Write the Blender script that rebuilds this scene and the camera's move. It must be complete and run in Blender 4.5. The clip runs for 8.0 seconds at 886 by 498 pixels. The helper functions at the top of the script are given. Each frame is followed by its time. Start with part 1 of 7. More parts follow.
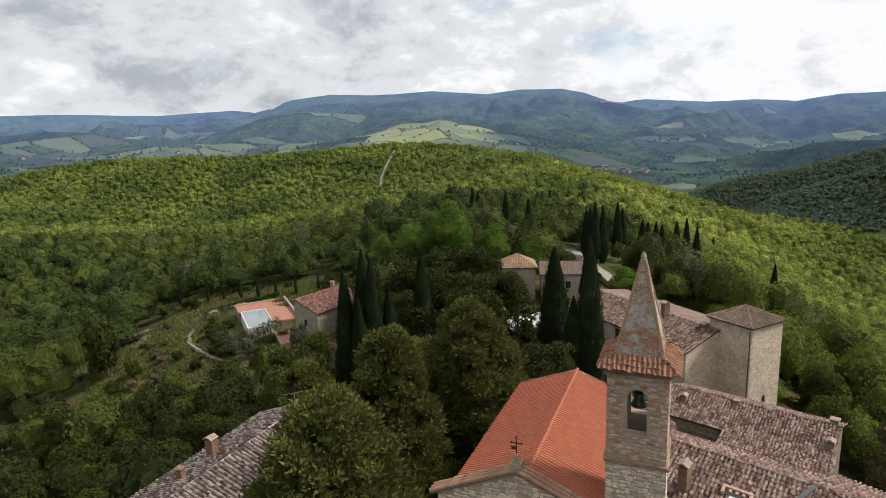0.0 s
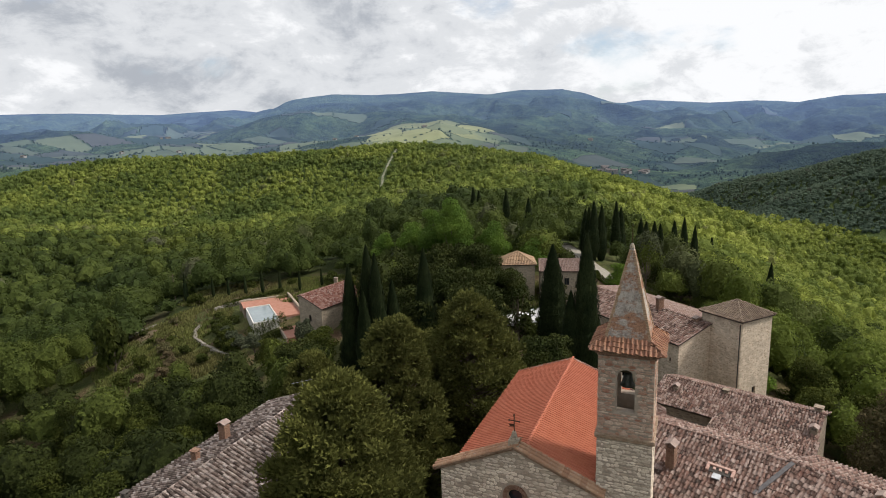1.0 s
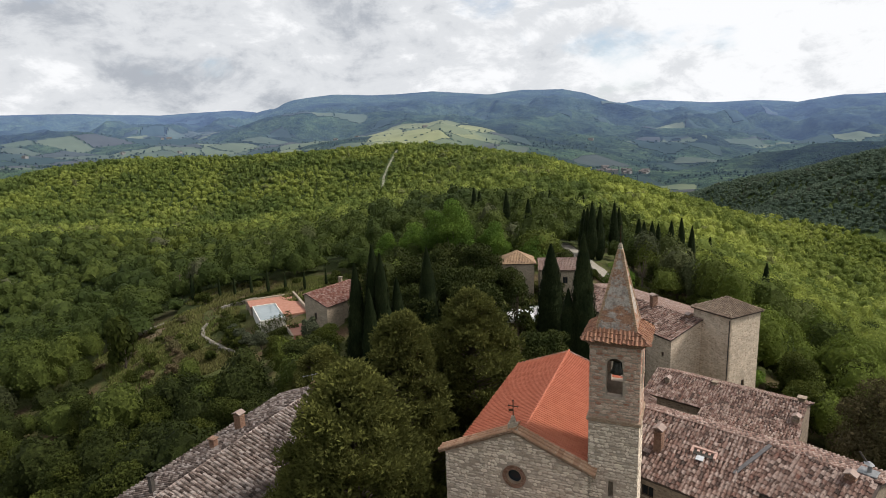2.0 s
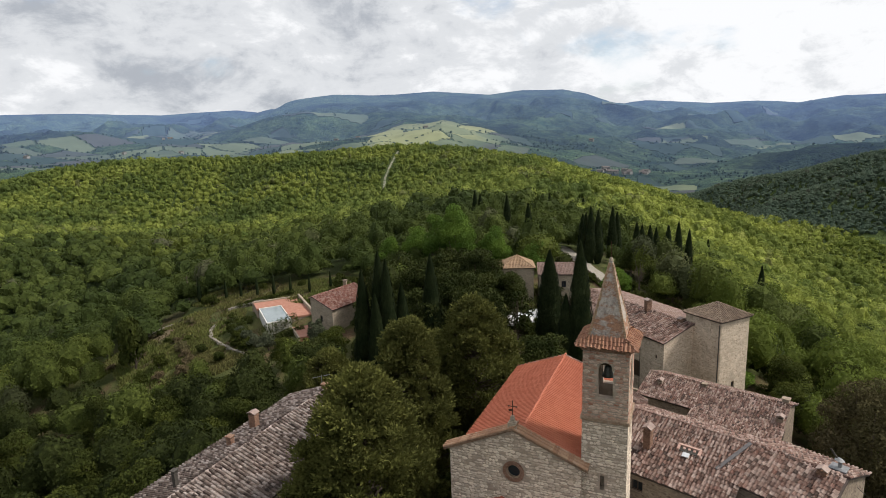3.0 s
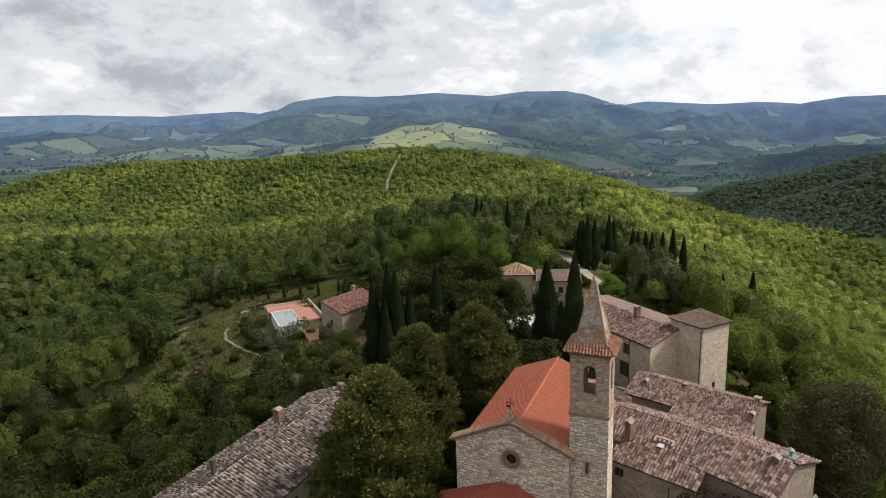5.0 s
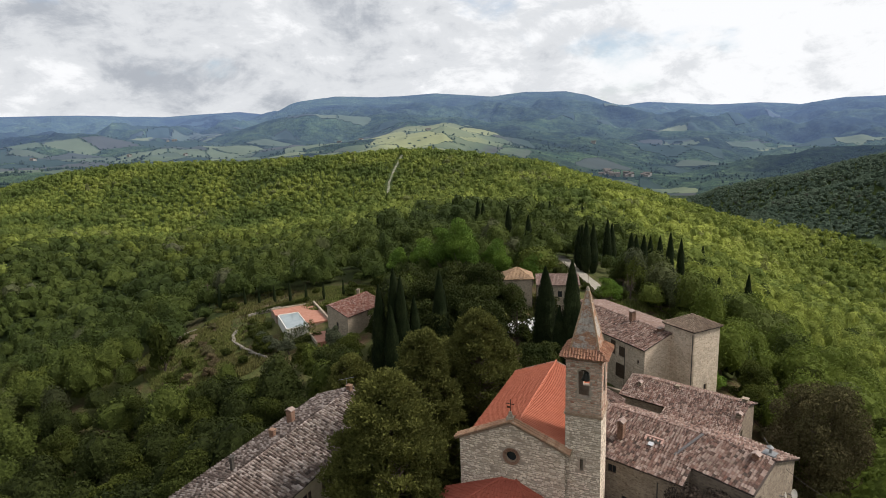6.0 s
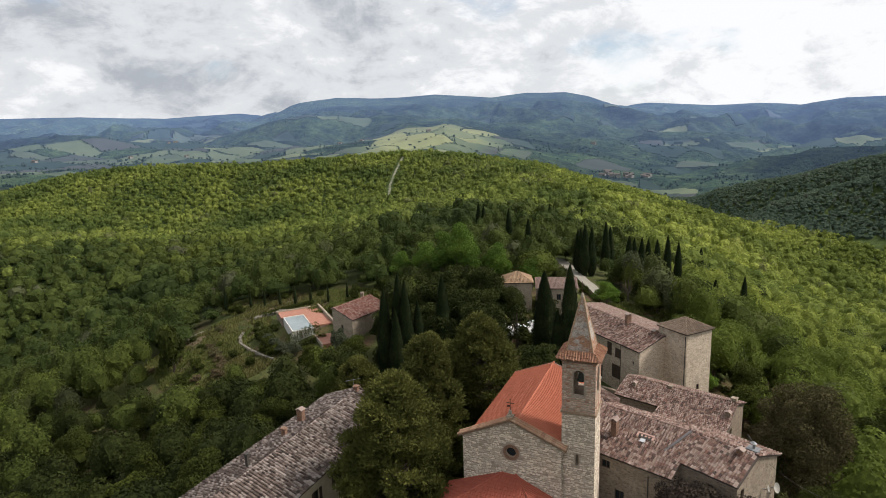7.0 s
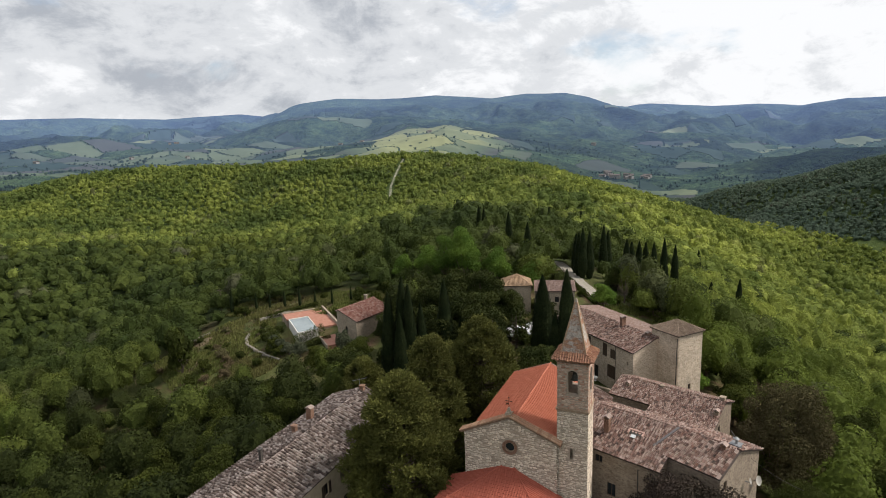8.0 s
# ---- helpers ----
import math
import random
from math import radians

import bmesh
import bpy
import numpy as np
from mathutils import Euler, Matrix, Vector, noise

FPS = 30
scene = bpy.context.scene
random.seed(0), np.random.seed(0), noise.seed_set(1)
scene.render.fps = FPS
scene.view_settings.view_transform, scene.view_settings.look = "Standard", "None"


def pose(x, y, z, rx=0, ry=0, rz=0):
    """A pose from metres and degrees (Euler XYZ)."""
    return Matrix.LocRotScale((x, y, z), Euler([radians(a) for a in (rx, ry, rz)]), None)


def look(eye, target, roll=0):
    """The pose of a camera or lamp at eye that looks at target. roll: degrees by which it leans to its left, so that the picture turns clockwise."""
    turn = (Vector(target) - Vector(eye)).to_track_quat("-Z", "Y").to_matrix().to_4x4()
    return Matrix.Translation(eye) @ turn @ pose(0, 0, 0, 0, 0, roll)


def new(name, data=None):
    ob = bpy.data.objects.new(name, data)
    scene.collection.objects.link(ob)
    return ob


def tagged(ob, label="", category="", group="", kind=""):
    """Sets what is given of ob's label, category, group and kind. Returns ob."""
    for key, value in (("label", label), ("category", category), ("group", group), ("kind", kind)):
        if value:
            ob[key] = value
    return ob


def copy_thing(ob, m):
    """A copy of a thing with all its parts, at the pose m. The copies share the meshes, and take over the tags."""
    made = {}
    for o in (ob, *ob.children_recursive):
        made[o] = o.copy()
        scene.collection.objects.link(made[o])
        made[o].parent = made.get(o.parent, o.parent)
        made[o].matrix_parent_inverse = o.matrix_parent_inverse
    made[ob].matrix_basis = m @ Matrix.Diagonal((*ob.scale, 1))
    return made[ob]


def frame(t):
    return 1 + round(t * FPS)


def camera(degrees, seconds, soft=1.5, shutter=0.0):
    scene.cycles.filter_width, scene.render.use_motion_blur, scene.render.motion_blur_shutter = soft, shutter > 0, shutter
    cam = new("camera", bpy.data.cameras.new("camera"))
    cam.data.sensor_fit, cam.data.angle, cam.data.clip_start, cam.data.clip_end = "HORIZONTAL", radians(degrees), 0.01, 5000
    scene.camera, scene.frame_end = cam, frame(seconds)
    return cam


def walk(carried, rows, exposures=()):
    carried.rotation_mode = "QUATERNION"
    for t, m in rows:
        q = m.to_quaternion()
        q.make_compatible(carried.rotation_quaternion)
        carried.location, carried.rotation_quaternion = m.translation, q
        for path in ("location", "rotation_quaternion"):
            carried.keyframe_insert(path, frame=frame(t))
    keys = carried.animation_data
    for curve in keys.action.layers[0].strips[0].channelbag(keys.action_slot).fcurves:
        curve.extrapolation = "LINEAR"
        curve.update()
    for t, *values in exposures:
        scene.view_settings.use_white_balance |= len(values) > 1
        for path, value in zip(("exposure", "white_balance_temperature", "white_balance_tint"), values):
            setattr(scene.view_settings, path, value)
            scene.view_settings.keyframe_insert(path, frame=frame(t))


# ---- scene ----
cam = camera(76.3, 8.0, soft=0.6)
PATH = [
    (0, (1.563, -0.607, 22.422), (0.769, 1.188, 22.039), -2.2),
    (0.5, (1.914, -1.645, 22.38), (1.119, 0.15, 21.996), -2.1),
    (1, (2.297, -2.744, 22.373), (1.501, -0.949, 21.99), -2.0),
    (1.5, (2.744, -4.0, 22.439), (1.947, -2.206, 22.056), -2.1),
    (3, (4.006, -7.874, 24.236), (3.207, -6.081, 23.853), -2.0),
    (3.5, (4.442, -9.053, 24.727), (3.643, -7.26, 24.344), -2.0),
    (4, (4.913, -10.321, 25.338), (4.111, -8.529, 24.957), -2.0),
    (4.5, (5.397, -11.642, 25.926), (4.594, -9.85, 25.546), -2.0),
    (6, (6.857, -15.999, 28.245), (6.051, -14.209, 27.866), -2.0),
    (6.5, (7.312, -17.349, 28.876), (6.506, -15.558, 28.498), -2.1),
    (7, (7.805, -18.729, 29.517), (6.997, -16.939, 29.141), -2.1),
    (7.5, (8.347, -20.182, 30.167), (7.539, -18.391, 29.791), -2.1),
    (8, (8.898, -21.693, 30.807), (8.089, -19.903, 30.433), -2.1),
]
walk(cam, [(t, look(eye, target, roll)) for t, eye, target, roll in PATH])

# ---- world, sun ----
SUN_ELEV, SUN_TURN = 48.0, 68.0          # degrees; turn is counted from +y towards +x
world = bpy.data.worlds.new("sky")
scene.world = world
world.use_nodes = True
wn, wl = world.node_tree.nodes, world.node_tree.links
wn.clear()
w_out = wn.new("ShaderNodeOutputWorld")
w_sky = wn.new("ShaderNodeTexSky")
w_sky.sky_type, w_sky.sun_disc = "NISHITA", False
w_sky.sun_elevation, w_sky.sun_rotation = radians(SUN_ELEV), radians(SUN_TURN)
w_sky.air_density, w_sky.dust_density = 1.0, 1.5
w_bg = wn.new("ShaderNodeBackground")
w_bg.inputs["Strength"].default_value = 0.15
wl.new(w_sky.outputs[0], w_bg.inputs["Color"])
# cloud deck: noise laid on a flat layer overhead
w_tc = wn.new("ShaderNodeTexCoord")
w_sep = wn.new("ShaderNodeSeparateXYZ")
wl.new(w_tc.outputs["Generated"], w_sep.inputs[0])


def w_math(op, a, b):
    n = wn.new("ShaderNodeMath")
    n.operation = op
    for i, v in enumerate((a, b)):
        if isinstance(v, (int, float)):
            n.inputs[i].default_value = v
        else:
            wl.new(v, n.inputs[i])
    return n.outputs[0]


w_com = wn.new("ShaderNodeCombineXYZ")
wl.new(w_sep.outputs[0], w_com.inputs[0])
wl.new(w_sep.outputs[1], w_com.inputs[1])
wl.new(w_math("MULTIPLY", w_math("MAXIMUM", w_sep.outputs[2], 0.0), 1.9), w_com.inputs[2])


def w_noise(scale, detail, rough, dist=0.0):
    n = wn.new("ShaderNodeTexNoise")
    n.inputs["Scale"].default_value, n.inputs["Detail"].default_value = scale, detail
    n.inputs["Roughness"].default_value, n.inputs["Distortion"].default_value = rough, dist
    wl.new(w_com.outputs[0], n.inputs["Vector"])
    return n.outputs["Fac"]


def w_ramp(fac, stops):
    r = wn.new("ShaderNodeValToRGB")
    r.color_ramp.interpolation = "EASE"
    e = r.color_ramp.elements
    while len(e) < len(stops):
        e.new(0.5)
    for el, (p, c) in zip(e, stops):
        el.position, el.color = p, (*c, 1)
    wl.new(fac, r.inputs[0])
    return r.outputs["Color"]


w_cover = w_ramp(w_noise(3.1, 9, 0.55, 0.15), [(0.30, (0, 0, 0)), (0.44, (1, 1, 1))])
w_sunward = w_math("ADD", w_math("MULTIPLY", w_sep.outputs[0], 0.075), w_math("MULTIPLY", w_sep.outputs[1], 0.03))
w_lumps = w_math("ADD", w_math("MULTIPLY", w_noise(4.2, 12, 0.62, 0.5), 0.42), w_math("MULTIPLY", w_noise(12.0, 9, 0.64, 0.3), 0.32))
w_lumps = w_math("ADD", w_lumps, w_math("MULTIPLY", w_noise(1.6, 3, 0.5, 0.0), 0.26))
w_shade = w_ramp(w_math("ADD", w_lumps, w_sunward), [(0.36, (0.44, 0.47, 0.52)), (0.485, (0.74, 0.76, 0.79)), (0.56, (0.955, 0.965, 0.985))])
w_cloud = wn.new("ShaderNodeBackground")
w_cloud.inputs["Strength"].default_value = 1.02
wl.new(w_shade, w_cloud.inputs["Color"])
w_mix = wn.new("ShaderNodeMixShader")
wl.new(w_cover, w_mix.inputs[0])
wl.new(w_bg.outputs[0], w_mix.inputs[1])
wl.new(w_cloud.outputs[0], w_mix.inputs[2])
wl.new(w_mix.outputs[0], w_out.inputs["Surface"])

sun = new("sun", bpy.data.lights.new("sun", "SUN"))
sun.data.energy, sun.data.angle, sun.data.color = 4.0, radians(12.0), (1.0, 0.93, 0.855)
_e, _t = radians(SUN_ELEV), radians(SUN_TURN)
sun.matrix_world = look((math.sin(_t) * math.cos(_e) * 100, math.cos(_t) * math.cos(_e) * 100, math.sin(_e) * 100), (0, 0, 0))
scene.view_settings.exposure = 0.0


# ---- materials ----
def shade_nodes(name):
    m = bpy.data.materials.new(name)
    m.use_nodes = True
    nt = m.node_tree
    nt.nodes.clear()
    return m, nt


class Net:
    """Short names for building a node material."""

    def __init__(self, name):
        self.m, self.t = shade_nodes(name)
        self.pos = self.node("ShaderNodeNewGeometry").outputs["Position"]

    def node(self, kind, **sockets):
        n = self.t.nodes.new(kind)
        for k, v in sockets.items():
            self.put(v, n.inputs[k.replace("_", " ")])
        return n

    def put(self, v, socket):
        if hasattr(v, "is_linked"):
            self.t.links.new(v, socket)
        elif isinstance(v, tuple) and len(v) == 3 and socket.type == "RGBA":
            socket.default_value = (*v, 1)
        else:
            socket.default_value = v

    def noise(self, scale, detail=4, rough=0.55, vec=None, stretch=None):
        v = vec or self.pos
        if stretch:
            mp = self.node("ShaderNodeMapping", Scale=stretch)
            self.put(v, mp.inputs["Vector"])
            v = mp.outputs[0]
        return self.node("ShaderNodeTexNoise", Vector=v, Scale=scale, Detail=detail, Roughness=rough).outputs["Fac"]

    def ramp(self, fac, a, b, lo=(0, 0, 0), hi=(1, 1, 1)):
        r = self.node("ShaderNodeValToRGB", Fac=fac)
        e = r.color_ramp.elements
        e[0].position, e[1].position = a, b
        e[0].color, e[1].color = (*lo, 1), (*hi, 1)
        return r.outputs["Color"]

    def mix(self, fac, a, b, mode="MIX"):
        n = self.t.nodes.new("ShaderNodeMix")
        n.data_type, n.blend_type = "RGBA", mode
        self.put(fac, n.inputs[0])
        self.put(a, n.inputs[6])
        self.put(b, n.inputs[7])
        return n.outputs[2]

    def maths(self, op, a, b=0.0):
        n = self.t.nodes.new("ShaderNodeMath")
        n.operation = op
        self.put(a, n.inputs[0])
        self.put(b, n.inputs[1])
        return n.outputs[0]

    def bump(self, height, strength, dist):
        return self.node("ShaderNodeBump", Height=height, Strength=strength, Distance=dist).outputs[0]

    def tone(self, col, fac, lo, hi):
        """col made darker or lighter by fac from 0 to 1."""
        n = self.node("ShaderNodeMapRange", Value=fac, To_Min=lo, To_Max=hi).outputs[0]
        return self.mix(1.0, col, self.node("ShaderNodeCombineColor", Red=n, Green=n, Blue=n).outputs[0], "MULTIPLY")

    def done(self, col, rough=0.9, normal=None, metal=0.0, translucent=0.0, spec=0.3):
        p = self.node("ShaderNodeBsdfPrincipled", Base_Color=col, Roughness=rough, Metallic=metal)
        p.inputs["Specular IOR Level"].default_value = spec
        if normal:
            self.put(normal, p.inputs["Normal"])
        out = p.outputs[0]
        if translucent:
            tr = self.node("ShaderNodeBsdfTranslucent", Color=col)
            mx = self.node("ShaderNodeMixShader", Fac=translucent)
            self.t.links.new(out, mx.inputs[1])
            self.t.links.new(tr.outputs[0], mx.inputs[2])
            out = mx.outputs[0]
        self.t.links.new(out, self.node("ShaderNodeOutputMaterial").inputs["Surface"])
        return self.m


def stone_material(name, dark, mid, light, cell=3.2, island=False, piece=False, rough=0.92, lichen=0.3):
    n = Net(name)
    wob = n.node("ShaderNodeVectorMath")
    wob.operation = "MULTIPLY_ADD"
    n.put(n.node("ShaderNodeTexNoise", Vector=n.pos, Scale=2.3, Detail=3.0).outputs["Color"], wob.inputs[0])
    wob.inputs[1].default_value = (0.45, 0.45, 0.45)
    n.put(n.pos, wob.inputs[2])
    grid = n.node("ShaderNodeMapping", Vector=wob.outputs[0], Scale=(1, 1, 1.8)).outputs[0]
    vor = n.node("ShaderNodeTexVoronoi", Vector=grid, Scale=cell)
    col = n.mix(n.ramp(n.noise(1.3, 5), 0.35, 0.65), dark, mid)
    if island or piece:
        rnd = n.node("ShaderNodeObjectInfo").outputs["Random"] if piece else n.node("ShaderNodeNewGeometry").outputs["Random Per Island"]
        col = n.mix(n.maths("MULTIPLY", rnd, 0.95), col, light)
        col = n.mix(n.ramp(n.noise(2.1, 6, 0.72, stretch=(1, 1, 1.7)), 0.50, 0.62, (0, 0, 0), (0.4, 0.4, 0.4)), col, mid)
        height = n.noise(13, 6, 0.7)
    else:
        col = n.mix(n.maths("MULTIPLY", vor.outputs["Color"], 0.75), col, light)
        edge = n.node("ShaderNodeTexVoronoi", Vector=grid, Scale=cell)
        edge.feature = "DISTANCE_TO_EDGE"
        height = n.maths("ADD", n.ramp(edge.outputs[0], 0.0, 0.12), n.maths("MULTIPLY", n.noise(18, 5, 0.65), 0.6))
        col = n.mix(n.ramp(edge.outputs[0], 0.0, 0.07, (0.35, 0.35, 0.35), (0, 0, 0)), col, dark)
    col = n.tone(col, n.noise(9, 7, 0.75), 0.5, 1.45)
    col = n.mix(n.ramp(n.noise(0.5, 6, 0.7), 0.55, 0.75, (0, 0, 0), (lichen, lichen, lichen)), col, (0.10, 0.095, 0.075))
    return n.done(col, rough, n.bump(height, 0.9, 0.06))


def tile_material(name, a, b, c, piece=False, moss=0.5, spread=1.0, lichen=0.0, tones=()):
    """Roof tiles, each of its own tone: from a to b, or one of several tones."""
    n = Net(name)
    rnd = n.node("ShaderNodeObjectInfo").outputs["Random"] if piece else n.node("ShaderNodeNewGeometry").outputs["Random Per Island"]
    col = n.mix(n.maths("ADD", n.maths("MULTIPLY", rnd, 0.75), n.maths("MULTIPLY", n.noise(1.7, 3, 0.6), 0.30)), a, b)
    if tones:
        r = n.node("ShaderNodeValToRGB", Fac=rnd)
        while len(r.color_ramp.elements) < len(tones):
            r.color_ramp.elements.new(0.5)
        for k, (el, t) in enumerate(zip(r.color_ramp.elements, tones)):
            el.position, el.color = k / (len(tones) - 1), (*t, 1)
        col = r.outputs["Color"]
    col = n.mix(n.maths("MULTIPLY", n.ramp(n.noise(0.7, 5, 0.65), 0.42, 0.66), spread * (0.5 if tones else 0.7)), col, c)
    col = n.tone(col, n.noise(16, 5, 0.7), 1 - 0.45 * spread, 1 + 0.35 * spread)
    col = n.mix(n.ramp(n.noise(2.7, 6, 0.7), 0.5, 0.7, (0, 0, 0), (moss, moss, moss)), col, (0.11, 0.095, 0.08))
    if lichen:
        col = n.mix(n.ramp(n.noise(5.0, 7, 0.82), 0.55, 0.66, (0, 0, 0), (lichen, lichen, lichen)), col, (0.47, 0.41, 0.37))
    return n.done(col, 0.9, n.bump(n.noise(30, 4), 0.4, 0.01))


OLD_TONES = ((0.038, 0.024, 0.019), (0.105, 0.056, 0.042), (0.182, 0.104, 0.080), (0.255, 0.170, 0.138), (0.365, 0.280, 0.240), (0.155, 0.068, 0.048))
GREY_TONES = ((0.034, 0.024, 0.020), (0.085, 0.058, 0.048), (0.150, 0.110, 0.092), (0.270, 0.212, 0.182), (0.420, 0.360, 0.325), (0.060, 0.040, 0.033))


def leaf_material(name, a, b, c, translucent=0.3, big=0.09):
    n = Net(name)
    rnd = n.node("ShaderNodeNewGeometry").outputs["Random Per Island"]
    col = n.mix(n.ramp(n.noise(big, 2, 0.5), 0.40, 0.60), a, b)
    col = n.mix(n.ramp(n.noise(big * 0.18, 4, 0.6), 0.42, 0.66), col, c)
    col = n.tone(col, rnd, 0.75, 1.25)
    return n.done(col, 0.85, None, 0.0, translucent, 0.06)


def forest_material(name, a, b, c, translucent=0.25, wide=0.013):
    """Crowns of a wood: one tint a tree, fine leafy relief, broad patches."""
    n = Net(name)
    tint = n.node("ShaderNodeAttribute")
    tint.attribute_name = "tint"
    col = n.mix(n.ramp(tint.outputs["Fac"], 0.0, 0.9), a, b)
    col = n.mix(n.ramp(tint.outputs["Fac"], 0.88, 0.94, (0, 0, 0), (0.62, 0.62, 0.62)), col, (0.095, 0.088, 0.068))
    col = n.mix(n.maths("MULTIPLY", n.ramp(n.noise(wide, 4, 0.6), 0.45, 0.62), 0.8), col, c)
    col = n.tone(col, n.node("ShaderNodeNewGeometry").outputs["Random Per Island"], 0.78, 1.24)
    fine = n.noise(1.5, 5, 0.75)
    col = n.tone(col, n.ramp(fine, 0.3, 0.7), 0.74, 1.22)
    return n.done(col, 0.8, n.bump(fine, 0.6, 0.5), 0.0, translucent, 0.1)


def plain_material(name, a, b, scale=6.0, rough=0.8, bump=0.2, metal=0.0):
    n = Net(name)
    f = n.noise(scale, 6, 0.65)
    col = n.mix(n.ramp(f, 0.35, 0.65), a, b)
    col = n.tone(col, n.noise(scale * 7, 4), 0.85, 1.15)
    return n.done(col, rough, n.bump(f, bump, 0.02), metal)


M_FACADE = stone_material("facade stone", (0.27, 0.205, 0.155), (0.49, 0.40, 0.305), (0.78, 0.68, 0.55), island=True, lichen=0.15)
M_FACADE_P = stone_material("facade block", (0.27, 0.205, 0.155), (0.49, 0.40, 0.305), (0.78, 0.68, 0.55), piece=True, lichen=0.15)
M_TOWER = stone_material("tower stone", (0.29, 0.115, 0.072), (0.39, 0.225, 0.155), (0.58, 0.46, 0.36), island=True, lichen=0.2)
M_TOWER_P = stone_material("tower block", (0.29, 0.115, 0.072), (0.39, 0.225, 0.155), (0.58, 0.46, 0.36), piece=True, lichen=0.2)
M_MORTAR = plain_material("lime mortar", (0.29, 0.235, 0.185), (0.38, 0.315, 0.25), 4.0, 0.95)
M_PLASTER = plain_material("weathered cream plaster", (0.50, 0.42, 0.29), (0.60, 0.51, 0.36), 1.2, 0.95)
M_OLDTILE = tile_material("weathered roof tile", (0.062, 0.037, 0.029), (0.385, 0.29, 0.245), (0.115, 0.077, 0.063), moss=0.35, lichen=0.55, tones=OLD_TONES)
M_OLDTILE_P = tile_material("weathered roof tile piece", (0.062, 0.037, 0.029), (0.385, 0.29, 0.245), (0.115, 0.077, 0.063), piece=True, moss=0.35, lichen=0.55, tones=OLD_TONES)
M_NEWTILE = tile_material("new red roof tile", (0.40, 0.128, 0.073), (0.48, 0.170, 0.102), (0.36, 0.114, 0.070), moss=0.0, spread=0.4)
M_NEWTILE_P = tile_material("new red roof tile piece", (0.40, 0.128, 0.073), (0.48, 0.170, 0.102), (0.36, 0.114, 0.070), piece=True, moss=0.0, spread=0.4)
M_ORANGE = tile_material("orange cornice tile", (0.17, 0.065, 0.040), (0.40, 0.215, 0.125), (0.21, 0.105, 0.068), moss=0.4, lichen=0.3)
M_DECK = plain_material("roof bedding", (0.06, 0.045, 0.038), (0.09, 0.07, 0.06), 3.0, 0.95)
M_WOOD = plain_material("dark shutter wood", (0.05, 0.035, 0.025), (0.09, 0.06, 0.04), 8.0, 0.6)
M_GLASS = plain_material("dark window glass", (0.02, 0.025, 0.03), (0.03, 0.035, 0.04), 1.0, 0.08, 0.0)
M_IRON = plain_material("rusty iron", (0.06, 0.035, 0.025), (0.12, 0.06, 0.035), 20, 0.7, 0.3, 0.6)
M_BRONZE = plain_material("old bronze", (0.05, 0.055, 0.05), (0.10, 0.10, 0.085), 8, 0.5, 0.2, 0.7)
M_BARK = plain_material("bark", (0.08, 0.06, 0.045), (0.16, 0.13, 0.10), 5.0, 0.95, 0.6)
M_WHITE = plain_material("white stone", (0.50, 0.48, 0.44), (0.62, 0.60, 0.56), 2.0, 0.7)
M_TERRACOTTA = plain_material("terracotta paving", (0.30, 0.135, 0.09), (0.38, 0.19, 0.135), 1.5, 0.8)
# leaf colour of the wood where it is painted as standing in sun
L_SUNLIT = forest_material("sunlit spring forest leaves", (0.100, 0.140, 0.034), (0.262, 0.300, 0.068), (0.080, 0.115, 0.033), 0.42)
# painted as under cloud shade; also for oaks dark in themselves
L_DARKSHADE = forest_material("wood leaves", (0.033, 0.050, 0.012), (0.080, 0.102, 0.023), (0.033, 0.049, 0.014))
L_OAK = leaf_material("oak leaves", (0.042, 0.054, 0.012), (0.072, 0.084, 0.017), (0.036, 0.046, 0.012), 0.3, 0.35)
L_DARK = leaf_material("dark holm oak leaves", (0.024, 0.033, 0.009), (0.044, 0.053, 0.014), (0.029, 0.036, 0.010), 0.12, 0.35)
L_OLIVE = leaf_material("grey olive leaves", (0.075, 0.085, 0.05), (0.11, 0.12, 0.075), (0.06, 0.07, 0.04), 0.15, 0.5)
L_CYPRESS = leaf_material("cypress foliage", (0.016, 0.025, 0.010), (0.027, 0.037, 0.014), (0.018, 0.026, 0.010), 0.05, 0.5)
# holm oak green darkened to put the hollow's shade into the leaves
L_HOLMSHADE = forest_material("shaded holm oak wood leaves", (0.024, 0.033, 0.008), (0.056, 0.068, 0.015), (0.022, 0.030, 0.008))
def patched_wall(name, a, b, stone, share=0.35):
    """Old plaster with some stones showing through."""
    n = Net(name)
    col = n.mix(n.ramp(n.noise(0.9, 6, 0.7), 0.35, 0.65), a, b)
    vor = n.node("ShaderNodeTexVoronoi", Vector=n.node("ShaderNodeMapping", Vector=n.pos, Scale=(1, 1, 1.9)).outputs[0], Scale=3.6)
    cell = n.node("ShaderNodeSeparateColor", Color=vor.outputs["Color"])
    core = n.maths("MULTIPLY", n.ramp(vor.outputs["Distance"], 0.22, 0.5, (1, 1, 1), (0, 0, 0)), n.ramp(cell.outputs[0], 1 - share - 0.15, 1 - share + 0.15))
    col = n.mix(n.maths("MULTIPLY", core, 0.85), col, stone)
    col = n.tone(col, cell.outputs[1], 0.82, 1.16)
    col = n.tone(col, n.noise(7, 7, 0.75), 0.72, 1.28)
    col = n.mix(n.ramp(n.noise(0.6, 6, 0.75, stretch=(1, 1, 0.35)), 0.56, 0.74, (0, 0, 0), (0.4, 0.4, 0.4)), col, (0.13, 0.115, 0.085))
    return n.done(col, 0.95, n.bump(n.maths("ADD", n.noise(9, 6, 0.7), n.maths("MULTIPLY", core, 0.4)), 0.8, 0.05))


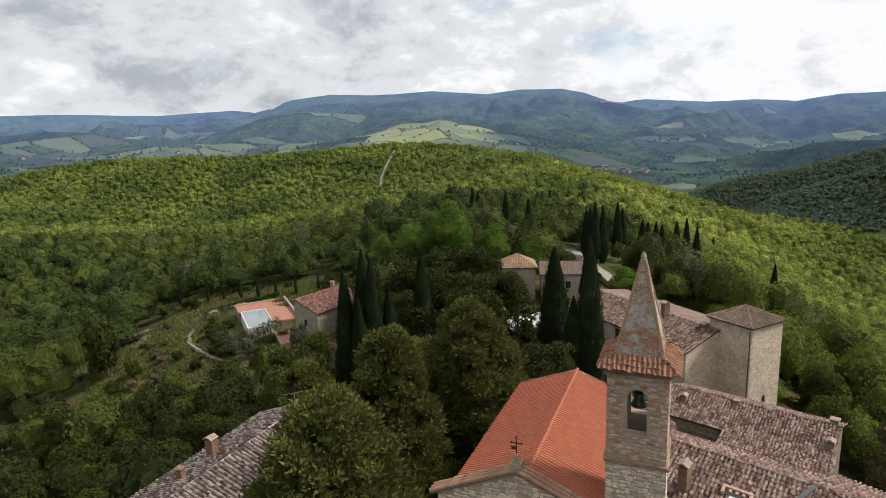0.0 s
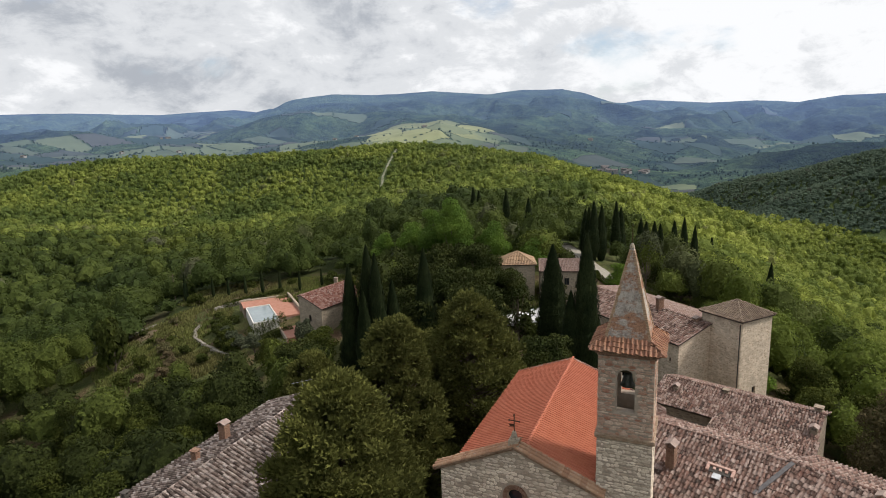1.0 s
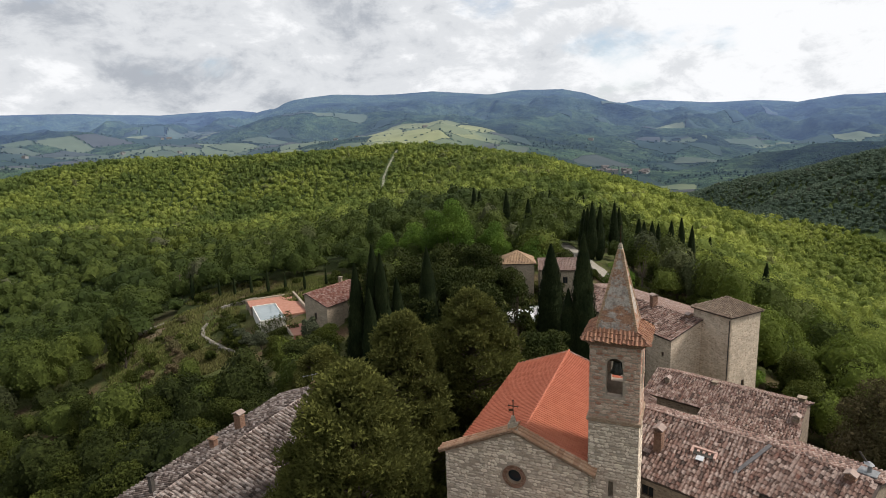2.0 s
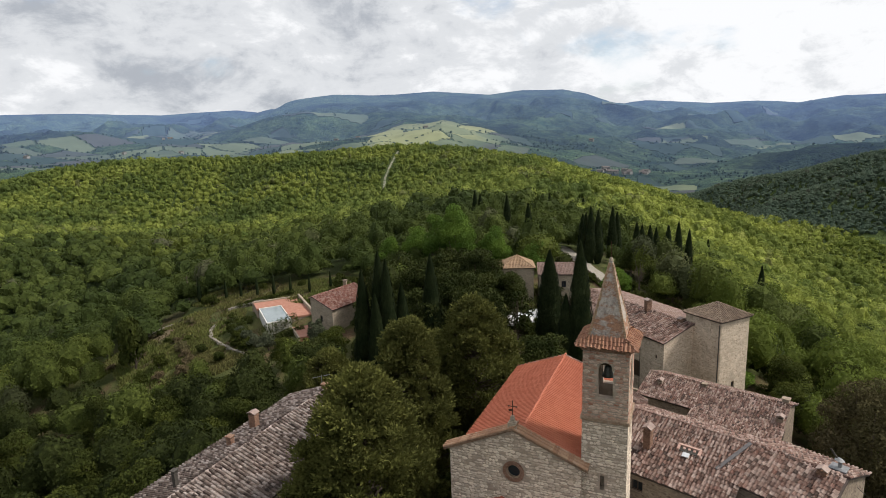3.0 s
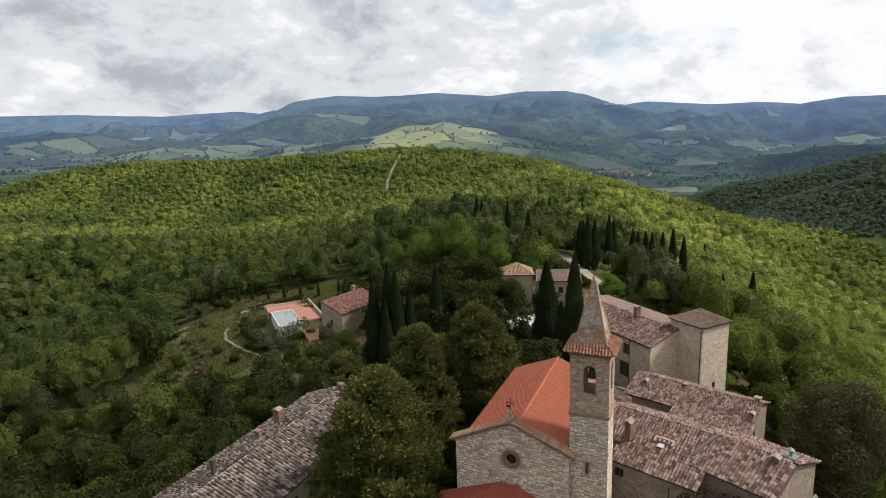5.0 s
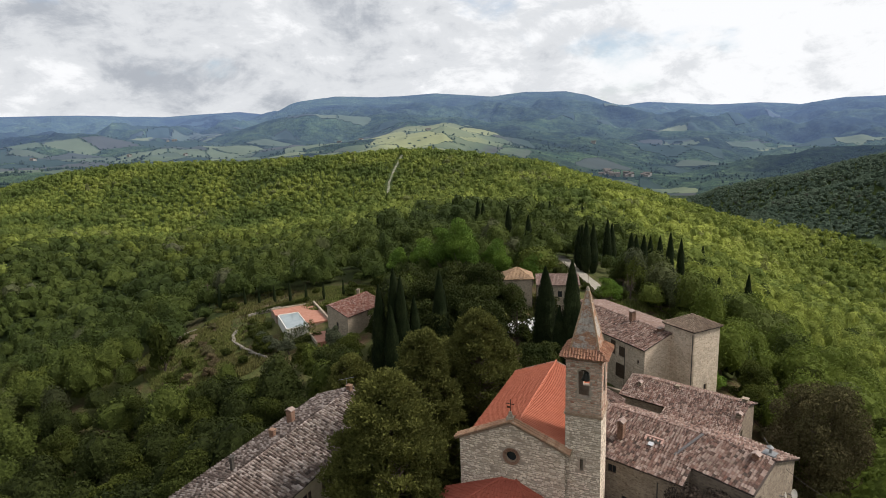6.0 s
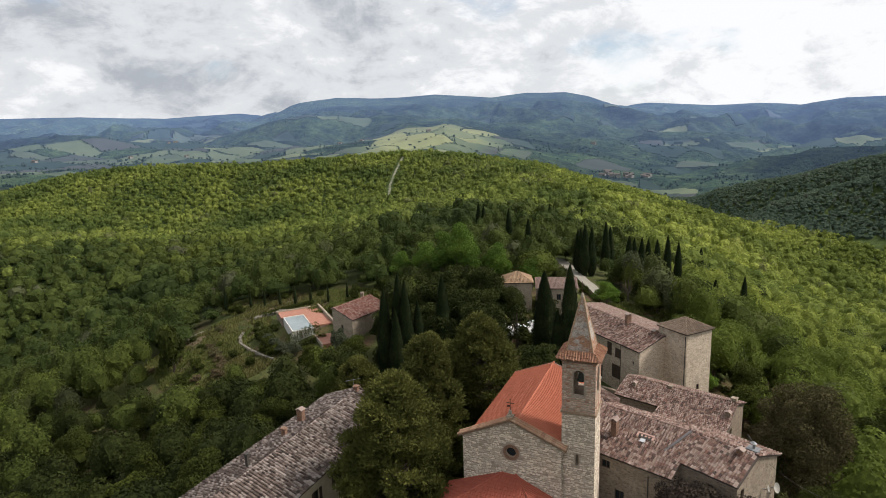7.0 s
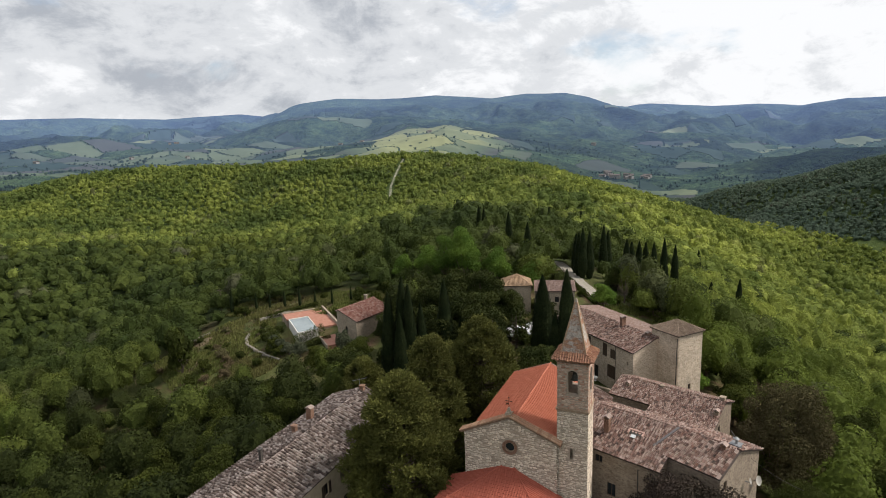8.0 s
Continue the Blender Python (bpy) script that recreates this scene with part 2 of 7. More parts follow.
M_RUBBLE = patched_wall("rubble wall", (0.23, 0.18, 0.135), (0.32, 0.26, 0.195), (0.16, 0.12, 0.09), 0.5)
M_RUBBLE_PALE = patched_wall("pale rubble wall", (0.29, 0.235, 0.175), (0.38, 0.32, 0.245), (0.20, 0.155, 0.115), 0.5)
M_PALE_WALL = patched_wall("pale plastered rubble", (0.46, 0.375, 0.280), (0.58, 0.485, 0.375), (0.29, 0.215, 0.155), 0.34)
M_GREYTILE = tile_material("lichened grey tile", (0.058, 0.042, 0.034), (0.29, 0.23, 0.19), (0.105, 0.08, 0.066), moss=0.35, lichen=0.5, tones=GREY_TONES)
M_GREYTILE_P = tile_material("lichened grey tile piece", (0.058, 0.042, 0.034), (0.29, 0.23, 0.19), (0.105, 0.08, 0.066), piece=True, moss=0.35, lichen=0.5, tones=GREY_TONES)
M_SALMON = plain_material("pale salmon brick", (0.42, 0.25, 0.20), (0.54, 0.38, 0.32), 5.0, 0.9)
M_BRICK_PALE = stone_material("pale moulded brick", (0.26, 0.16, 0.10), (0.35, 0.24, 0.16), (0.44, 0.35, 0.26), 5.0, lichen=0.25)
M_COPING = tile_material("lichened coping tile", (0.25, 0.12, 0.066), (0.45, 0.29, 0.185), (0.31, 0.17, 0.10), moss=0.3, lichen=0.5)
M_ORANGEBRICK = tile_material("ochre arris brick", (0.34, 0.205, 0.12), (0.46, 0.325, 0.205), (0.34, 0.26, 0.19), moss=0.3)
M_REDTILE = tile_material("patchy red tile", (0.20, 0.065, 0.045), (0.46, 0.32, 0.27), (0.26, 0.11, 0.08), moss=0.3, lichen=0.45, tones=((0.10, 0.036, 0.026), (0.19, 0.070, 0.050), (0.27, 0.135, 0.100), (0.42, 0.31, 0.265), (0.15, 0.060, 0.044)))
M_TANTILE = tile_material("tan weathered tile", (0.10, 0.068, 0.046), (0.30, 0.225, 0.165), (0.17, 0.125, 0.09), moss=0.3, lichen=0.4)
M_ANNEXTILE = tile_material("faded pink tile", (0.15, 0.085, 0.066), (0.33, 0.25, 0.215), (0.23, 0.15, 0.12), moss=0.35, lichen=0.4)
M_OCHRETILE = tile_material("ochre roof tile", (0.28, 0.175, 0.10), (0.42, 0.29, 0.18), (0.27, 0.19, 0.13), moss=0.3)
M_DARKTILE = tile_material("dark mossy tile", (0.13, 0.11, 0.09), (0.22, 0.18, 0.15), (0.11, 0.10, 0.08))
M_DARKSTONE = plain_material("dark weathered metal", (0.04, 0.035, 0.03), (0.08, 0.07, 0.06), 6, 0.7)
M_ZINC = plain_material("galvanised sheet", (0.17, 0.175, 0.18), (0.26, 0.265, 0.27), 4, 0.5, 0.1, 0.4)
M_LEAD = plain_material("lead sheet", (0.085, 0.08, 0.08), (0.14, 0.13, 0.13), 3, 0.55)
M_GLASSTILE = plain_material("pale glass tile", (0.46, 0.47, 0.48), (0.58, 0.60, 0.62), 3, 0.2, 0.0)


def spire_material():
    n = Net("patchy spire render")
    grey = n.mix(n.ramp(n.noise(5.0, 6, 0.7), 0.35, 0.6), (0.22, 0.185, 0.160), (0.46, 0.405, 0.350))
    brick = n.mix(n.ramp(n.noise(9.0, 5, 0.7), 0.4, 0.6), (0.25, 0.125, 0.078), (0.37, 0.21, 0.13))
    z = n.node("ShaderNodeSeparateXYZ", Vector=n.pos).outputs[2]
    band = n.maths("ADD", n.noise(1.1, 7, 0.72, stretch=(1, 1, 1.9)), n.maths("MULTIPLY", n.maths("SINE", n.maths("MULTIPLY", n.maths("SUBTRACT", z, 12.0), 2.55)), 0.07))
    bare = n.ramp(band, 0.49, 0.58)
    col = n.mix(bare, grey, brick)
    col = n.mix(n.ramp(n.noise(11, 4, 0.6), 0.62, 0.68), col, (0.09, 0.075, 0.06))
    col = n.tone(col, n.noise(24, 4, 0.7), 0.7, 1.3)
    return n.done(col, 0.92, n.bump(n.maths("ADD", n.noise(14, 5, 0.7), n.maths("MULTIPLY", bare, -0.5)), 0.9, 0.04))


M_SPIRE = spire_material()
M_WALLSTONE = tile_material("dry wall stone", (0.17, 0.15, 0.12), (0.32, 0.29, 0.24), (0.22, 0.20, 0.16), moss=0.4)
M_GRAVEL = plain_material("pale gravel", (0.20, 0.18, 0.145), (0.30, 0.275, 0.23), 1.2, 0.95)
M_DRYGRASS = plain_material("mown grass", (0.085, 0.098, 0.036), (0.13, 0.13, 0.055), 1.0, 0.95)
M_CLOTH = plain_material("white canvas", (0.70, 0.70, 0.70), (0.80, 0.80, 0.80), 2.0, 0.8, 0.05)
M_WATER = plain_material("pool water", (0.20, 0.24, 0.25), (0.24, 0.28, 0.29), 0.3, 0.02, 0.02)
L_BIGOAK = leaf_material("dense evergreen leaves", (0.084, 0.089, 0.025), (0.130, 0.134, 0.035), (0.076, 0.080, 0.023), 0.3, 0.45)
L_RUSSET = leaf_material("brownish oak leaves", (0.072, 0.058, 0.030), (0.110, 0.090, 0.043), (0.068, 0.064, 0.027), 0.2, 0.35)
L_FRESH = leaf_material("fresh green leaves", (0.088, 0.150, 0.026), (0.130, 0.200, 0.034), (0.074, 0.125, 0.024), 0.35, 0.3)
L_PLUM = leaf_material("purple plum leaves", (0.042, 0.032, 0.027), (0.070, 0.052, 0.042), (0.050, 0.042, 0.030), 0.2, 0.6)
M_EARTH = plain_material("bare brown earth", (0.095, 0.085, 0.040), (0.185, 0.125, 0.085), 0.35, 0.95, 0.5)
M_TRACK = plain_material("stony grass track", (0.075, 0.10, 0.035), (0.30, 0.28, 0.225), 0.22, 0.95)
# wall and roof of the valley houses, greyed to paint haze over them
M_FARWALL = plain_material("far haze-grey wall", (0.22, 0.22, 0.22), (0.30, 0.30, 0.30), 0.4, 0.95)
M_FARROOF = plain_material("far haze-grey roof", (0.115, 0.105, 0.105), (0.15, 0.135, 0.135), 0.4, 0.95)
L_SCRUB = leaf_material("dry brown scrub", (0.105, 0.080, 0.045), (0.155, 0.125, 0.068), (0.095, 0.095, 0.042), 0.2, 0.5)
M_CORNICE = stone_material("brown moulded brick", (0.17, 0.095, 0.06), (0.25, 0.155, 0.10), (0.36, 0.26, 0.18), 5.0, lichen=0.25)
M_PORCHTILE = tile_material("deep red roof tile", (0.30, 0.078, 0.048), (0.38, 0.108, 0.070), (0.27, 0.072, 0.050), moss=0.0, spread=0.4)
M_PORCHTILE_P = tile_material("deep red roof tile piece", (0.30, 0.078, 0.048), (0.38, 0.108, 0.070), (0.27, 0.072, 0.050), piece=True, moss=0.0, spread=0.4)
# brightest leaf colour, painting sunlight on the hill's flank
L_SUNFLANK = forest_material("sunlit yellow-green leaves", (0.100, 0.138, 0.030), (0.350, 0.390, 0.084), (0.122, 0.158, 0.034), 0.36)
# leaf colour midway between the painted sun and the painted shade
L_HALFSHADE = forest_material("half-shaded oak wood leaves", (0.050, 0.068, 0.015), (0.120, 0.143, 0.027), (0.054, 0.073, 0.017))
L_BUSH = forest_material("bright young leaves", (0.072, 0.102, 0.020), (0.140, 0.175, 0.031), (0.082, 0.112, 0.022), 0.35)
# leaf colour made paler and bluer to carry the haze over the valley
L_SPURHAZE = forest_material("hazed woods across the valley", (0.105, 0.150, 0.110), (0.150, 0.195, 0.135), (0.115, 0.160, 0.118), 0.6)
L_MEADOW = leaf_material("meadow grass", (0.110, 0.135, 0.036), (0.165, 0.175, 0.055), (0.15, 0.135, 0.055), 0.3, 0.3)


# ---- ground ----
YAW = radians(23.8)
CX, CY = 1.56, -0.6


def to_uv(x, y):
    return math.cos(YAW) * (x - CX) + math.sin(YAW) * (y - CY), -math.sin(YAW) * (x - CX) + math.cos(YAW) * (y - CY)


def to_xy(u, v):
    return CX + math.cos(YAW) * u - math.sin(YAW) * v, CY + math.sin(YAW) * u + math.cos(YAW) * v


def lattice(ix, iy, seed):
    h = (ix.astype(np.int64) * 374761393 + iy.astype(np.int64) * 668265263 + seed * 974711) & 0xFFFFFFFF
    h = ((h ^ (h >> 13)) * 1274126177) & 0xFFFFFFFF
    return ((h ^ (h >> 16)) & 0xFFFF) / 65535.0


def value_noise(x, y, seed=0):
    ix, iy = np.floor(x), np.floor(y)
    fx, fy = x - ix, y - iy
    fx, fy = fx * fx * (3 - 2 * fx), fy * fy * (3 - 2 * fy)
    a, b = lattice(ix, iy, seed), lattice(ix + 1, iy, seed)
    c, d = lattice(ix, iy + 1, seed), lattice(ix + 1, iy + 1, seed)
    return (a * (1 - fx) + b * fx) * (1 - fy) + (c * (1 - fx) + d * fx) * fy


def fbm(x, y, octaves=4, seed=0):
    out, amp, tot = 0.0, 1.0, 0.0
    for k in range(octaves):
        out = out + amp * value_noise(x * 2 ** k + 17.3 * k, y * 2 ** k - 9.1 * k, seed + k)
        tot += amp
        amp *= 0.5
    return out / tot


def smooth(x, a, b):
    t = np.clip((x - a) / (b - a), 0, 1)
    return t * t * (3 - 2 * t)


# swellings of the spur and of the hill behind it: rows of equal width, heights in metres
SWELLS = []
for _v, _us, _s, _hs in (
    (10, (-90, -50, -10, 30), 36, (-17, -11, -6, -7)), (55, (-90, -50, -10, 30), 36, (-13, -22, -16, -6)),
    (100, (-90, -50, -10, 30), 36, (-1, -2, -3, 0)), (145, (-90, -50, -10, 30), 36, (2, 5, -7, 5)),
    (20, (-240, -150, -75, 0, 75, 150), 70, (0, 6, 48, 75, 9, -17)), (100, (-240, -150, -75, 0, 75, 150), 70, (5, 8, 1, 7, 7, 4)),
):
    SWELLS += [(u, _v, _s, h) for u, h in zip(_us, _hs)]
for _v, _us, _s, _hs in (
    (190, (-240, -150, -75, 0, 75, 150), 90, (2, -7, 11, 28, 20, 0)),
    (330, (-620, -430, -260, -110, 30, 170, 320, 480), 130, (-3, 34, 40, 16, 29, 13, -21, -22)),
    (500, (-620, -430, -260, -110, 30, 170, 320, 480), 130, (3, 14, -17, -13, 33, 20, 15, -7)),
    (680, (-620, -430, -260, -110, 30, 170, 320, 480), 130, (25, 62, 50, 48, 48, 9, 2, -3)),
):
    SWELLS += [(u, _v, _s, h) for u, h in zip(_us, _hs)]
SKY_A = (-1.3, -0.785, -0.635, -0.485, -0.335, -0.265, -0.184, -0.104, -0.014, 0.085, 0.114, 0.144, 0.212, 0.227, 0.271, 0.345, 0.467, 0.547, 0.617, 0.697, 0.785, 1.3)
SKY_S = (0.06, 0.068, 0.065, 0.057, 0.062, 0.074, 0.082, 0.078, 0.081, 0.073, 0.0755, 0.0785, 0.077, 0.074, 0.0655, 0.0545, 0.046, 0.047, 0.042, 0.051, 0.052, 0.05)


# slopes of the far country as seen from the hill: one row for each distance, over the same bearings
FAR_A = (-1.3, -0.8, -0.6, -0.4, -0.2, 0.0, 0.2, 0.4, 0.6, 0.8, 1.3)
FAR_R = (1150, 1400, 1800, 2300, 2900, 3500)
FAR_E = (
    (-0.060, -0.055, -0.055, -0.055, -0.050, -0.055, -0.088, -0.112, -0.120, -0.120, -0.120),
    (-0.040, -0.035, -0.035, -0.032, -0.030, -0.016, -0.060, -0.086, -0.092, -0.092, -0.095),
    (-0.020, -0.014, -0.013, -0.014, -0.006, 0.024, -0.026, -0.056, -0.062, -0.062, -0.065),
    (0.000, 0.006, 0.006, 0.002, 0.006, 0.027, 0.004, -0.026, -0.034, -0.036, -0.040),
    (0.015, 0.018, 0.020, 0.014, 0.030, 0.036, 0.030, 0.000, -0.008, -0.012, -0.020),
    (0.022, 0.026, 0.028, 0.026, 0.050, 0.056, 0.054, 0.022, 0.012, 0.008, 0.000),
)
# long spurs in front of the mountains: distance, width, bearings, slopes of their crests
SPURS = (
    (2750, 330, (-0.50, -0.43, -0.33, -0.24, -0.15, -0.05, 0.06), (-0.01, 0.012, 0.034, 0.054, 0.050, 0.044, 0.020)),
    (3300, 300, (-0.02, 0.05, 0.12, 0.20, 0.28, 0.40), (0.026, 0.044, 0.054, 0.050, 0.038, 0.014)),
    (2100, 240, (0.16, 0.24, 0.34, 0.44, 0.56), (-0.02, 0.000, -0.012, -0.022, -0.050)),
    (1650, 200, (0.36, 0.48, 0.60, 0.72, 0.90), (-0.075, -0.052, -0.040, -0.030, -0.022)),
    (2300, 200, (-0.95, -0.75, -0.62, -0.52, -0.40, -0.34), (0.006, 0.014, 0.026, 0.020, 0.008, -0.006)),
)


def far_level(x, y, u, v, r, a):
    """Level of the valley, the slopes beyond it and the mountains."""
    reach = np.maximum(np.abs(v), 0.6 * r)
    rows = [np.interp(a, FAR_A, e) for e in FAR_E]
    top = np.interp(a, SKY_A, SKY_S)
    main = smooth(a, -0.36, -0.24) * (1 - smooth(a, 0.24, 0.36))
    rows += [top * main + (top - 0.030) * (1 - main), top * (1 - main) + (top - 0.03) * main, top - 0.06]
    dist = FAR_R + (4050, 4650, 5000)
    e = rows[0]
    for k in range(1, len(dist)):
        e = e + (rows[k] - rows[k - 1]) * np.clip((r - dist[k - 1]) / (dist[k] - dist[k - 1]), 0, 1)
    far = 22 + e * reach
    ridge = 1 - np.abs(2 * fbm(x / 430, y / 430, 4, 11) - 1) * 1.5
    lumps = fbm(x / 170, y / 170, 4, 3) - 0.5
    still = 1 - smooth(r, 3200, 3950) * (0.3 + 0.7 * main)
    still = still * (1 - smooth(r, 4300, 4600))
    far = far + (ridge - 0.55) * r * (0.011 + 0.028 * smooth(r, 2000, 3100)) * still + lumps * (34 + 40 * smooth(r, 1800, 2800)) * (0.10 + 0.90 * still)
    for r0, wide, knots, tops in SPURS:
        k = np.interp(a, knots, tops, -0.3, -0.3)
        crest = 22 + k * reach + (fbm(x / 260, y / 260, 4, int(r0)) - 0.5) * 60 - 130 * ((r - r0) / wide) ** 2
        far = np.where(v > 0, np.maximum(far, crest), far)
    return far


def parcels(x, y, size=118.0):
    """Irregular parcels of land: two random numbers each, and the distance from their bounds."""
    wx = x + (fbm(x / 330, y / 330, 3, 31) - 0.5) * 190
    wy = y + (fbm(x / 330, y / 330, 3, 37) - 0.5) * 190
    gx, gy = wx / size, wy / size
    ix, iy = np.floor(gx), np.floor(gy)
    best, second = np.full(np.shape(x), 9.0), np.full(np.shape(x), 9.0)
    p, q = np.zeros(np.shape(x)), np.zeros(np.shape(x))
    for dx in (-1, 0, 1):
        for dy in (-1, 0, 1):
            cx, cy = ix + dx, iy + dy
            d = np.hypot(cx + lattice(cx, cy, 61) - gx, cy + lattice(cx, cy, 62) - gy)
            near = d < best
            second = np.where(near, best, np.minimum(second, d))
            p, q = np.where(near, lattice(cx, cy, 63), p), np.where(near, lattice(cx, cy, 64), q)
            best = np.where(near, d, best)
    return p, q, (second - best) * size


# farmed land: bearing, distance, half widths of both, share of the parcels that are fields, how pale the crops are
FARMED = (
    # the central knoll: pale meadow, paler still with its sunlight painted in
    (-0.62, 1950, 0.34, 800, 0.92, -0.22), (-0.30, 1900, 0.20, 420, 0.85, 0.1), (-0.03, 1690, 0.14, 400, 1.3, 0.9), (0.27, 1290, 0.13, 190, 1.2, -0.8),
    (0.38, 2150, 0.09, 230, 0.85, -0.3), (0.58, 2420, 0.12, 130, 0.8, 0.3), (-0.22, 2800, 0.10, 180, 0.7, 0.0), (0.36, 2750, 0.10, 160, 0.6, 0.1), 
    (-0.50, 2900, 0.20, 240, 0.6, 0.1),
)


def land_use(x, y):
    """Whether a place far off is a field, its crop, and the distance from the parcel's bounds."""
    u, v = to_uv(x, y)
    r, a = np.hypot(u, v), u / np.maximum(v, 1.0)
    p, q, rim = parcels(x, y)
    share, pale = np.full(np.shape(x), 0.04), np.zeros(np.shape(x))
    for a0, r0, da, dr, s, c in FARMED:
        k = np.exp(-np.maximum((((a - a0) / da) ** 2 + ((r - r0) / dr) ** 2) - 0.35, 0) * 1.6) * (v > 0)
        share, pale = np.maximum(share, s * k), pale + c * k
    field = (p < share) & (rim > 3) & ((a > -0.6) | (r < 2450))
    return field, np.clip(q * 0.8 + pale * 0.55, 0, 1), rim, share


def height(x, y):
    """Ground level at arrays x, y."""
    x, y = np.asarray(x, float), np.asarray(y, float)
    u, v = to_uv(x, y)
    r = np.hypot(u, v)
    near = -95.0 + 0 * x
    for cu, cv, s, h in SWELLS:
        near = near + h * np.exp(-((u - cu) ** 2 + (v - cv) ** 2) / (2 * s * s))
    near = near + (fbm(x / 45, y / 45, 3, 5) - 0.5) * 5 * smooth(r, 90, 260)
    a = np.clip(u / np.maximum(v, 1.0), -1.3, 1.3)
    a = np.where(v <= 1, np.sign(u) * 1.3, a)
    far = far_level(x, y, u, v, r, a)
    w = smooth(r, 760, 1120)
    near = near - 85 * smooth(v - (690 - 300 * np.clip(a, 0, 0.8)), 0, 260) * smooth(a, 0.05, 0.35) - 25 * smooth(v, 740, 900)
    z = near * (1 - w) + far * w
    # two wooded spurs running down from the right
    for r0, wide, a0, e0, e1 in ((1000.0, 150.0, 0.40, -0.118, -0.048), (745.0, 95.0, 0.50, -0.150, -0.080)):
        k = smooth(a, a0 - 0.06, a0 + 0.10) * np.exp(-((r - r0) / wide) ** 2) * (v > 0)
        e = e0 + (e1 - e0) * (np.clip(a, a0, 1.0) - a0) / (0.785 - a0)
        z = z + k * (22 + e * np.abs(v) + (fbm(x / 70, y / 70, 3, 21) - 0.5) * 9 - z)
    return z


def ground_at(x, y):
    return float(height(np.array([x]), np.array([y]))[0])


def grid_mesh(name, pts, faces, mats, smooth_shade=True):
    me = bpy.data.meshes.new(name)
    pts, faces = np.asarray(pts, np.float32), np.asarray(faces, np.int32)
    k = faces.shape[1]
    me.vertices.add(len(pts))
    me.vertices.foreach_set("co", pts.ravel())
    me.loops.add(faces.size)
    me.loops.foreach_set("vertex_index", faces.ravel())
    me.polygons.add(len(faces))
    me.polygons.foreach_set("loop_start", np.arange(0, faces.size, k, dtype=np.int32))
    me.polygons.foreach_set("use_smooth", np.full(len(faces), smooth_shade))
    me.update(calc_edges=True)
    for m in mats:
        me.materials.append(m)
    return me


def ground_material():
    n = Net("grass and forest floor")
    grass = n.mix(n.ramp(n.noise(0.25, 5, 0.6), 0.4, 0.6), (0.070, 0.086, 0.026), (0.118, 0.120, 0.044))
    grass = n.mix(n.ramp(n.noise(0.09, 5, 0.65), 0.50, 0.62), grass, (0.125, 0.082, 0.050))
    d = n.node("ShaderNodeVectorMath", **{})
    d.operation = "LENGTH"
    n.put(n.pos, d.inputs[0])
    way = n.maths("MULTIPLY", d.outputs["Value"], 0.001)
    wood = n.mix(n.ramp(n.noise(0.16, 5, 0.8), 0.35, 0.65), (0.036, 0.056, 0.018), (0.074, 0.100, 0.028))
    col = n.mix(n.ramp(way, 0.11, 0.16), grass, (0.030, 0.045, 0.014))
    col = n.mix(n.ramp(way, 0.40, 0.46), col, wood)
    col = n.tone(col, n.noise(3.0, 5, 0.7), 0.7, 1.3)
    grain = n.maths("MULTIPLY", n.noise(0.11, 5, 0.75), n.ramp(way, 0.15, 0.45, (0.22, 0.22, 0.22), (0.6, 0.6, 0.6)))
    grain = n.maths("ADD", grain, n.maths("MULTIPLY", n.noise(1.1, 6, 0.8), 0.12))
    return n.done(col, 0.95, n.bump(grain, 1.0, 5.0), spec=0.1)


def painted_haze(n, col, normal):
    """A far surface with haze painted into colour and glow, growing with the way."""
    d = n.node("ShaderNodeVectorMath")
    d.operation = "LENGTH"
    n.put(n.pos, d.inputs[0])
    veil = n.node("ShaderNodeMapRange", Value=d.outputs["Value"], From_Min=1000.0, From_Max=4700.0, To_Min=HAZE[0], To_Max=HAZE[1]).outputs[0]
    glow = n.node("ShaderNodeMapRange", Value=d.outputs["Value"], From_Min=1000.0, From_Max=4700.0, To_Min=HAZE[2], To_Max=HAZE[3]).outputs[0]
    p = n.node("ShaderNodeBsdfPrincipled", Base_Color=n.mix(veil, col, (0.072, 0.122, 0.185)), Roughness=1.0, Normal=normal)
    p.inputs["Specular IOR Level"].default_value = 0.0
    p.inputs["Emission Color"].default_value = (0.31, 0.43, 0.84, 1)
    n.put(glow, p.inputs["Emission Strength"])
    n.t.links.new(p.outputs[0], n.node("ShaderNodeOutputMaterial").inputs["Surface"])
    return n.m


# painted haze: tint near and far, glow near and far
HAZE = (0.06, 0.52, 0.032, 0.275)


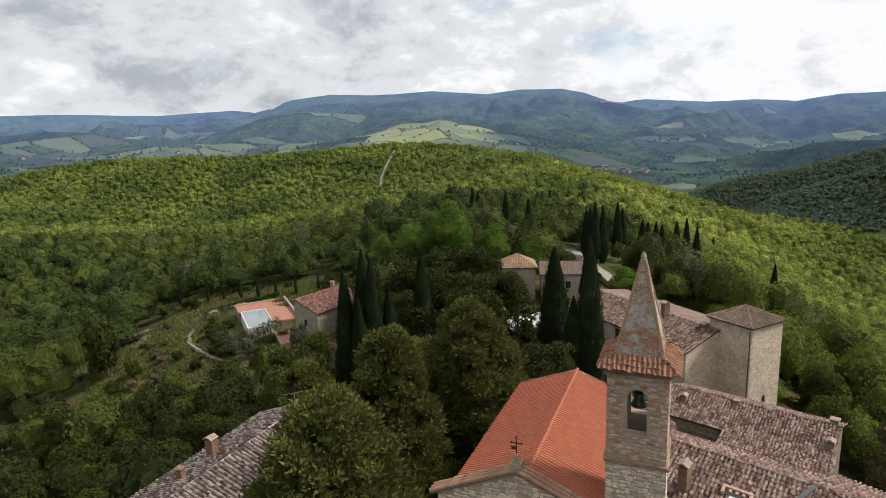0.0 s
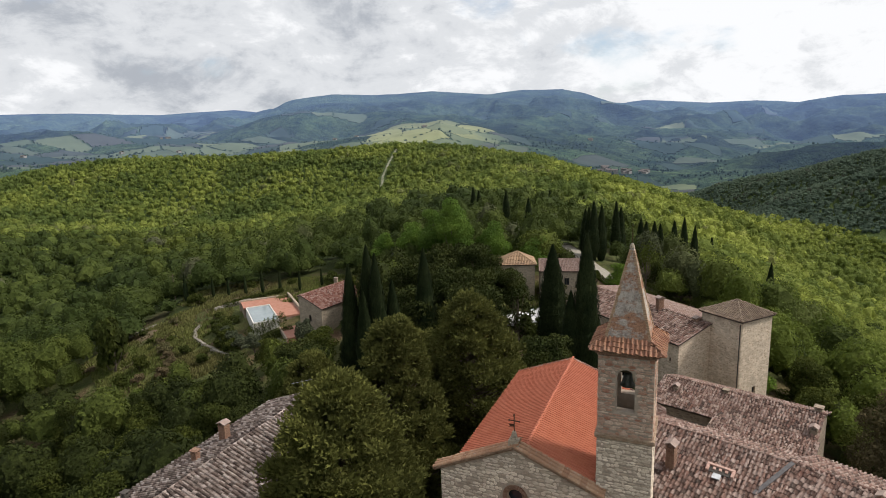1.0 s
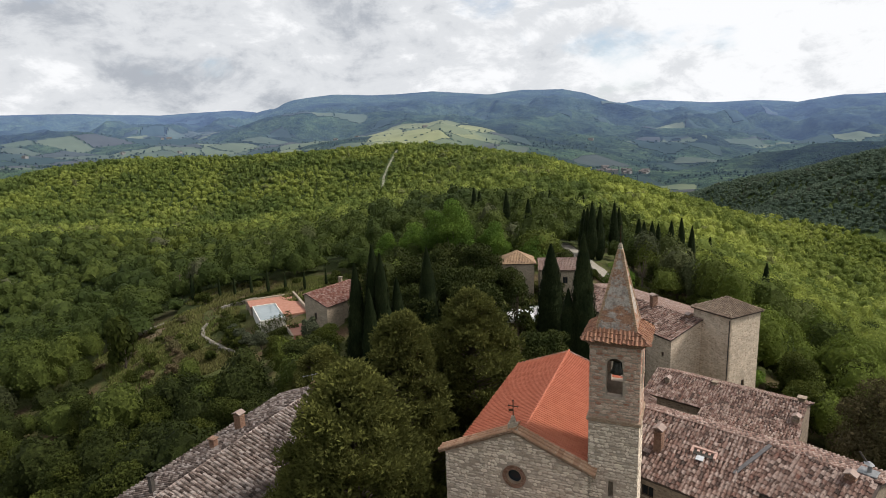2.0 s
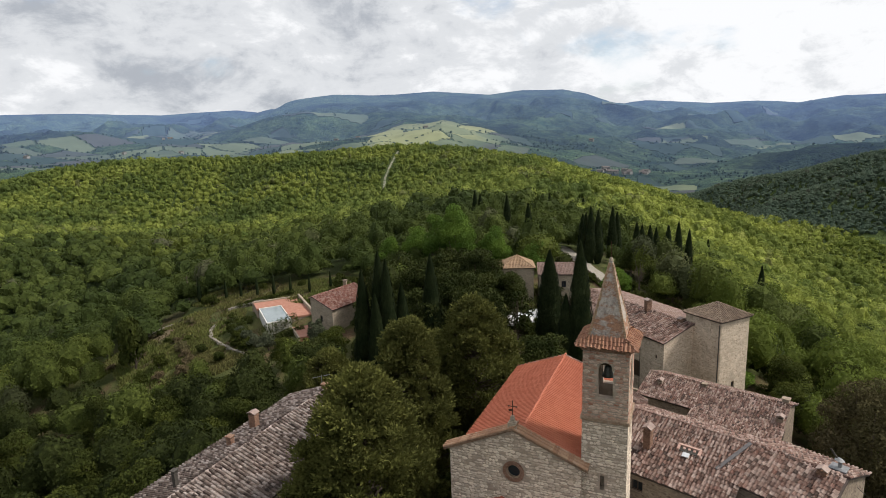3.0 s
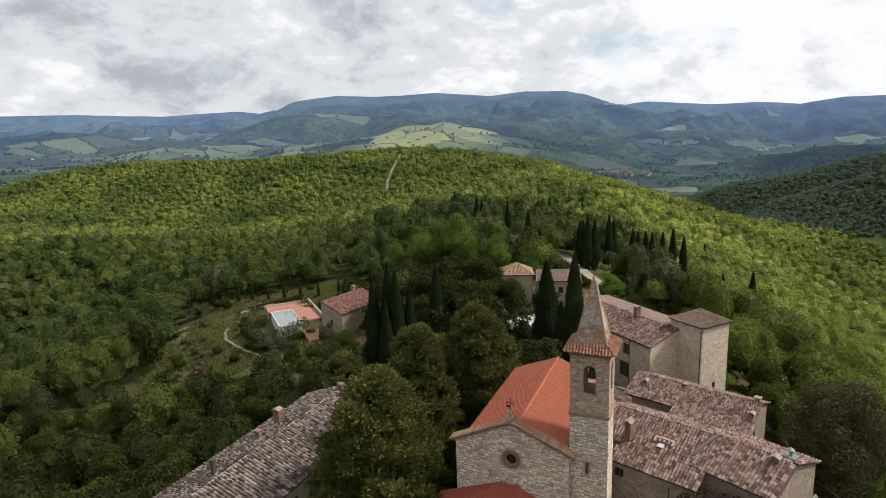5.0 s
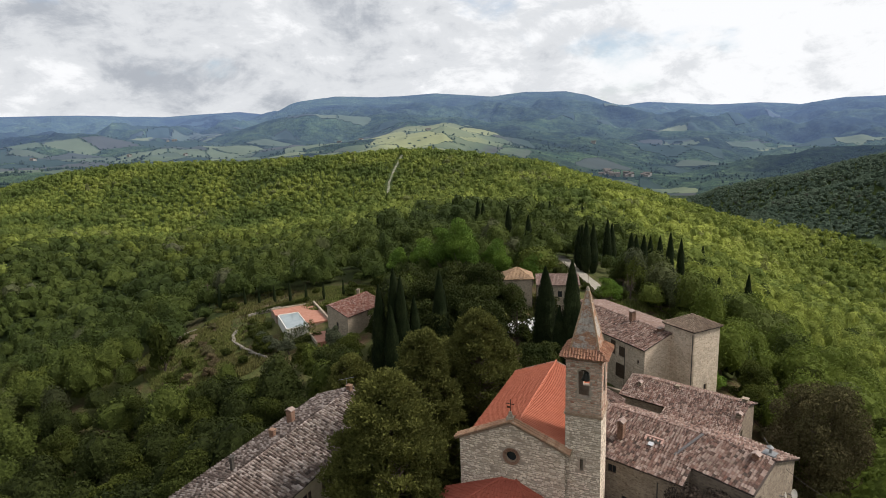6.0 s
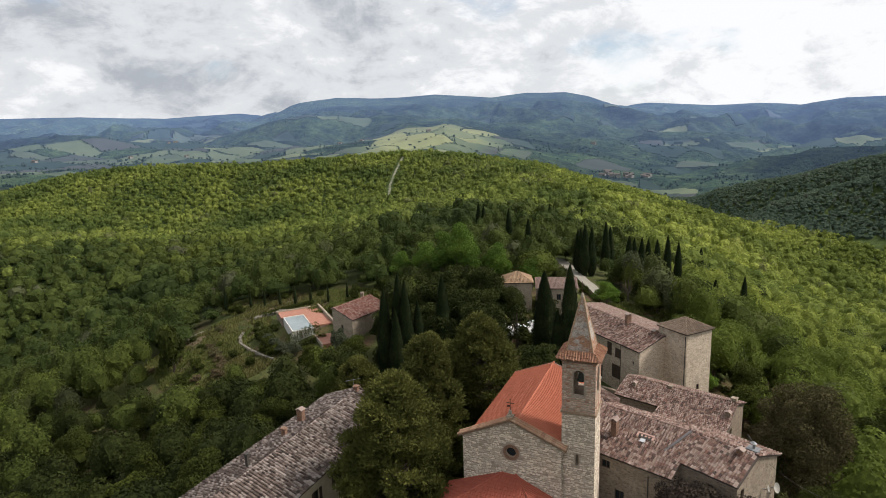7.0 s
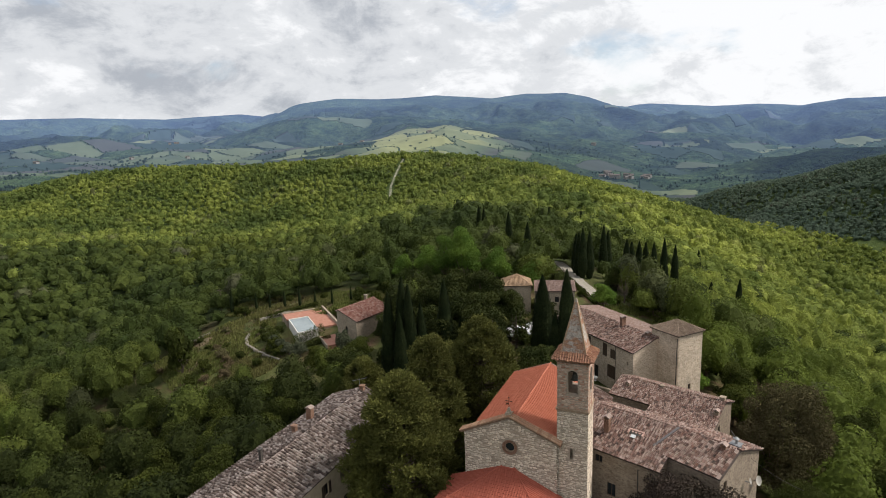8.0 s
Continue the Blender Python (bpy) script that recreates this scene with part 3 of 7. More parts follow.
def backdrop_material():
    """Woods, meadows, crops and vineyards of the far country."""
    n = Net("hazed far woods and fields")
    field = n.node("ShaderNodeAttribute")
    field.attribute_name = "field"
    crop = n.node("ShaderNodeAttribute")
    crop.attribute_name = "crop"
    on = n.ramp(field.outputs["Fac"], 0.35, 0.65)
    r = n.node("ShaderNodeValToRGB", Fac=crop.outputs["Fac"])
    stops = ((0.0, (0.030, 0.046, 0.027)), (0.20, (0.042, 0.058, 0.034)), (0.34, (0.066, 0.064, 0.050)), (0.50, (0.080, 0.102, 0.052)), (0.70, (0.130, 0.150, 0.075)), (1.0, (0.235, 0.245, 0.105)))
    while len(r.color_ramp.elements) < len(stops):
        r.color_ramp.elements.new(0.5)
    for el, (at, c) in zip(r.color_ramp.elements, stops):
        el.position, el.color = at, (*c, 1)
    meadow = n.tone(r.outputs["Color"], n.noise(0.02, 5, 0.7), 0.78, 1.22)
    wood = n.mix(n.ramp(n.noise(0.012, 6, 0.75), 0.36, 0.64), (0.018, 0.034, 0.016), (0.058, 0.084, 0.032))
    wood = n.tone(wood, n.ramp(n.noise(0.05, 6, 0.85), 0.32, 0.68), 0.40, 1.65)
    # broad tone that paints sunlit and cloud-shadowed parts of the slopes
    wood = n.tone(wood, n.ramp(n.noise(0.0024, 5, 0.62), 0.40, 0.62), 0.52, 1.7)
    col = n.mix(on, wood, meadow)
    grain = n.maths("MULTIPLY", n.maths("SUBTRACT", 1.0, on), n.maths("ADD", n.noise(0.07, 4, 0.8), n.noise(0.02, 3, 0.6)))
    return painted_haze(n, col, n.bump(grain, 1.0, 14.0))


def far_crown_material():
    n = Net("hazed far tree crowns")
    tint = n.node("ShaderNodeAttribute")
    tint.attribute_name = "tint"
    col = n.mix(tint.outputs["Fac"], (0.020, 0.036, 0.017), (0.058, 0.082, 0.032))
    # the crowns get the same painted blue haze and faint glow
    return painted_haze(n, n.tone(col, n.noise(0.2, 4, 0.7), 0.6, 1.4), n.bump(n.noise(0.3, 3), 0.8, 2.0))


def polar_sheet(name, r0, r1, rings, mat, fine=420):
    front = np.linspace(-46, 46, fine)
    side = np.linspace(50, 310, 90)
    ang = np.radians(np.concatenate([front, side]))
    rad = np.geomspace(r0, r1, rings)
    A, R = np.meshgrid(ang, rad)
    u, v = R * np.sin(A), R * np.cos(A)
    x, y = to_xy(u, v)
    z = height(x, y)
    pts = np.stack([x, y, z], -1).reshape(-1, 3)
    m, k = len(rad), len(ang)
    i, j = np.meshgrid(np.arange(m - 1), np.arange(k), indexing="ij")
    j2 = (j + 1) % k
    faces = np.stack([i * k + j, i * k + j2, (i + 1) * k + j2, (i + 1) * k + j], -1).reshape(-1, 4)[:, ::-1]
    return new(name, grid_mesh(name, pts, faces, [mat])), x.ravel(), y.ravel()


ground, _, _ = polar_sheet("ground", 1.0, 1165.0, 150, ground_material())
tagged(ground, "rolling grass and forest-floor ground of the hill", "ground", kind="structure")
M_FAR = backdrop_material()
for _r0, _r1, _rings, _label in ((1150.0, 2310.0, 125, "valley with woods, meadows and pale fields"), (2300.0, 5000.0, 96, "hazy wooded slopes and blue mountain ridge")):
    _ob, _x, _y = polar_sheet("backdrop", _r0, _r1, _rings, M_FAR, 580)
    _field, _crop, _, _ = land_use(_x, _y)
    for _name, _value in (("field", _field), ("crop", _crop)):
        _ob.data.attributes.new(_name, "FLOAT", "POINT").data.foreach_set("value", _value.astype(np.float32))
    tagged(_ob, _label, "hills", kind="structure")


# ---- builders ----
def part(name, bm, material, parent=None, label=""):
    """One bmesh as one mesh object under a thing or a part."""
    me = bpy.data.meshes.new(name)
    bm.to_mesh(me)
    bm.free()
    me.materials.append(material)
    ob = new(name, me)
    ob.parent = parent
    if label:
        ob["label"] = label
    return ob


def thing(name, m, label, cat, group=""):
    e = new(name)
    e.matrix_world = m
    e.empty_display_size = 0.3
    return tagged(e, label, cat, group)


def box(bm, x0, x1, y0, y1, z0, z1):
    v = [bm.verts.new(p) for p in ((x0, y0, z0), (x1, y0, z0), (x1, y1, z0), (x0, y1, z0), (x0, y0, z1), (x1, y0, z1), (x1, y1, z1), (x0, y1, z1))]
    for f in ((3, 2, 1, 0), (4, 5, 6, 7), (0, 1, 5, 4), (1, 2, 6, 5), (2, 3, 7, 6), (3, 0, 4, 7)):
        bm.faces.new([v[i] for i in f])
    return v


def prism(bm, outline, axis, a, b):
    """A polygon in the other two axes, drawn out along axis from a to b."""
    def at(p, t):
        return {"x": (t, p[0], p[1]), "y": (p[0], t, p[1]), "z": (p[0], p[1], t)}[axis]
    lo, hi = [bm.verts.new(at(p, a)) for p in outline], [bm.verts.new(at(p, b)) for p in outline]
    n = len(outline)
    bm.faces.new(lo[::-1])
    bm.faces.new(hi)
    for i in range(n):
        bm.faces.new((lo[i], lo[(i + 1) % n], hi[(i + 1) % n], hi[i]))
    bmesh.ops.recalc_face_normals(bm, faces=bm.faces)


def boxed(*args):
    bm = bmesh.new()
    box(bm, *args)
    return bm


def bevelled(bm, w=0.02):
    bmesh.ops.bevel(bm, geom=list(bm.edges), offset=w, segments=1, affect="EDGES")
    return bm


def axis_frame(ax, ay, bx, by, z):
    """Pose whose X runs from a to b, on the level z."""
    return pose(ax, ay, z, 0, 0, math.degrees(math.atan2(by - ay, bx - ax)))


# --- roof tiles: a pan with a rounded cover on its edge
def tile_arrays(w, h, cover, segs=4, taper=0.82, thick=0.03):
    v, f = [], []
    v += [(0, 0, 0.018), (w, 0, 0.018), (w, h * 1.12, -0.01), (0, h * 1.12, -0.01), (0, 0, 0.0), (w, 0, 0.0)]
    f += [(0, 1, 2, 3), (4, 5, 1, 0)]
    for end, (yy, k, lift) in enumerate(((-0.02, 1.0, 0.035), (h * 1.12, taper, 0.0))):
        for i in range(segs + 1):
            a = math.pi * i / segs
            v.append((-math.cos(a) * cover * k, yy, math.sin(a) * cover * k * (1.3 if w > 0.33 else 1.1) + lift))
    b = 6
    for i in range(segs):
        f.append((b + i, b + i + 1, b + segs + 2 + i, b + segs + 1 + i))
    c = len(v)
    f.append(tuple(range(b + segs, b - 1, -1)))
    return np.array(v, float), f


def mesh_from(name, verts, faces, mat):
    me = bpy.data.meshes.new(name)
    me.from_pydata([tuple(p) for p in verts], [], faces)
    me.materials.append(mat)
    me.update()
    return me


def joined(name, mat, parent, template, mats, kind="stuff"):
    """Many copies of a template mesh (verts, faces) in one object."""
    tv, tf = template
    vs, fs, k = [], [], 0
    for m in mats:
        a = np.array(m)
        vs.append(tv @ a[:3, :3].T + a[:3, 3])
        fs += [tuple(i + k for i in f) for f in tf]
        k += len(tv)
    if not vs:
        return None
    ob = new(name, mesh_from(name, np.concatenate(vs), fs, mat))
    ob.parent = parent
    ob["kind"] = kind
    return ob


PIECES = []          # filled by the builders, made at the end of the file


def tile_slope(parent, o, ux, vy, outline, mat, mat_piece, pitch=0.38, course=0.36, cover=0.085, pieces=0, first=None, jitter=1.0, seed=1):
    """Tiles on a sloping plane. o: eave corner; ux along the eave, vy up the slope; outline(s, t) tells whether a tile stands there."""
    ux, vy = Vector(ux).normalized(), Vector(vy).normalized()
    nz = ux.cross(vy)
    r = random.Random(seed)
    (s0, s1), (t0, t1) = first
    spots = []
    ns, ntt = int((s1 - s0) / pitch), int((t1 - t0) / course)
    for j in range(ntt + 1):
        for i in range(ns + 1):
            s, t = s0 + i * pitch, t0 + j * course
            if t + course * 0.4 > t1 or s + pitch * 0.5 > s1 or not outline(s + pitch * 0.5, t + course * 0.5):
                continue
            p = Vector(o) + ux * (s + r.uniform(-1, 1) * 0.02 * jitter) + vy * (t + r.uniform(-1, 1) * 0.035 * jitter) + nz * (0.02 + r.uniform(0, 0.022) * jitter)
            m = Matrix((ux, vy, nz)).transposed().to_4x4()
            m = Matrix.Translation(p) @ m @ pose(0, 0, 0, r.uniform(-3, 3) * jitter, r.uniform(-3, 3) * jitter, r.uniform(-3.5, 3.5) * jitter)
            spots.append((t, m))
    template = tile_arrays(pitch, course, cover)
    spots.sort(key=lambda q: q[0])
    joined("roof_tiles", mat, parent, template, [m for _, m in spots[pieces:]])
    if pieces:
        PIECES.append(("tile", template, mat_piece, parent, [m for _, m in spots[:pieces]]))


def ridge_row(parent, a, b, mat, r=0.12, step=0.36, name="ridge_tiles"):
    """A row of half-round tiles from a to b."""
    a, b = Vector(a), Vector(b)
    d = (b - a).normalized()
    side = d.cross(Vector((0, 0, 1))).normalized()
    up = side.cross(d)
    v, f = [], []
    for yy, k in ((0.0, 1.0), (step * 1.15, 0.84)):
        for i in range(6):
            q = math.pi * i / 5
            v.append((-math.cos(q) * r * k, yy, math.sin(q) * r * k - 0.03 + (0.02 if yy == 0 else 0)))
    f = [(i, i + 1, i + 7, i + 6) for i in range(5)] + [(5, 4, 3, 2, 1, 0)]
    mats = []
    n = int((b - a).length / step)
    rr = random.Random(n)
    for i in range(n + 1):
        m = Matrix((side, d, up)).transposed().to_4x4()
        mats.append(Matrix.Translation(a + d * (i * step) + up * rr.uniform(0, 0.02)) @ m @ pose(0, 0, 0, rr.uniform(-2, 2), 0, rr.uniform(-4, 4)))
    return joined(name, mat, parent, (np.array(v, float), f), mats)


# --- walls
def wall_panel(w, z0, z1, holes, depth=0.28, gable=None):
    """A wall in the plane y = 0 facing -y, from x = 0 to w, with openings (x0, x1, za, zb) that go depth deep.
    gable: (x, z) of a peak above z1."""
    bm = bmesh.new()
    xs = sorted({0.0, w, *(h[0] for h in holes), *(h[1] for h in holes)})
    zs = sorted({z0, z1, *(h[2] for h in holes), *(h[3] for h in holes)})
    verts = {}

    def vert(x, y, z):
        k = (round(x, 4), round(y, 4), round(z, 4))
        if k not in verts:
            verts[k] = bm.verts.new(k)
        return verts[k]

    def quad(*ps):
        bm.faces.new([vert(*p) for p in ps])

    for xa, xb in zip(xs, xs[1:]):
        for za, zb in zip(zs, zs[1:]):
            xm, zm = (xa + xb) / 2, (za + zb) / 2
            if any(h[0] < xm < h[1] and h[2] < zm < h[3] for h in holes):
                continue
            quad((xa, 0, za), (xb, 0, za), (xb, 0, zb), (xa, 0, zb))
    for x0, x1, za, zb in holes:
        quad((x0, 0, za), (x0, depth, za), (x1, depth, za), (x1, 0, za))
        quad((x0, 0, zb), (x1, 0, zb), (x1, depth, zb), (x0, depth, zb))
        quad((x0, 0, za), (x0, 0, zb), (x0, depth, zb), (x0, depth, za))
        quad((x1, 0, za), (x1, depth, za), (x1, depth, zb), (x1, 0, zb))
    if gable:
        bm.faces.new([vert(0, 0, z1)] + [vert(x, 0, z1) for x in xs[1:-1]] + [vert(w, 0, z1), vert(gable[0], 0, gable[1])])
    back = [vert(0, depth, z0), vert(w, depth, z0), vert(w, depth, z1)]
    if gable:
        back.append(vert(gable[0], depth, gable[1]))
    back.append(vert(0, depth, z1))
    bm.faces.new(back[::-1])
    quad((0, 0, z0), (0, 0, z1), (0, depth, z1), (0, depth, z0))
    quad((w, 0, z0), (w, depth, z0), (w, depth, z1), (w, 0, z1))
    quad((0, 0, z0), (0, depth, z0), (w, depth, z0), (w, 0, z0))
    if not gable:
        quad((0, 0, z1), (w, 0, z1), (w, depth, z1), (0, depth, z1))
    return bm


def window_set(wall_ob, x0, x1, z0, z1, depth=0.2, shutters="", sill=True):
    """Frame, panes, sill and shutters in an opening of a wall part."""
    bm = bmesh.new()
    t = 0.06
    for a in ((x0, x0 + t, z0, z1), (x1 - t, x1, z0, z1), (x0 + t, x1 - t, z0, z0 + t), (x0 + t, x1 - t, z1 - t, z1), ((x0 + x1) / 2 - t / 2, (x0 + x1) / 2 + t / 2, z0 + t, z1 - t)):
        box(bm, a[0], a[1], depth - 0.05, depth + 0.02, a[2], a[3])
    win = part("window", bm, M_WOOD, wall_ob)
    part("pane", boxed(x0 + t * 0.5, x1 - t * 0.5, depth, depth + 0.012, z0 + t * 0.5, z1 - t * 0.5), M_GLASS, win)
    if sill:
        part("sill", bevelled(boxed(x0 - 0.08, x1 + 0.08, -0.07, depth - 0.06, z0 - 0.07, z0 - 0.003)), M_RUBBLE_PALE, win)
    w = (x1 - x0) / 2
    for sx, is_open in ((-1, "l" in shutters), (1, "r" in shutters)):
        if not shutters:
            break
        xa = (x0 - w - 0.01 if is_open else x0) if sx < 0 else (x1 + 0.01 if is_open else x1 - w)
        y = -0.055 if is_open else 0.02
        bm = bmesh.new()
        box(bm, xa, xa + w - 0.01, y, y + 0.045, z0, z1)
        k = int((z1 - z0) / 0.12)
        for i in range(k):
            zz = z0 + 0.08 + i * (z1 - z0 - 0.12) / k
            box(bm, xa + 0.06, xa + w - 0.07, y - 0.012, y, zz, zz + 0.05)
        part("shutter", bm, M_WOOD, win)
    return win


def side_wall(parent, name, m, w, z0, z1, holes, mat, gable=None, windows=(), depth=0.28):
    ob = part(name, wall_panel(w, z0, z1, holes, depth, gable), mat, parent)
    ob.matrix_local = m
    return ob


def gable_house(name, label, a, b, zr, df, db, slope, zg, mat, wins=None, over=0.3, pieces=0, cat="house", pitch=0.25, tile=None, tile_p=None, seed=1, back=None, back_tile=None):
    """A house with a straight ridge from a to b at the height zr. df, db: half depths on the right hand and the left hand of
    the way from a to b. wins: per wall f, b (long), s, e (ends): rows of x0, x1, z0, z1, shutters."""
    wins = wins or {}
    m = axis_frame(*a, *b, zg)
    L, H = math.hypot(b[0] - a[0], b[1] - a[1]), zr - zg
    ob = thing(name, m, label, cat)
    back = back or slope
    hf, hb = H - df * slope, H - db * back

    def wall(key, mm, w, z1, gable=None, nm="wall"):
        rows = wins.get(key, ())
        o = side_wall(ob, nm, mm, w, -3.0, z1, [r[:4] for r in rows], mat, gable)
        for r in rows:
            window_set(o, *r[:4], shutters=r[4] if len(r) > 4 else "")
        return o

    wall("f", pose(0, -df, 0), L, hf)
    wall("b", pose(L, db, 0, 0, 0, 180), L, hb)
    lo = min(hf, hb)
    T = df + db
    # the ends: set just inside the long walls, with a sloping head of their own
    for key, mm, peak, za, zb in (("e", pose(L, -df, 0, 0, 0, 90), df, hf, hb), ("s", pose(0, db, 0, 0, 0, -90), db, hb, hf)):
        rows = wins.get(key, ())
        base = min(za, zb) - 0.01
        bm = wall_panel(T - 0.02, -3.0, base, [r[:4] for r in rows], 0.28)
        prism(bm, [(0, base), (T - 0.02, base), (T - 0.02, zb - 0.01), (peak, H - 0.01), (0, za - 0.01)], "y", 0, 0.28)
        o = part("gable_wall", bm, mat, ob)
        o.matrix_local = mm @ pose(0.01, 0.004, 0)
        for r in rows:
            window_set(o, *r[:4], shutters=r[4] if len(r) > 4 else "")
    # roof slabs, tiles and ridge
    tl, tp = tile or M_OLDTILE, tile_p or M_OLDTILE_P
    th = 0.14
    for sgn, d, n, slope, tl in ((-1, df, pieces, slope, tl), (1, db, 0, back, back_tile or tl)):
        ye = sgn * (d + over)
        ze = H - (d + over) * slope
        bm = bmesh.new()
        prism(bm, [(0, H), (ye, ze), (ye, ze + th), (0, H + th)], "x", -over * 0.6, L + over * 0.6)
        part("roof_slab", bm, M_DECK, ob)
        length = math.hypot(d + over, (d + over) * slope)
        W = L + over * 1.2
        if sgn < 0:
            o, ux, vy = (-over * 0.6, ye, ze + th), (1, 0, 0), (0, 1, slope)
        else:
            o, ux, vy = (L + over * 0.6, ye, ze + th), (-1, 0, 0), (0, -1, slope)
        tile_slope(ob, o, ux, vy, lambda s, t: True, tl, tp, pitch, 0.33, 0.33 * pitch, n, ((0, W), (-0.04, length)), 1.0, seed + sgn)
    ridge_row(ob, (-over * 0.6, 0, H + th + 0.02), (L + over * 0.6, 0, H + th + 0.02), tl)
    return ob


# --- stone blocks: a box with a smaller, uneven front
def block_arrays(seed):
    """A rubble stone: eight-sided, with a bulging uneven front."""
    r = random.Random(seed)
    ring = []
    for k in range(8):
        q = math.pi * (k + 0.5) / 4 + r.uniform(-0.18, 0.18)
        c, sn = math.cos(q), math.sin(q)
        e = r.uniform(0.47, 0.54) / (abs(c) ** 3.2 + abs(sn) ** 3.2) ** (1 / 3.2)
        ring.append((0.5 + e * c, 0.5 + e * sn))
    v = [(x, 0, z) for x, z in ring]
    v += [(0.5 + (x - 0.5) * 0.80, -1 + r.uniform(0, 0.5), 0.5 + (z - 0.5) * 0.76) for x, z in ring]
    return np.array(v, float), [tuple(range(8, 16))] + [(k, (k + 1) % 8, 8 + (k + 1) % 8, 8 + k) for k in range(8)]


BLOCKS = [block_arrays(k) for k in range(8)]


def stone_face(parent, m, w, z0, z1, ok, mat, mat_piece, pieces=300, seed=1, first=None, course=(0.13, 0.24), length=(0.14, 0.44), proud=0.04):
    """Courses of blocks on the plane y = 0 of the pose m, facing -y. ok(x, z, w, h) tells whether a block fits; first(x, z): those nearest."""
    r = random.Random(seed)
    spots, z = [], z0
    while z < z1:
        h = r.uniform(*course)
        x = -r.uniform(0, 0.3)
        while x < w:
            k = r.uniform(*length)
            xa, xb = max(x, 0.0), min(x + k, w)
            if xb - xa > 0.09 and ok(xa, z, xb - xa, h):
                spots.append((first(xa, z) if first else -z, m @ Matrix.Translation((xa, 0, z + r.uniform(-0.2, 0.2) * h)) @ pose(0, 0, 0, 0, r.uniform(-5, 5), 0) @ Matrix.Diagonal((xb - xa - 0.012, proud * r.uniform(0.4, 1.2), h * r.uniform(0.66, 1.08), 1)) , r.randrange(8)))
            x += k
        z += h
    spots.sort(key=lambda q: q[0])
    for k in range(8):
        joined("stonework", mat, parent, BLOCKS[k], [q for _, q, b in spots[pieces:] if b == k])
        PIECES.append(("stone", BLOCKS[k], mat_piece, parent, [q for _, q, b in spots[:pieces] if b == k]))


def chimney(name, label, x, y, z0, z1, w=0.55, d=0.55, turn=0.0, cap="gable", mat=None):
    """A brick stack standing in the roof, with a tiled or slab cap."""
    ob = thing(name, pose(x, y, z0, 0, 0, turn), label, "chimney")
    h = z1 - z0 - 0.32
    bm = bmesh.new()
    box(bm, -w / 2, w / 2, -d / 2, d / 2, -0.7, h)
    box(bm, -w / 2 - 0.04, w / 2 + 0.04, -d / 2 - 0.04, d / 2 + 0.04, h - 0.12, h - 0.04)
    part("chimney_shaft", bevelled(bm, 0.012), mat or M_BRICK, ob)
    for sx in (-1, 1):
        for sy in (-1, 1):
            part("post", boxed(sx * w * 0.38 - 0.05, sx * w * 0.38 + 0.05, sy * d * 0.38 - 0.05, sy * d * 0.38 + 0.05, h, h + 0.18), mat or M_BRICK, ob)
    bm = bmesh.new()
    if cap == "gable":
        prism(bm, [(-w / 2 - 0.1, h + 0.14), (0, h + 0.32), (w / 2 + 0.1, h + 0.14), (w / 2 + 0.1, h + 0.2), (0, h + 0.40), (-w / 2 - 0.1, h + 0.2)], "y", -d / 2 - 0.1, d / 2 + 0.1)
        part("cap", bm, M_OLDTILE, ob)
    else:
        box(bm, -w / 2 - 0.09, w / 2 + 0.09, -d / 2 - 0.09, d / 2 + 0.09, h + 0.16, h + 0.24)
        part("cap", bevelled(bm, 0.02), mat or M_BRICK, ob)
    return ob


M_BRICK = stone_material("old brick", (0.20, 0.10, 0.065), (0.28, 0.155, 0.10), (0.36, 0.24, 0.17), 6.0, lichen=0.25)

# ---- the hamlet: houses ----
house_b = gable_house("stone_house", "old rubble stone house with weathered clay tile roof", (0.2, 35.3), (8.6, 32.45), 3.0, 5.0, 3.0, 0.37, -5.6, M_RUBBLE,
                      {"f": [(2.6, 3.4, 5.3, 6.1), (3.9, 4.8, 2.2, 3.6)], "e": [(0.75, 1.1, 5.7, 6.2)]}, pieces=300, seed=3)
house_c = gable_house("stone_house", "rubble stone house with patched clay tile roof", (8.3, 32.75), (13.4, 30.1), 3.05, 3.3, 4.3, 0.36, -6.5, M_RUBBLE,
                      {"e": [(0.7, 1.3, 6.6, 7.6)]}, pieces=300, seed=5)
house_a = gable_house("stone_house", "long low stone house with mossy clay tile roof", (1.0, 53.4), (13.2, 49.35), -1.3, 3.3, 3.0, 0.36, -8.2, M_RUBBLE,
                      {"e": [(1.2, 2.0, 3.4, 4.6)]}, pieces=300, seed=8)
L_D = math.hypot(13.7, 12.2)
house_d = gable_house("stone_house", "tall pale house with brown shuttered windows", (4.7, 60.8), (-9.0, 73.0), 2.0, 4.4, 4.2, 0.15, -6.6, M_PALE_WALL,
                      {"b": [(L_D - s1, L_D - s0, z0 + 6.6, z1 + 6.6, sh) for s0, s1, z0, z1, sh in (
                          (1.0, 1.3, -1.7, -1.2, ""), (3.7, 4.8, -1.75, -0.35, "c"), (5.5, 6.5, -1.85, 0.1, "c"), (9.3, 10.2, -1.4, 0.15, "c"), (12.4, 13.3, -1.4, 0.1, "c"), (3.6, 5.4, -4.9, -2.9, "c"), (7.4, 8.4, -6.0, -4.0, ""))],
                       "s": []}, pieces=0, seed=11, back=0.34, tile=M_ANNEXTILE, back_tile=M_OLDTILE)
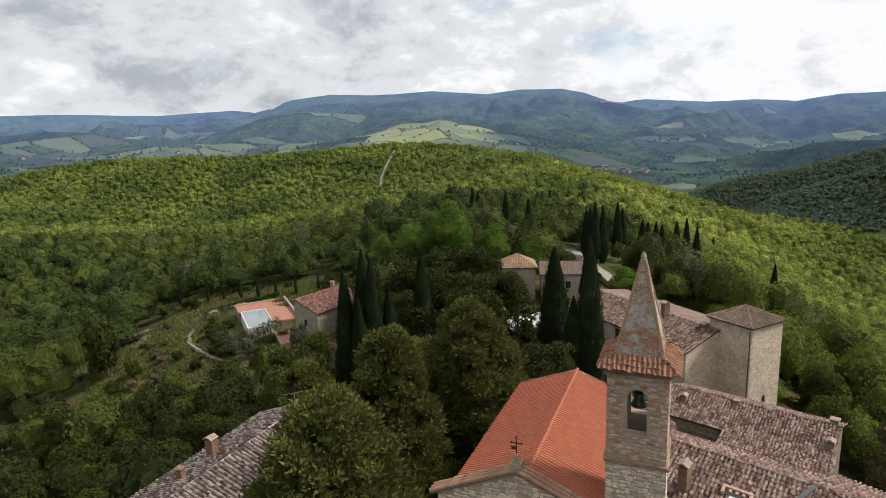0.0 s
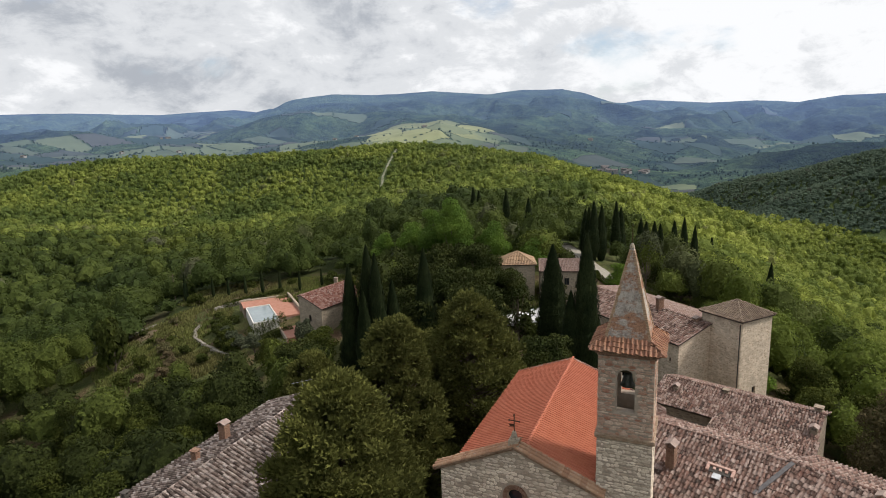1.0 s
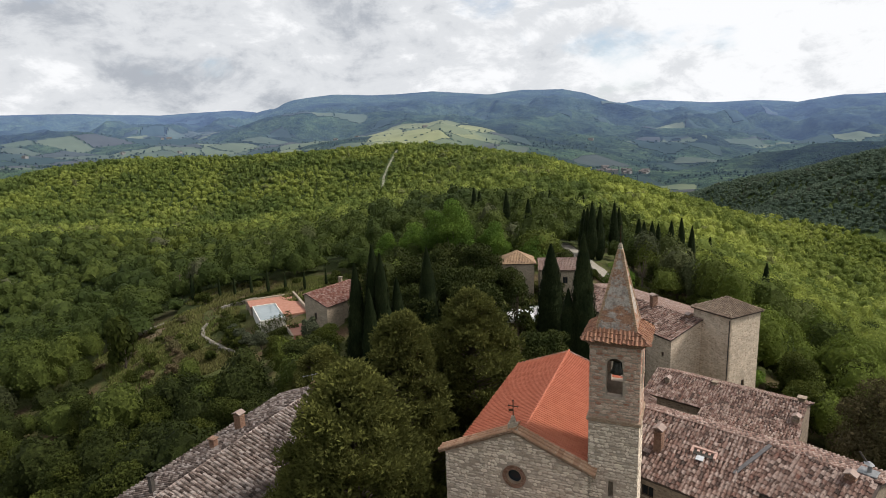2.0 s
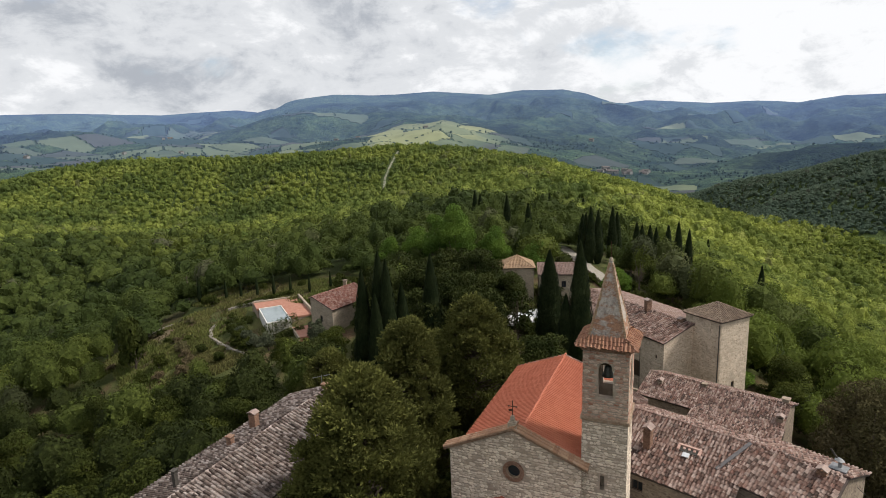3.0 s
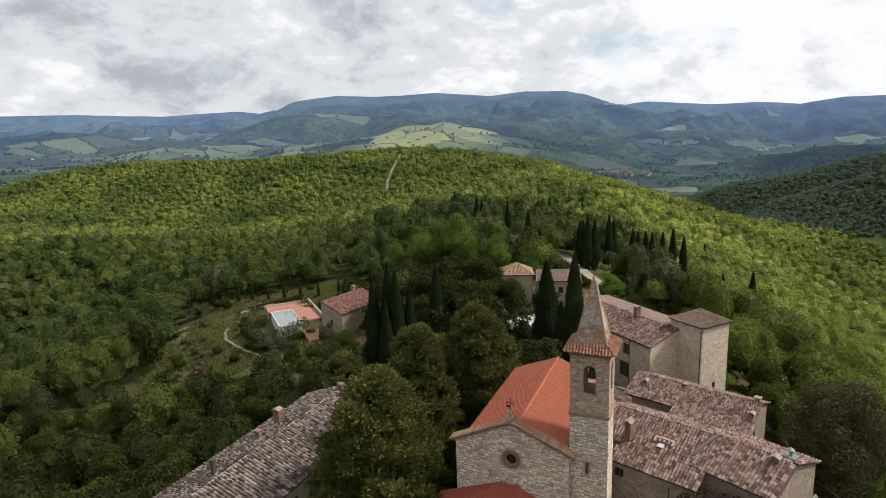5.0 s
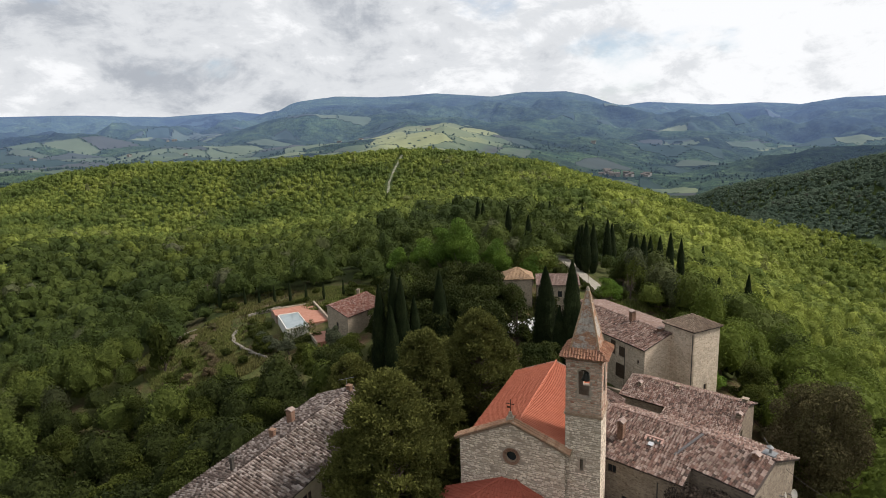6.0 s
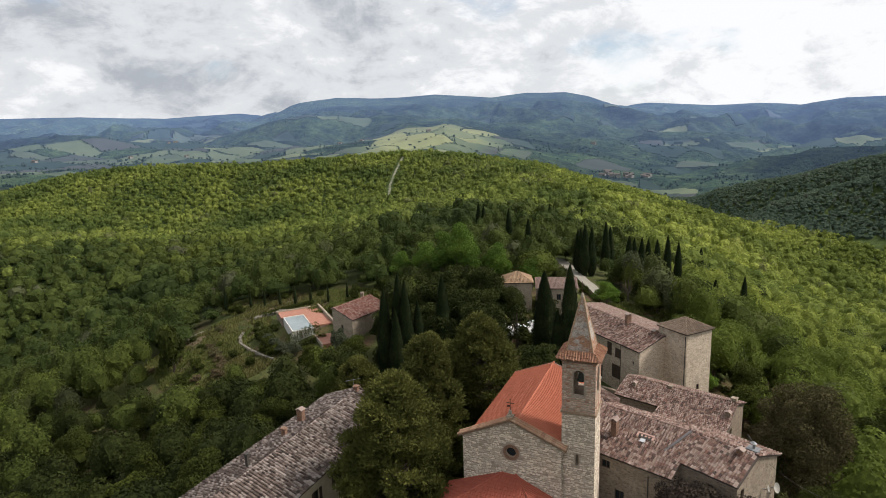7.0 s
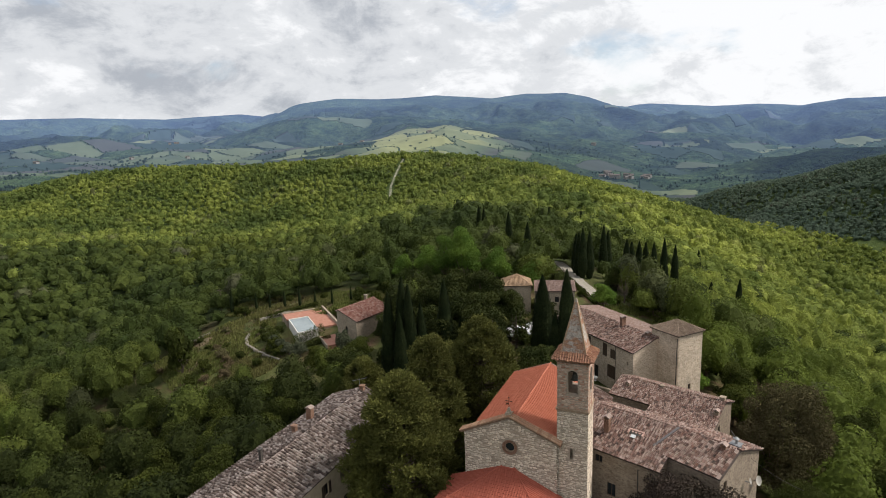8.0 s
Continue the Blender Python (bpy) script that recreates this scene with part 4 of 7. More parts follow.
house_left = gable_house("farmhouse", "long cream plastered house with grey tile roof", (-30.7, 2.0), (-30.7, 38.6), -1.5, 5.0, 5.0, 0.36, -10.5, M_PLASTER,
                         {"f": [(y0 - 2.0, y0 - 1.2, 4.6, 6.0, "lr") for y0 in (8.2, 11.65, 15.1, 18.55, 22.0, 25.4, 28.85, 32.3)] +
                               [(y0 - 2.0, y0 - 1.1, 1.0, 2.6, "") for y0 in (11.65, 18.55, 25.4, 32.3)]}, pieces=300, seed=14, pitch=0.36, tile=M_GREYTILE, tile_p=M_GREYTILE_P)
house_red = gable_house("stone_cottage", "small stone cottage with patchy red tile roof", (-59.1, 74.0), (-57.1, 84.9), -3.6, 4.8, 0.7, 0.36, -10.6, M_RUBBLE_PALE,
                        {"f": [(6.6, 7.4, 2.2, 3.4)], "s": [(2.2, 2.9, 2.6, 3.8)]}, pieces=0, seed=17, tile=M_REDTILE, tile_p=M_REDTILE)
house_wing = gable_house("stone_annex", "low stone annex with ribbed reddish tile roof", (-20.9, 90.2), (-13.4, 92.4), 1.5, 3.4, 3.0, 0.36, -5.6, M_RUBBLE_PALE,
                         {"f": [(3.9, 4.7, 3.5, 4.7)]}, pieces=0, seed=19, tile=M_ANNEXTILE, tile_p=M_ANNEXTILE)


def pyramid_house(name, label, m, w, d, zb, ze, zt, mat, tile, over=0.3, wins=(), seed=1):
    """A square tower with a four-sided tiled roof; local x from -w to 0, y from 0 to d."""
    ob = thing(name, m, label, "tower")
    o = side_wall(ob, "wall", pose(-w, 0, 0), w, zb, ze, [], mat)
    o = side_wall(ob, "wall", pose(0, 0.004, 0, 0, 0, 90), d - 0.01, zb, ze - 0.004, [q[:4] for q in wins], mat)
    for q in wins:
        window_set(o, *q[:4])
    side_wall(ob, "wall", pose(-0.004, d, 0, 0, 0, 180), w, zb, ze - 0.008, [], mat)
    side_wall(ob, "wall", pose(-w, d - 0.004, 0, 0, 0, -90), d - 0.01, zb, ze - 0.012, [], mat)
    cx, cy = -w / 2, d / 2
    bm = bmesh.new()
    c = [(-w - over, -over), (over, -over), (over, d + over), (-w - over, d + over)]
    lo = [bm.verts.new((*p, ze - 0.06)) for p in c]
    up = [bm.verts.new((*p, ze + 0.06)) for p in c]
    t = bm.verts.new((cx, cy, zt))
    bm.faces.new(lo[::-1])
    for i in range(4):
        bm.faces.new((lo[i], lo[(i + 1) % 4], up[(i + 1) % 4], up[i]))
        bm.faces.new((up[i], up[(i + 1) % 4], t))
    part("roof_slab", bm, M_DECK, ob)
    for i in range(4):
        a, b = Vector((*c[i], ze + 0.06)), Vector((*c[(i + 1) % 4], ze + 0.06))
        mid = (a + b) / 2
        vy = Vector((cx, cy, zt)) - mid
        half, ln = (b - a).length / 2, vy.length
        tile_slope(ob, a, b - a, vy, lambda s, q: abs(s - half) < half * (1 - q / ln) + 0.05, tile, tile, 0.26, 0.34, 0.088, 0, ((0, 2 * half), (-0.04, ln)), 1.0, seed + i)
        ridge_row(ob, a + Vector((0, 0, 0.03)), (cx, cy, zt + 0.05), tile, 0.11, 0.36, "hip_tiles")
    return ob


tower_house = pyramid_house("tower_house", "square pale stone tower with tiled pyramid roof", pose(7.62, 58.73, -8.5, 0, 0, -40), 4.7, 4.8, -3, 11.75, 13.1, M_PALE_WALL, M_TANTILE, 0.22,
                            [(2.3, 2.85, 3.4, 4.25)], 23)
dove_house = pyramid_house("tower_house", "small stone house with ochre tiled pyramid roof", pose(-21.0, 87.2, -5.6, 0, 0, 20), 5.4, 5.4, -2, 6.9, 8.7, M_RUBBLE_PALE, M_OCHRETILE, 0.3, [], 29)


def shed_roof(name, label, corners, zg, mat, seed, tile=None):
    """A lean-to: four roof corners (low left, low right, high right, high left seen from the low side)."""
    ob = thing(name, pose(0, 0, 0), label, "shed")
    p = [Vector(q) for q in corners]
    bm = bmesh.new()
    lo, up = [bm.verts.new(q - Vector((0, 0, 0.1))) for q in p], [bm.verts.new(q) for q in p]
    bm.faces.new(up)
    bm.faces.new(lo[::-1])
    for i in range(4):
        bm.faces.new((lo[i], lo[(i + 1) % 4], up[(i + 1) % 4], up[i]))
    part("roof_slab", bm, M_DECK, ob)
    bm = bmesh.new()
    c = sum(p, Vector()) / 4
    q = [c + (v - c) * 0.93 for v in p]
    lo, up = [bm.verts.new((v.x, v.y, zg - 2)) for v in q], [bm.verts.new((v.x, v.y, v.z - 0.11)) for v in q]
    bm.faces.new(up)
    for i in range(4):
        bm.faces.new((lo[i], lo[(i + 1) % 4], up[(i + 1) % 4], up[i]))
    part("wall", bm, mat, ob)
    w, ln = (p[1] - p[0]).length, (p[3] - p[0]).length
    tile_slope(ob, p[0], p[1] - p[0], p[3] - p[0], lambda s, t: True, tile or M_OLDTILE, M_OLDTILE_P, 0.26, 0.34, 0.088, 0, ((0, w), (-0.04, ln)), 1.0, seed)
    return ob


shed_roof("lean_to", "lean-to with pale clay tiles beside the church", ((1.5, 36.3, 1.35), (1.2, 41.0, 1.35), (-1.45, 41.6, 2.3), (-1.1, 36.9, 2.3)), -6, M_RUBBLE, 31)
shed_roof("shed", "low shed with dark old tile roof", ((0.3, 47.9, -4.3), (4.2, 46.6, -4.3), (5.1, 49.6, -3.3), (1.2, 50.9, -3.3)), -8, M_RUBBLE, 33, M_DARKTILE)
shed_roof("shed", "small tiled shed between the stone houses", ((4.2, 45.6, -2.8), (11.6, 43.1, -2.8), (12.6, 46.3, -2.2), (5.2, 48.8, -2.2)), -8, M_RUBBLE, 35)

chimney("chimney", "square brick chimney with tiled gable cap", 1.95, 31.6, 2.0, 3.75, 0.5, 0.6, -18)
chimney("chimney", "brick chimney with stone slab cap", -33.3, 30.1, -2.4, -0.55, 0.75, 0.6, 0)
chimney("chimney", "low brick chimney on grey tiles", -32.9, 26.6, -2.2, -1.1, 0.55, 0.45, 0, "slab")
chimney("chimney", "dark narrow chimney on grey tiles", -31.75, 19.7, -1.8, -0.1, 0.32, 0.32, 0, "slab", M_DARKSTONE)
chimney("chimney", "low brick chimney at the roof end", -30.6, 37.9, -1.5, -0.6, 0.6, 0.5, 0, "slab")
chimney("chimney", "tall brick chimney with tiled cap", -0.4, 65.0, 2.0, 3.6, 0.7, 0.6, 40)
chimney("chimney", "low brick chimney with tiled cap", 3.6, 61.6, 1.8, 2.6, 0.7, 0.5, 40)
chimney("chimney", "small tiled dormer chimney", 12.3, 47.3, -2.1, -1.3, 0.5, 0.5, -18, "gable", M_RUBBLE)
chimney("chimney", "stone chimney stump with rounded cap", 13.0, 49.8, -1.3, -0.62, 0.55, 0.55, -18, "slab", M_RUBBLE)
chimney("chimney", "tiled vent chimney on old roof", 1.9, 51.6, -2.0, -1.1, 0.4, 0.5, -18, "gable", M_RUBBLE)
chimney("chimney", "small stone chimney on the long roof", 6.1, 51.4, -1.5, -0.85, 0.4, 0.4, -18, "slab", M_RUBBLE)
chimney("chimney", "low brick chimney with tiled gable cap", 12.2, 30.2, 2.4, 3.55, 0.5, 0.4, -27)
chimney("chimney", "plain stone chimney on the cottage", -58.6, 84.0, -3.6, -2.6, 0.6, 0.6, 10, "slab", M_RUBBLE)

# metal flue box and aerial on the roof
flue = thing("flue_box", pose(13.2, 31.0, 2.85, 0, 0, -27) @ Matrix.Scale(0.86, 4), "galvanised flue box with tilted cowl", "flue")
part("base", bevelled(boxed(-0.45, 0.45, -0.4, 0.4, -0.4, 0.45)), M_ZINC, flue)
part("cap", bevelled(boxed(-0.55, 0.55, -0.5, 0.5, 0.45, 0.53)), M_ZINC, flue)
bm = bmesh.new()
bmesh.ops.create_cone(bm, cap_ends=True, segments=12, radius1=0.13, radius2=0.13, depth=0.6, matrix=Matrix.Translation((0.05, 0, 0.8)))
part("pipe", bm, M_ZINC, flue)
bm = bmesh.new()
bmesh.ops.create_cone(bm, cap_ends=True, segments=14, radius1=0.32, radius2=0.1, depth=0.16, matrix=Matrix.Translation((0.0, 0, 1.15)) @ pose(0, 0, 0, 0, 8, 0))
part("cowl", bm, M_ZINC, flue)
bm = bmesh.new()
box(bm, -0.06, 0.06, -0.03, 0.03, -0.1, 0.75)
o = part("vane", bm, M_DARKSTONE, flue)
o.matrix_local = pose(-0.15, 0, 1.15, 0, -38, 0)


def dish(x, y, z, r, turn, label):
    ob = thing("satellite_dish", pose(x, y, z, 0, 0, turn), label, "dish", "dishes on the gable wall")
    bm = bmesh.new()
    rings = []
    for k in range(5):
        q = r * k / 4
        rings.append([bm.verts.new((q * math.cos(a * math.pi / 9), -0.34 + 0.35 * (q / r) ** 2 * -0.25, q * math.sin(a * math.pi / 9) * 1.08)) for a in range(18)] if k else [bm.verts.new((0, -0.34, 0))])
    for a in range(18):
        bm.faces.new((rings[0][0], rings[1][a], rings[1][(a + 1) % 18]))
        for k in range(1, 4):
            bm.faces.new((rings[k][a], rings[k + 1][a], rings[k + 1][(a + 1) % 18], rings[k][(a + 1) % 18]))
    bmesh.ops.solidify(bm, geom=list(bm.faces), thickness=0.015)
    o = part("reflector", bm, M_WHITE, ob)
    o.matrix_local = pose(0, 0, 0, -18, 0, 0)
    part("bracket", boxed(-0.03, 0.03, -0.34, 0.05, -0.06, 0.0), M_ZINC, ob)
    part("arm", boxed(-0.015, 0.015, -0.62, -0.3, -0.3, -0.27), M_ZINC, ob)
    return ob


dish(15.1, 33.25, -1.25, 0.42, 55, "large white satellite dish on the stone gable")
dish(14.2, 31.5, -0.5, 0.26, 75, "small white satellite dish on the stone gable")

# the open patch in the tiled roof, edged with fresh bricks
_d = math.degrees(math.atan2(-2.85, 8.4))
patch = thing("roof_vent", pose(4.65, 31.35, 2.38, 0, 0, _d) @ pose(0, 0, 0, 20.3, 0, 0), "raised pale salmon brick surround of a roof opening", "vent")
bm = bmesh.new()
box(bm, -0.78, 0.78, 0.22, 0.38, -0.05, 0.2)
box(bm, -0.78, -0.62, -0.2, 0.22, -0.05, 0.2)
box(bm, 0.62, 0.78, -0.2, 0.22, -0.05, 0.2)
part("surround", bevelled(bm, 0.02), M_SALMON, patch)
for k in range(3):
    part("cross_tile", bevelled(boxed(-0.42 + k * 0.34, -0.26 + k * 0.34, 0.0, 0.2, 0.02, 0.14), 0.02), M_SALMON, patch)
# no hole is cut: a dark slab paints the shade inside the surround
part("opening", boxed(-0.6, 0.6, -0.2, 0.2, 0.03, 0.075), M_DARKSTONE, patch)
part("glass_tile", boxed(-0.3, 0.15, -0.62, -0.24, 0.06, 0.12), M_GLASSTILE, patch, "pale glass tile")

# lead valley between the two roofs, and the yard wall before the shuttered house
bm = bmesh.new()
prism(bm, [(-0.10, -0.03), (0.10, -0.03), (0.13, 0.06), (-0.13, 0.06)], "y", 0.0, 3.2)
valley = part("valley_gutter", bm, M_LEAD)
valley.matrix_world = Matrix.Translation((8.45, 32.25, 3.30)) @ Vector((-2.0, -2.0, -1.12)).to_track_quat("Y", "Z").to_matrix().to_4x4()
tagged(valley, "grey lead valley gutter between two tiled roofs", "gutter")
bm = boxed(0, 7.5, -0.2, 0.2, -3, 1.4)
yard = part("yard_wall", bevelled(bm, 0.04), M_RUBBLE)
yard.matrix_world = pose(-5.2, 57.5, -6.0, 0, 0, -20)
tagged(yard, "low grey rubble wall of the yard", "wall", kind="structure")


def downpipe(x, y, z0, z1, label):
    bm = bmesh.new()
    bmesh.ops.create_cone(bm, cap_ends=True, segments=8, radius1=0.05, radius2=0.05, depth=z1 - z0, matrix=Matrix.Translation((0, 0, (z1 - z0) / 2)))
    for k in range(4):
        bmesh.ops.create_cone(bm, cap_ends=True, segments=8, radius1=0.065, radius2=0.065, depth=0.05, matrix=Matrix.Translation((0, 0, (k + 0.5) * (z1 - z0) / 4)))
    ob = part("downpipe", bm, M_DARKSTONE)
    ob.matrix_world = pose(x, y, z0)
    return tagged(ob, label, "pipe")


downpipe(5.2, 27.9, -6.0, 0.7, "dark metal downpipe at the house corner")
downpipe(7.50, 58.60, -8.4, 3.0, "dark downpipe on the tower corner")
downpipe(-0.82, 60.1, -6.4, 0.3, "dark downpipe on the pale wall")


# ---- church ----
CZ = -5.2
church = thing("church", pose(0, 0, CZ), "stone church with red tile roof", "church")
FL, FR, FA = (-10.6, 3.2), (-1.55, 3.55), (-6.05, 5.35)      # facade: left eave, right eave, peak


def facade_top(x):
    if x < FA[0]:
        return FL[1] + (FA[1] - FL[1]) * (x - FL[0]) / (FA[0] - FL[0])
    return FR[1] + (FA[1] - FR[1]) * (FR[0] - x) / (FR[0] - FA[0])


OC_X, OC_Z, OC_R = -6.02, 2.35, 0.5
# wall with a round opening
bm = bmesh.new()
ring = [(OC_X + OC_R * math.cos(2 * math.pi * k / 24), OC_Z + OC_R * math.sin(2 * math.pi * k / 24)) for k in range(24)]
fr = [bm.verts.new((x, 24.9, z - CZ)) for x, z in ring]
bk = [bm.verts.new((x, 25.5, z - CZ)) for x, z in ring]
for k in range(24):
    bm.faces.new((fr[k], fr[(k + 1) % 24], bk[(k + 1) % 24], bk[k]))


def facade_sheet(y):
    vs = {}

    def vv(x, z):
        key = (round(x, 3), round(z, 3))
        if key not in vs:
            vs[key] = bm.verts.new((x, y, z - CZ))
        return vs[key]
    x0, x1, zb, zt = OC_X - 0.8, OC_X + 0.8, OC_Z - 0.8, OC_Z + 0.8
    base = CZ - 2.0
    bm.faces.new([vv(FL[0], base), vv(FR[0], base), vv(FR[0], zb), vv(x1, zb), vv(x0, zb), vv(FL[0], zb)])
    bm.faces.new([vv(FL[0], zb), vv(x0, zb), vv(x0, zt), vv(FL[0], zt)])
    bm.faces.new([vv(x1, zb), vv(FR[0], zb), vv(FR[0], zt), vv(x1, zt)])
    bm.faces.new([vv(FL[0], zt), vv(x0, zt), vv(x1, zt), vv(FR[0], zt), vv(*FR), vv(*FA), vv(*FL)])
    loop = fr if y < 25 else bk
    corner = [vv(x1, zt), vv(x0, zt), vv(x0, zb), vv(x1, zb)]
    for q in range(4):
        seg = [loop[(3 + q * 6 + k) % 24] for k in range(7)]
        bm.faces.new([corner[q], corner[(q + 1) % 4]] + seg[::-1])


facade_sheet(24.9)
facade_sheet(25.5)
bmesh.ops.recalc_face_normals(bm, faces=bm.faces)
facade = part("facade", bm, M_MORTAR, church, "pale rubble stone facade")
part("eye_glass", boxed(OC_X - 0.5, OC_X + 0.5, 25.2, 25.22, OC_Z - 0.5 - CZ, OC_Z + 0.5 - CZ), M_GLASS, church)
bm = bmesh.new()
for k in range(26):
    a0, a1 = 2 * math.pi * (k + 0.06) / 26, 2 * math.pi * (k + 0.94) / 26
    q = [(r * math.cos(a), r * math.sin(a)) for r, a in ((0.5, a0), (0.74, a0), (0.74, a1), (0.5, a1))]
    prism(bm, [(OC_X + x, OC_Z + z - CZ) for x, z in q], "y", 24.83, 25.0)
part("brick_ring", bm, M_BRICK, church, "round brick window surround")
bm = bmesh.new()
for k in range(24):
    a0, a1 = 2 * math.pi * k / 24, 2 * math.pi * (k + 1) / 24
    q = [(r * math.cos(a), r * math.sin(a)) for r, a in ((0.42, a0), (0.5, a0), (0.5, a1), (0.42, a1))]
    prism(bm, [(OC_X + x, OC_Z + z - CZ) for x, z in q], "y", 24.92, 25.05)
part("window_rim", bm, M_BRICK_PALE, church)

# nave
RX, RZ, EZ, NY = -5.5, 5.15, 3.5, 38.8
bm = bmesh.new()
prism(bm, [(-9.6, CZ - 2), (-1.5, CZ - 2), (-1.5, EZ - 0.05), (RX, RZ - 0.12), (-9.6, EZ - 0.05)], "y", 25.5, NY)
bmesh.ops.translate(bm, verts=bm.verts, vec=(0, 0, -CZ))
part("nave_wall", bm, M_RUBBLE, church)
SL = (RZ - EZ) / 4.3
for sgn, n in ((-1, 150), (1, 150)):
    xe = RX + sgn * 4.25
    ze = RZ - 4.25 * SL
    bm = bmesh.new()
    prism(bm, [(RX, RZ - CZ), (xe, ze - CZ), (xe, ze + 0.12 - CZ), (RX, RZ + 0.12 - CZ)], "y", 25.5, NY + 0.25)
    part("roof_slab", bm, M_DECK, church)
    ln = math.hypot(4.25, 4.25 * SL)
    if sgn > 0:
        o, ux, vy = (xe, 25.55, ze + 0.12 - CZ), (0, 1, 0), (-1, 0, SL)
    else:
        o, ux, vy = (xe, NY + 0.25, ze + 0.12 - CZ), (0, -1, 0), (1, 0, SL)
    tile_slope(church, o, ux, vy, lambda s, t: True, M_NEWTILE, M_NEWTILE_P, 0.24, 0.36, 0.062, n, ((0, NY - 25.3), (-0.04, ln)), 0.25, 41 + sgn)
ridge_row(church, (RX, 25.55, RZ + 0.14 - CZ), (RX, NY + 0.25, RZ + 0.14 - CZ), M_NEWTILE, 0.11)
for a, b in (((RX, NY + 0.2, RZ + 0.14), (RX - 4.25, NY + 0.2, RZ - 4.25 * SL + 0.14)), ((RX, NY + 0.2, RZ + 0.14), (RX + 4.25, NY + 0.2, RZ - 4.25 * SL + 0.14))):
    ridge_row(church, (a[0], a[1], a[2] - CZ), (b[0], b[1], b[2] - CZ), M_OLDTILE, 0.1, 0.36, "verge_tiles")

# coping on the facade: moulded bricks under a line of old tiles
for a, b in (((-10.98, 3.02), FA), ((-1.15, 3.37), FA)):
    dx, dz = b[0] - a[0], b[1] - a[1]
    for name, y0, y1, lo, hi, mat in (("cornice", 24.72, 25.5, 0.0, 0.12, M_CORNICE), ("coping", 24.6, 25.52, 0.12, 0.24, M_CORNICE)):
        bm = bmesh.new()
        prism(bm, [(a[0], a[1] + lo - CZ), (b[0], b[1] + lo - CZ), (b[0], b[1] + hi - CZ), (a[0], a[1] + hi - CZ)], "y", y0, y1)
        part(name, bm, mat, church)
    for y in (24.72, 25.03, 25.34):
        ridge_row(church, (a[0], y, a[1] + 0.25 - CZ), (b[0], y, b[1] + 0.25 - CZ), M_COPING, 0.13, 0.34, "coping_tiles")
bm = bmesh.new()
box(bm, FA[0] - 0.28, FA[0] + 0.28, 24.66, 25.1, 5.45 - CZ, 5.95 - CZ)
v = box(bm, FA[0] - 0.17, FA[0] + 0.17, 24.71, 25.05, 5.95 - CZ, 6.4 - CZ)
for q in v[4:]:
    q.co.x, q.co.y = FA[0] + (q.co.x - FA[0]) * 0.55, 24.88 + (q.co.y - 24.88) * 0.55
part("pedestal", bevelled(bm, 0.02), M_RUBBLE_PALE, church)
cross = thing("iron_cross", pose(FA[0] + 0.02, 24.88, 6.38), "rusty iron cross with a small weathervane flag", "cross")
bm = bmesh.new()
box(bm, -0.025, 0.025, -0.025, 0.025, -0.05, 0.98)
box(bm, -0.26, 0.26, -0.02, 0.02, 0.62, 0.67)
for px, pz in ((-0.28, 0.645), (0.28, 0.645), (0, 1.0)):
    bmesh.ops.create_icosphere(bm, subdivisions=1, radius=0.065, matrix=Matrix.Translation((px, 0, pz)))
part("shaft", bm, M_IRON, cross)
bm = bmesh.new()
prism(bm, [(0.0, 0.3), (-0.34, 0.24), (-0.24, 0.33), (-0.34, 0.42), (0.0, 0.46)], "y", -0.008, 0.008)
part("flag", bm, M_IRON, cross)

ok_facade = lambda x, z, w, h: (z + h + 0.02 < min(facade_top(FL[0] + x), facade_top(FL[0] + x + w))
                                and max(abs(FL[0] + x + w / 2 - OC_X) - w / 2, 0) ** 2 + max(abs(z + h / 2 - OC_Z) - h / 2, 0) ** 2 > 0.75 ** 2)
stone_face(church, pose(FL[0], 24.9, -CZ), FR[0] - FL[0], -1.6, 5.3, ok_facade, M_FACADE, M_FACADE_P, 300, 51, None, (0.12, 0.27), (0.14, 0.50), 0.055)
stone_face(church, pose(FL[0], 25.5, -CZ, 0, 0, -90), 0.6, -3.0, 3.1, lambda x, z, w, h: True, M_FACADE, M_FACADE_P, 0, 52)

# porch with a hipped red roof before the church door
porch = thing("porch", pose(0, 0, CZ), "low church porch with hipped red tile roof", "porch")
ptop, pe, px0, px1, pyf = 0.18, -1.85, -12.0, -0.75, 19.2
hip = [(px0, 24.88), (px0, pyf), (px1, pyf), (px1, 24.88)]
tl, tr = (-6.9, 24.86, ptop), (-5.5, 24.86, ptop)
bm = bmesh.new()
lo = [bm.verts.new((x, y, pe - CZ)) for x, y in hip]
un = [bm.verts.new((x, y, pe - 0.12 - CZ)) for x, y in hip]
t0, t1 = bm.verts.new((tl[0], tl[1], tl[2] - CZ)), bm.verts.new((tr[0], tr[1], tr[2] - CZ))
bm.faces.new((lo[0], lo[1], t0))
bm.faces.new((lo[1], lo[2], t1, t0))
bm.faces.new((lo[2], lo[3], t1))
bm.faces.new((un[0], un[3], un[2], un[1]))
for i in range(3):
    bm.faces.new((un[i], un[i + 1], lo[i + 1], lo[i]))
bm.faces.new((un[3], un[0], lo[0], t0, t1, lo[3]))
bmesh.ops.recalc_face_normals(bm, faces=bm.faces)
part("roof_slab", bm, M_DECK, porch)
part("wall", boxed(px0 + 0.4, px1 - 0.4, pyf + 0.4, 24.85, -1.5, pe - 0.14 - CZ), M_RUBBLE, porch)
W3, F3 = px1 - px0, 24.87 - pyf
up = ptop - pe
LF = math.hypot(F3, up)
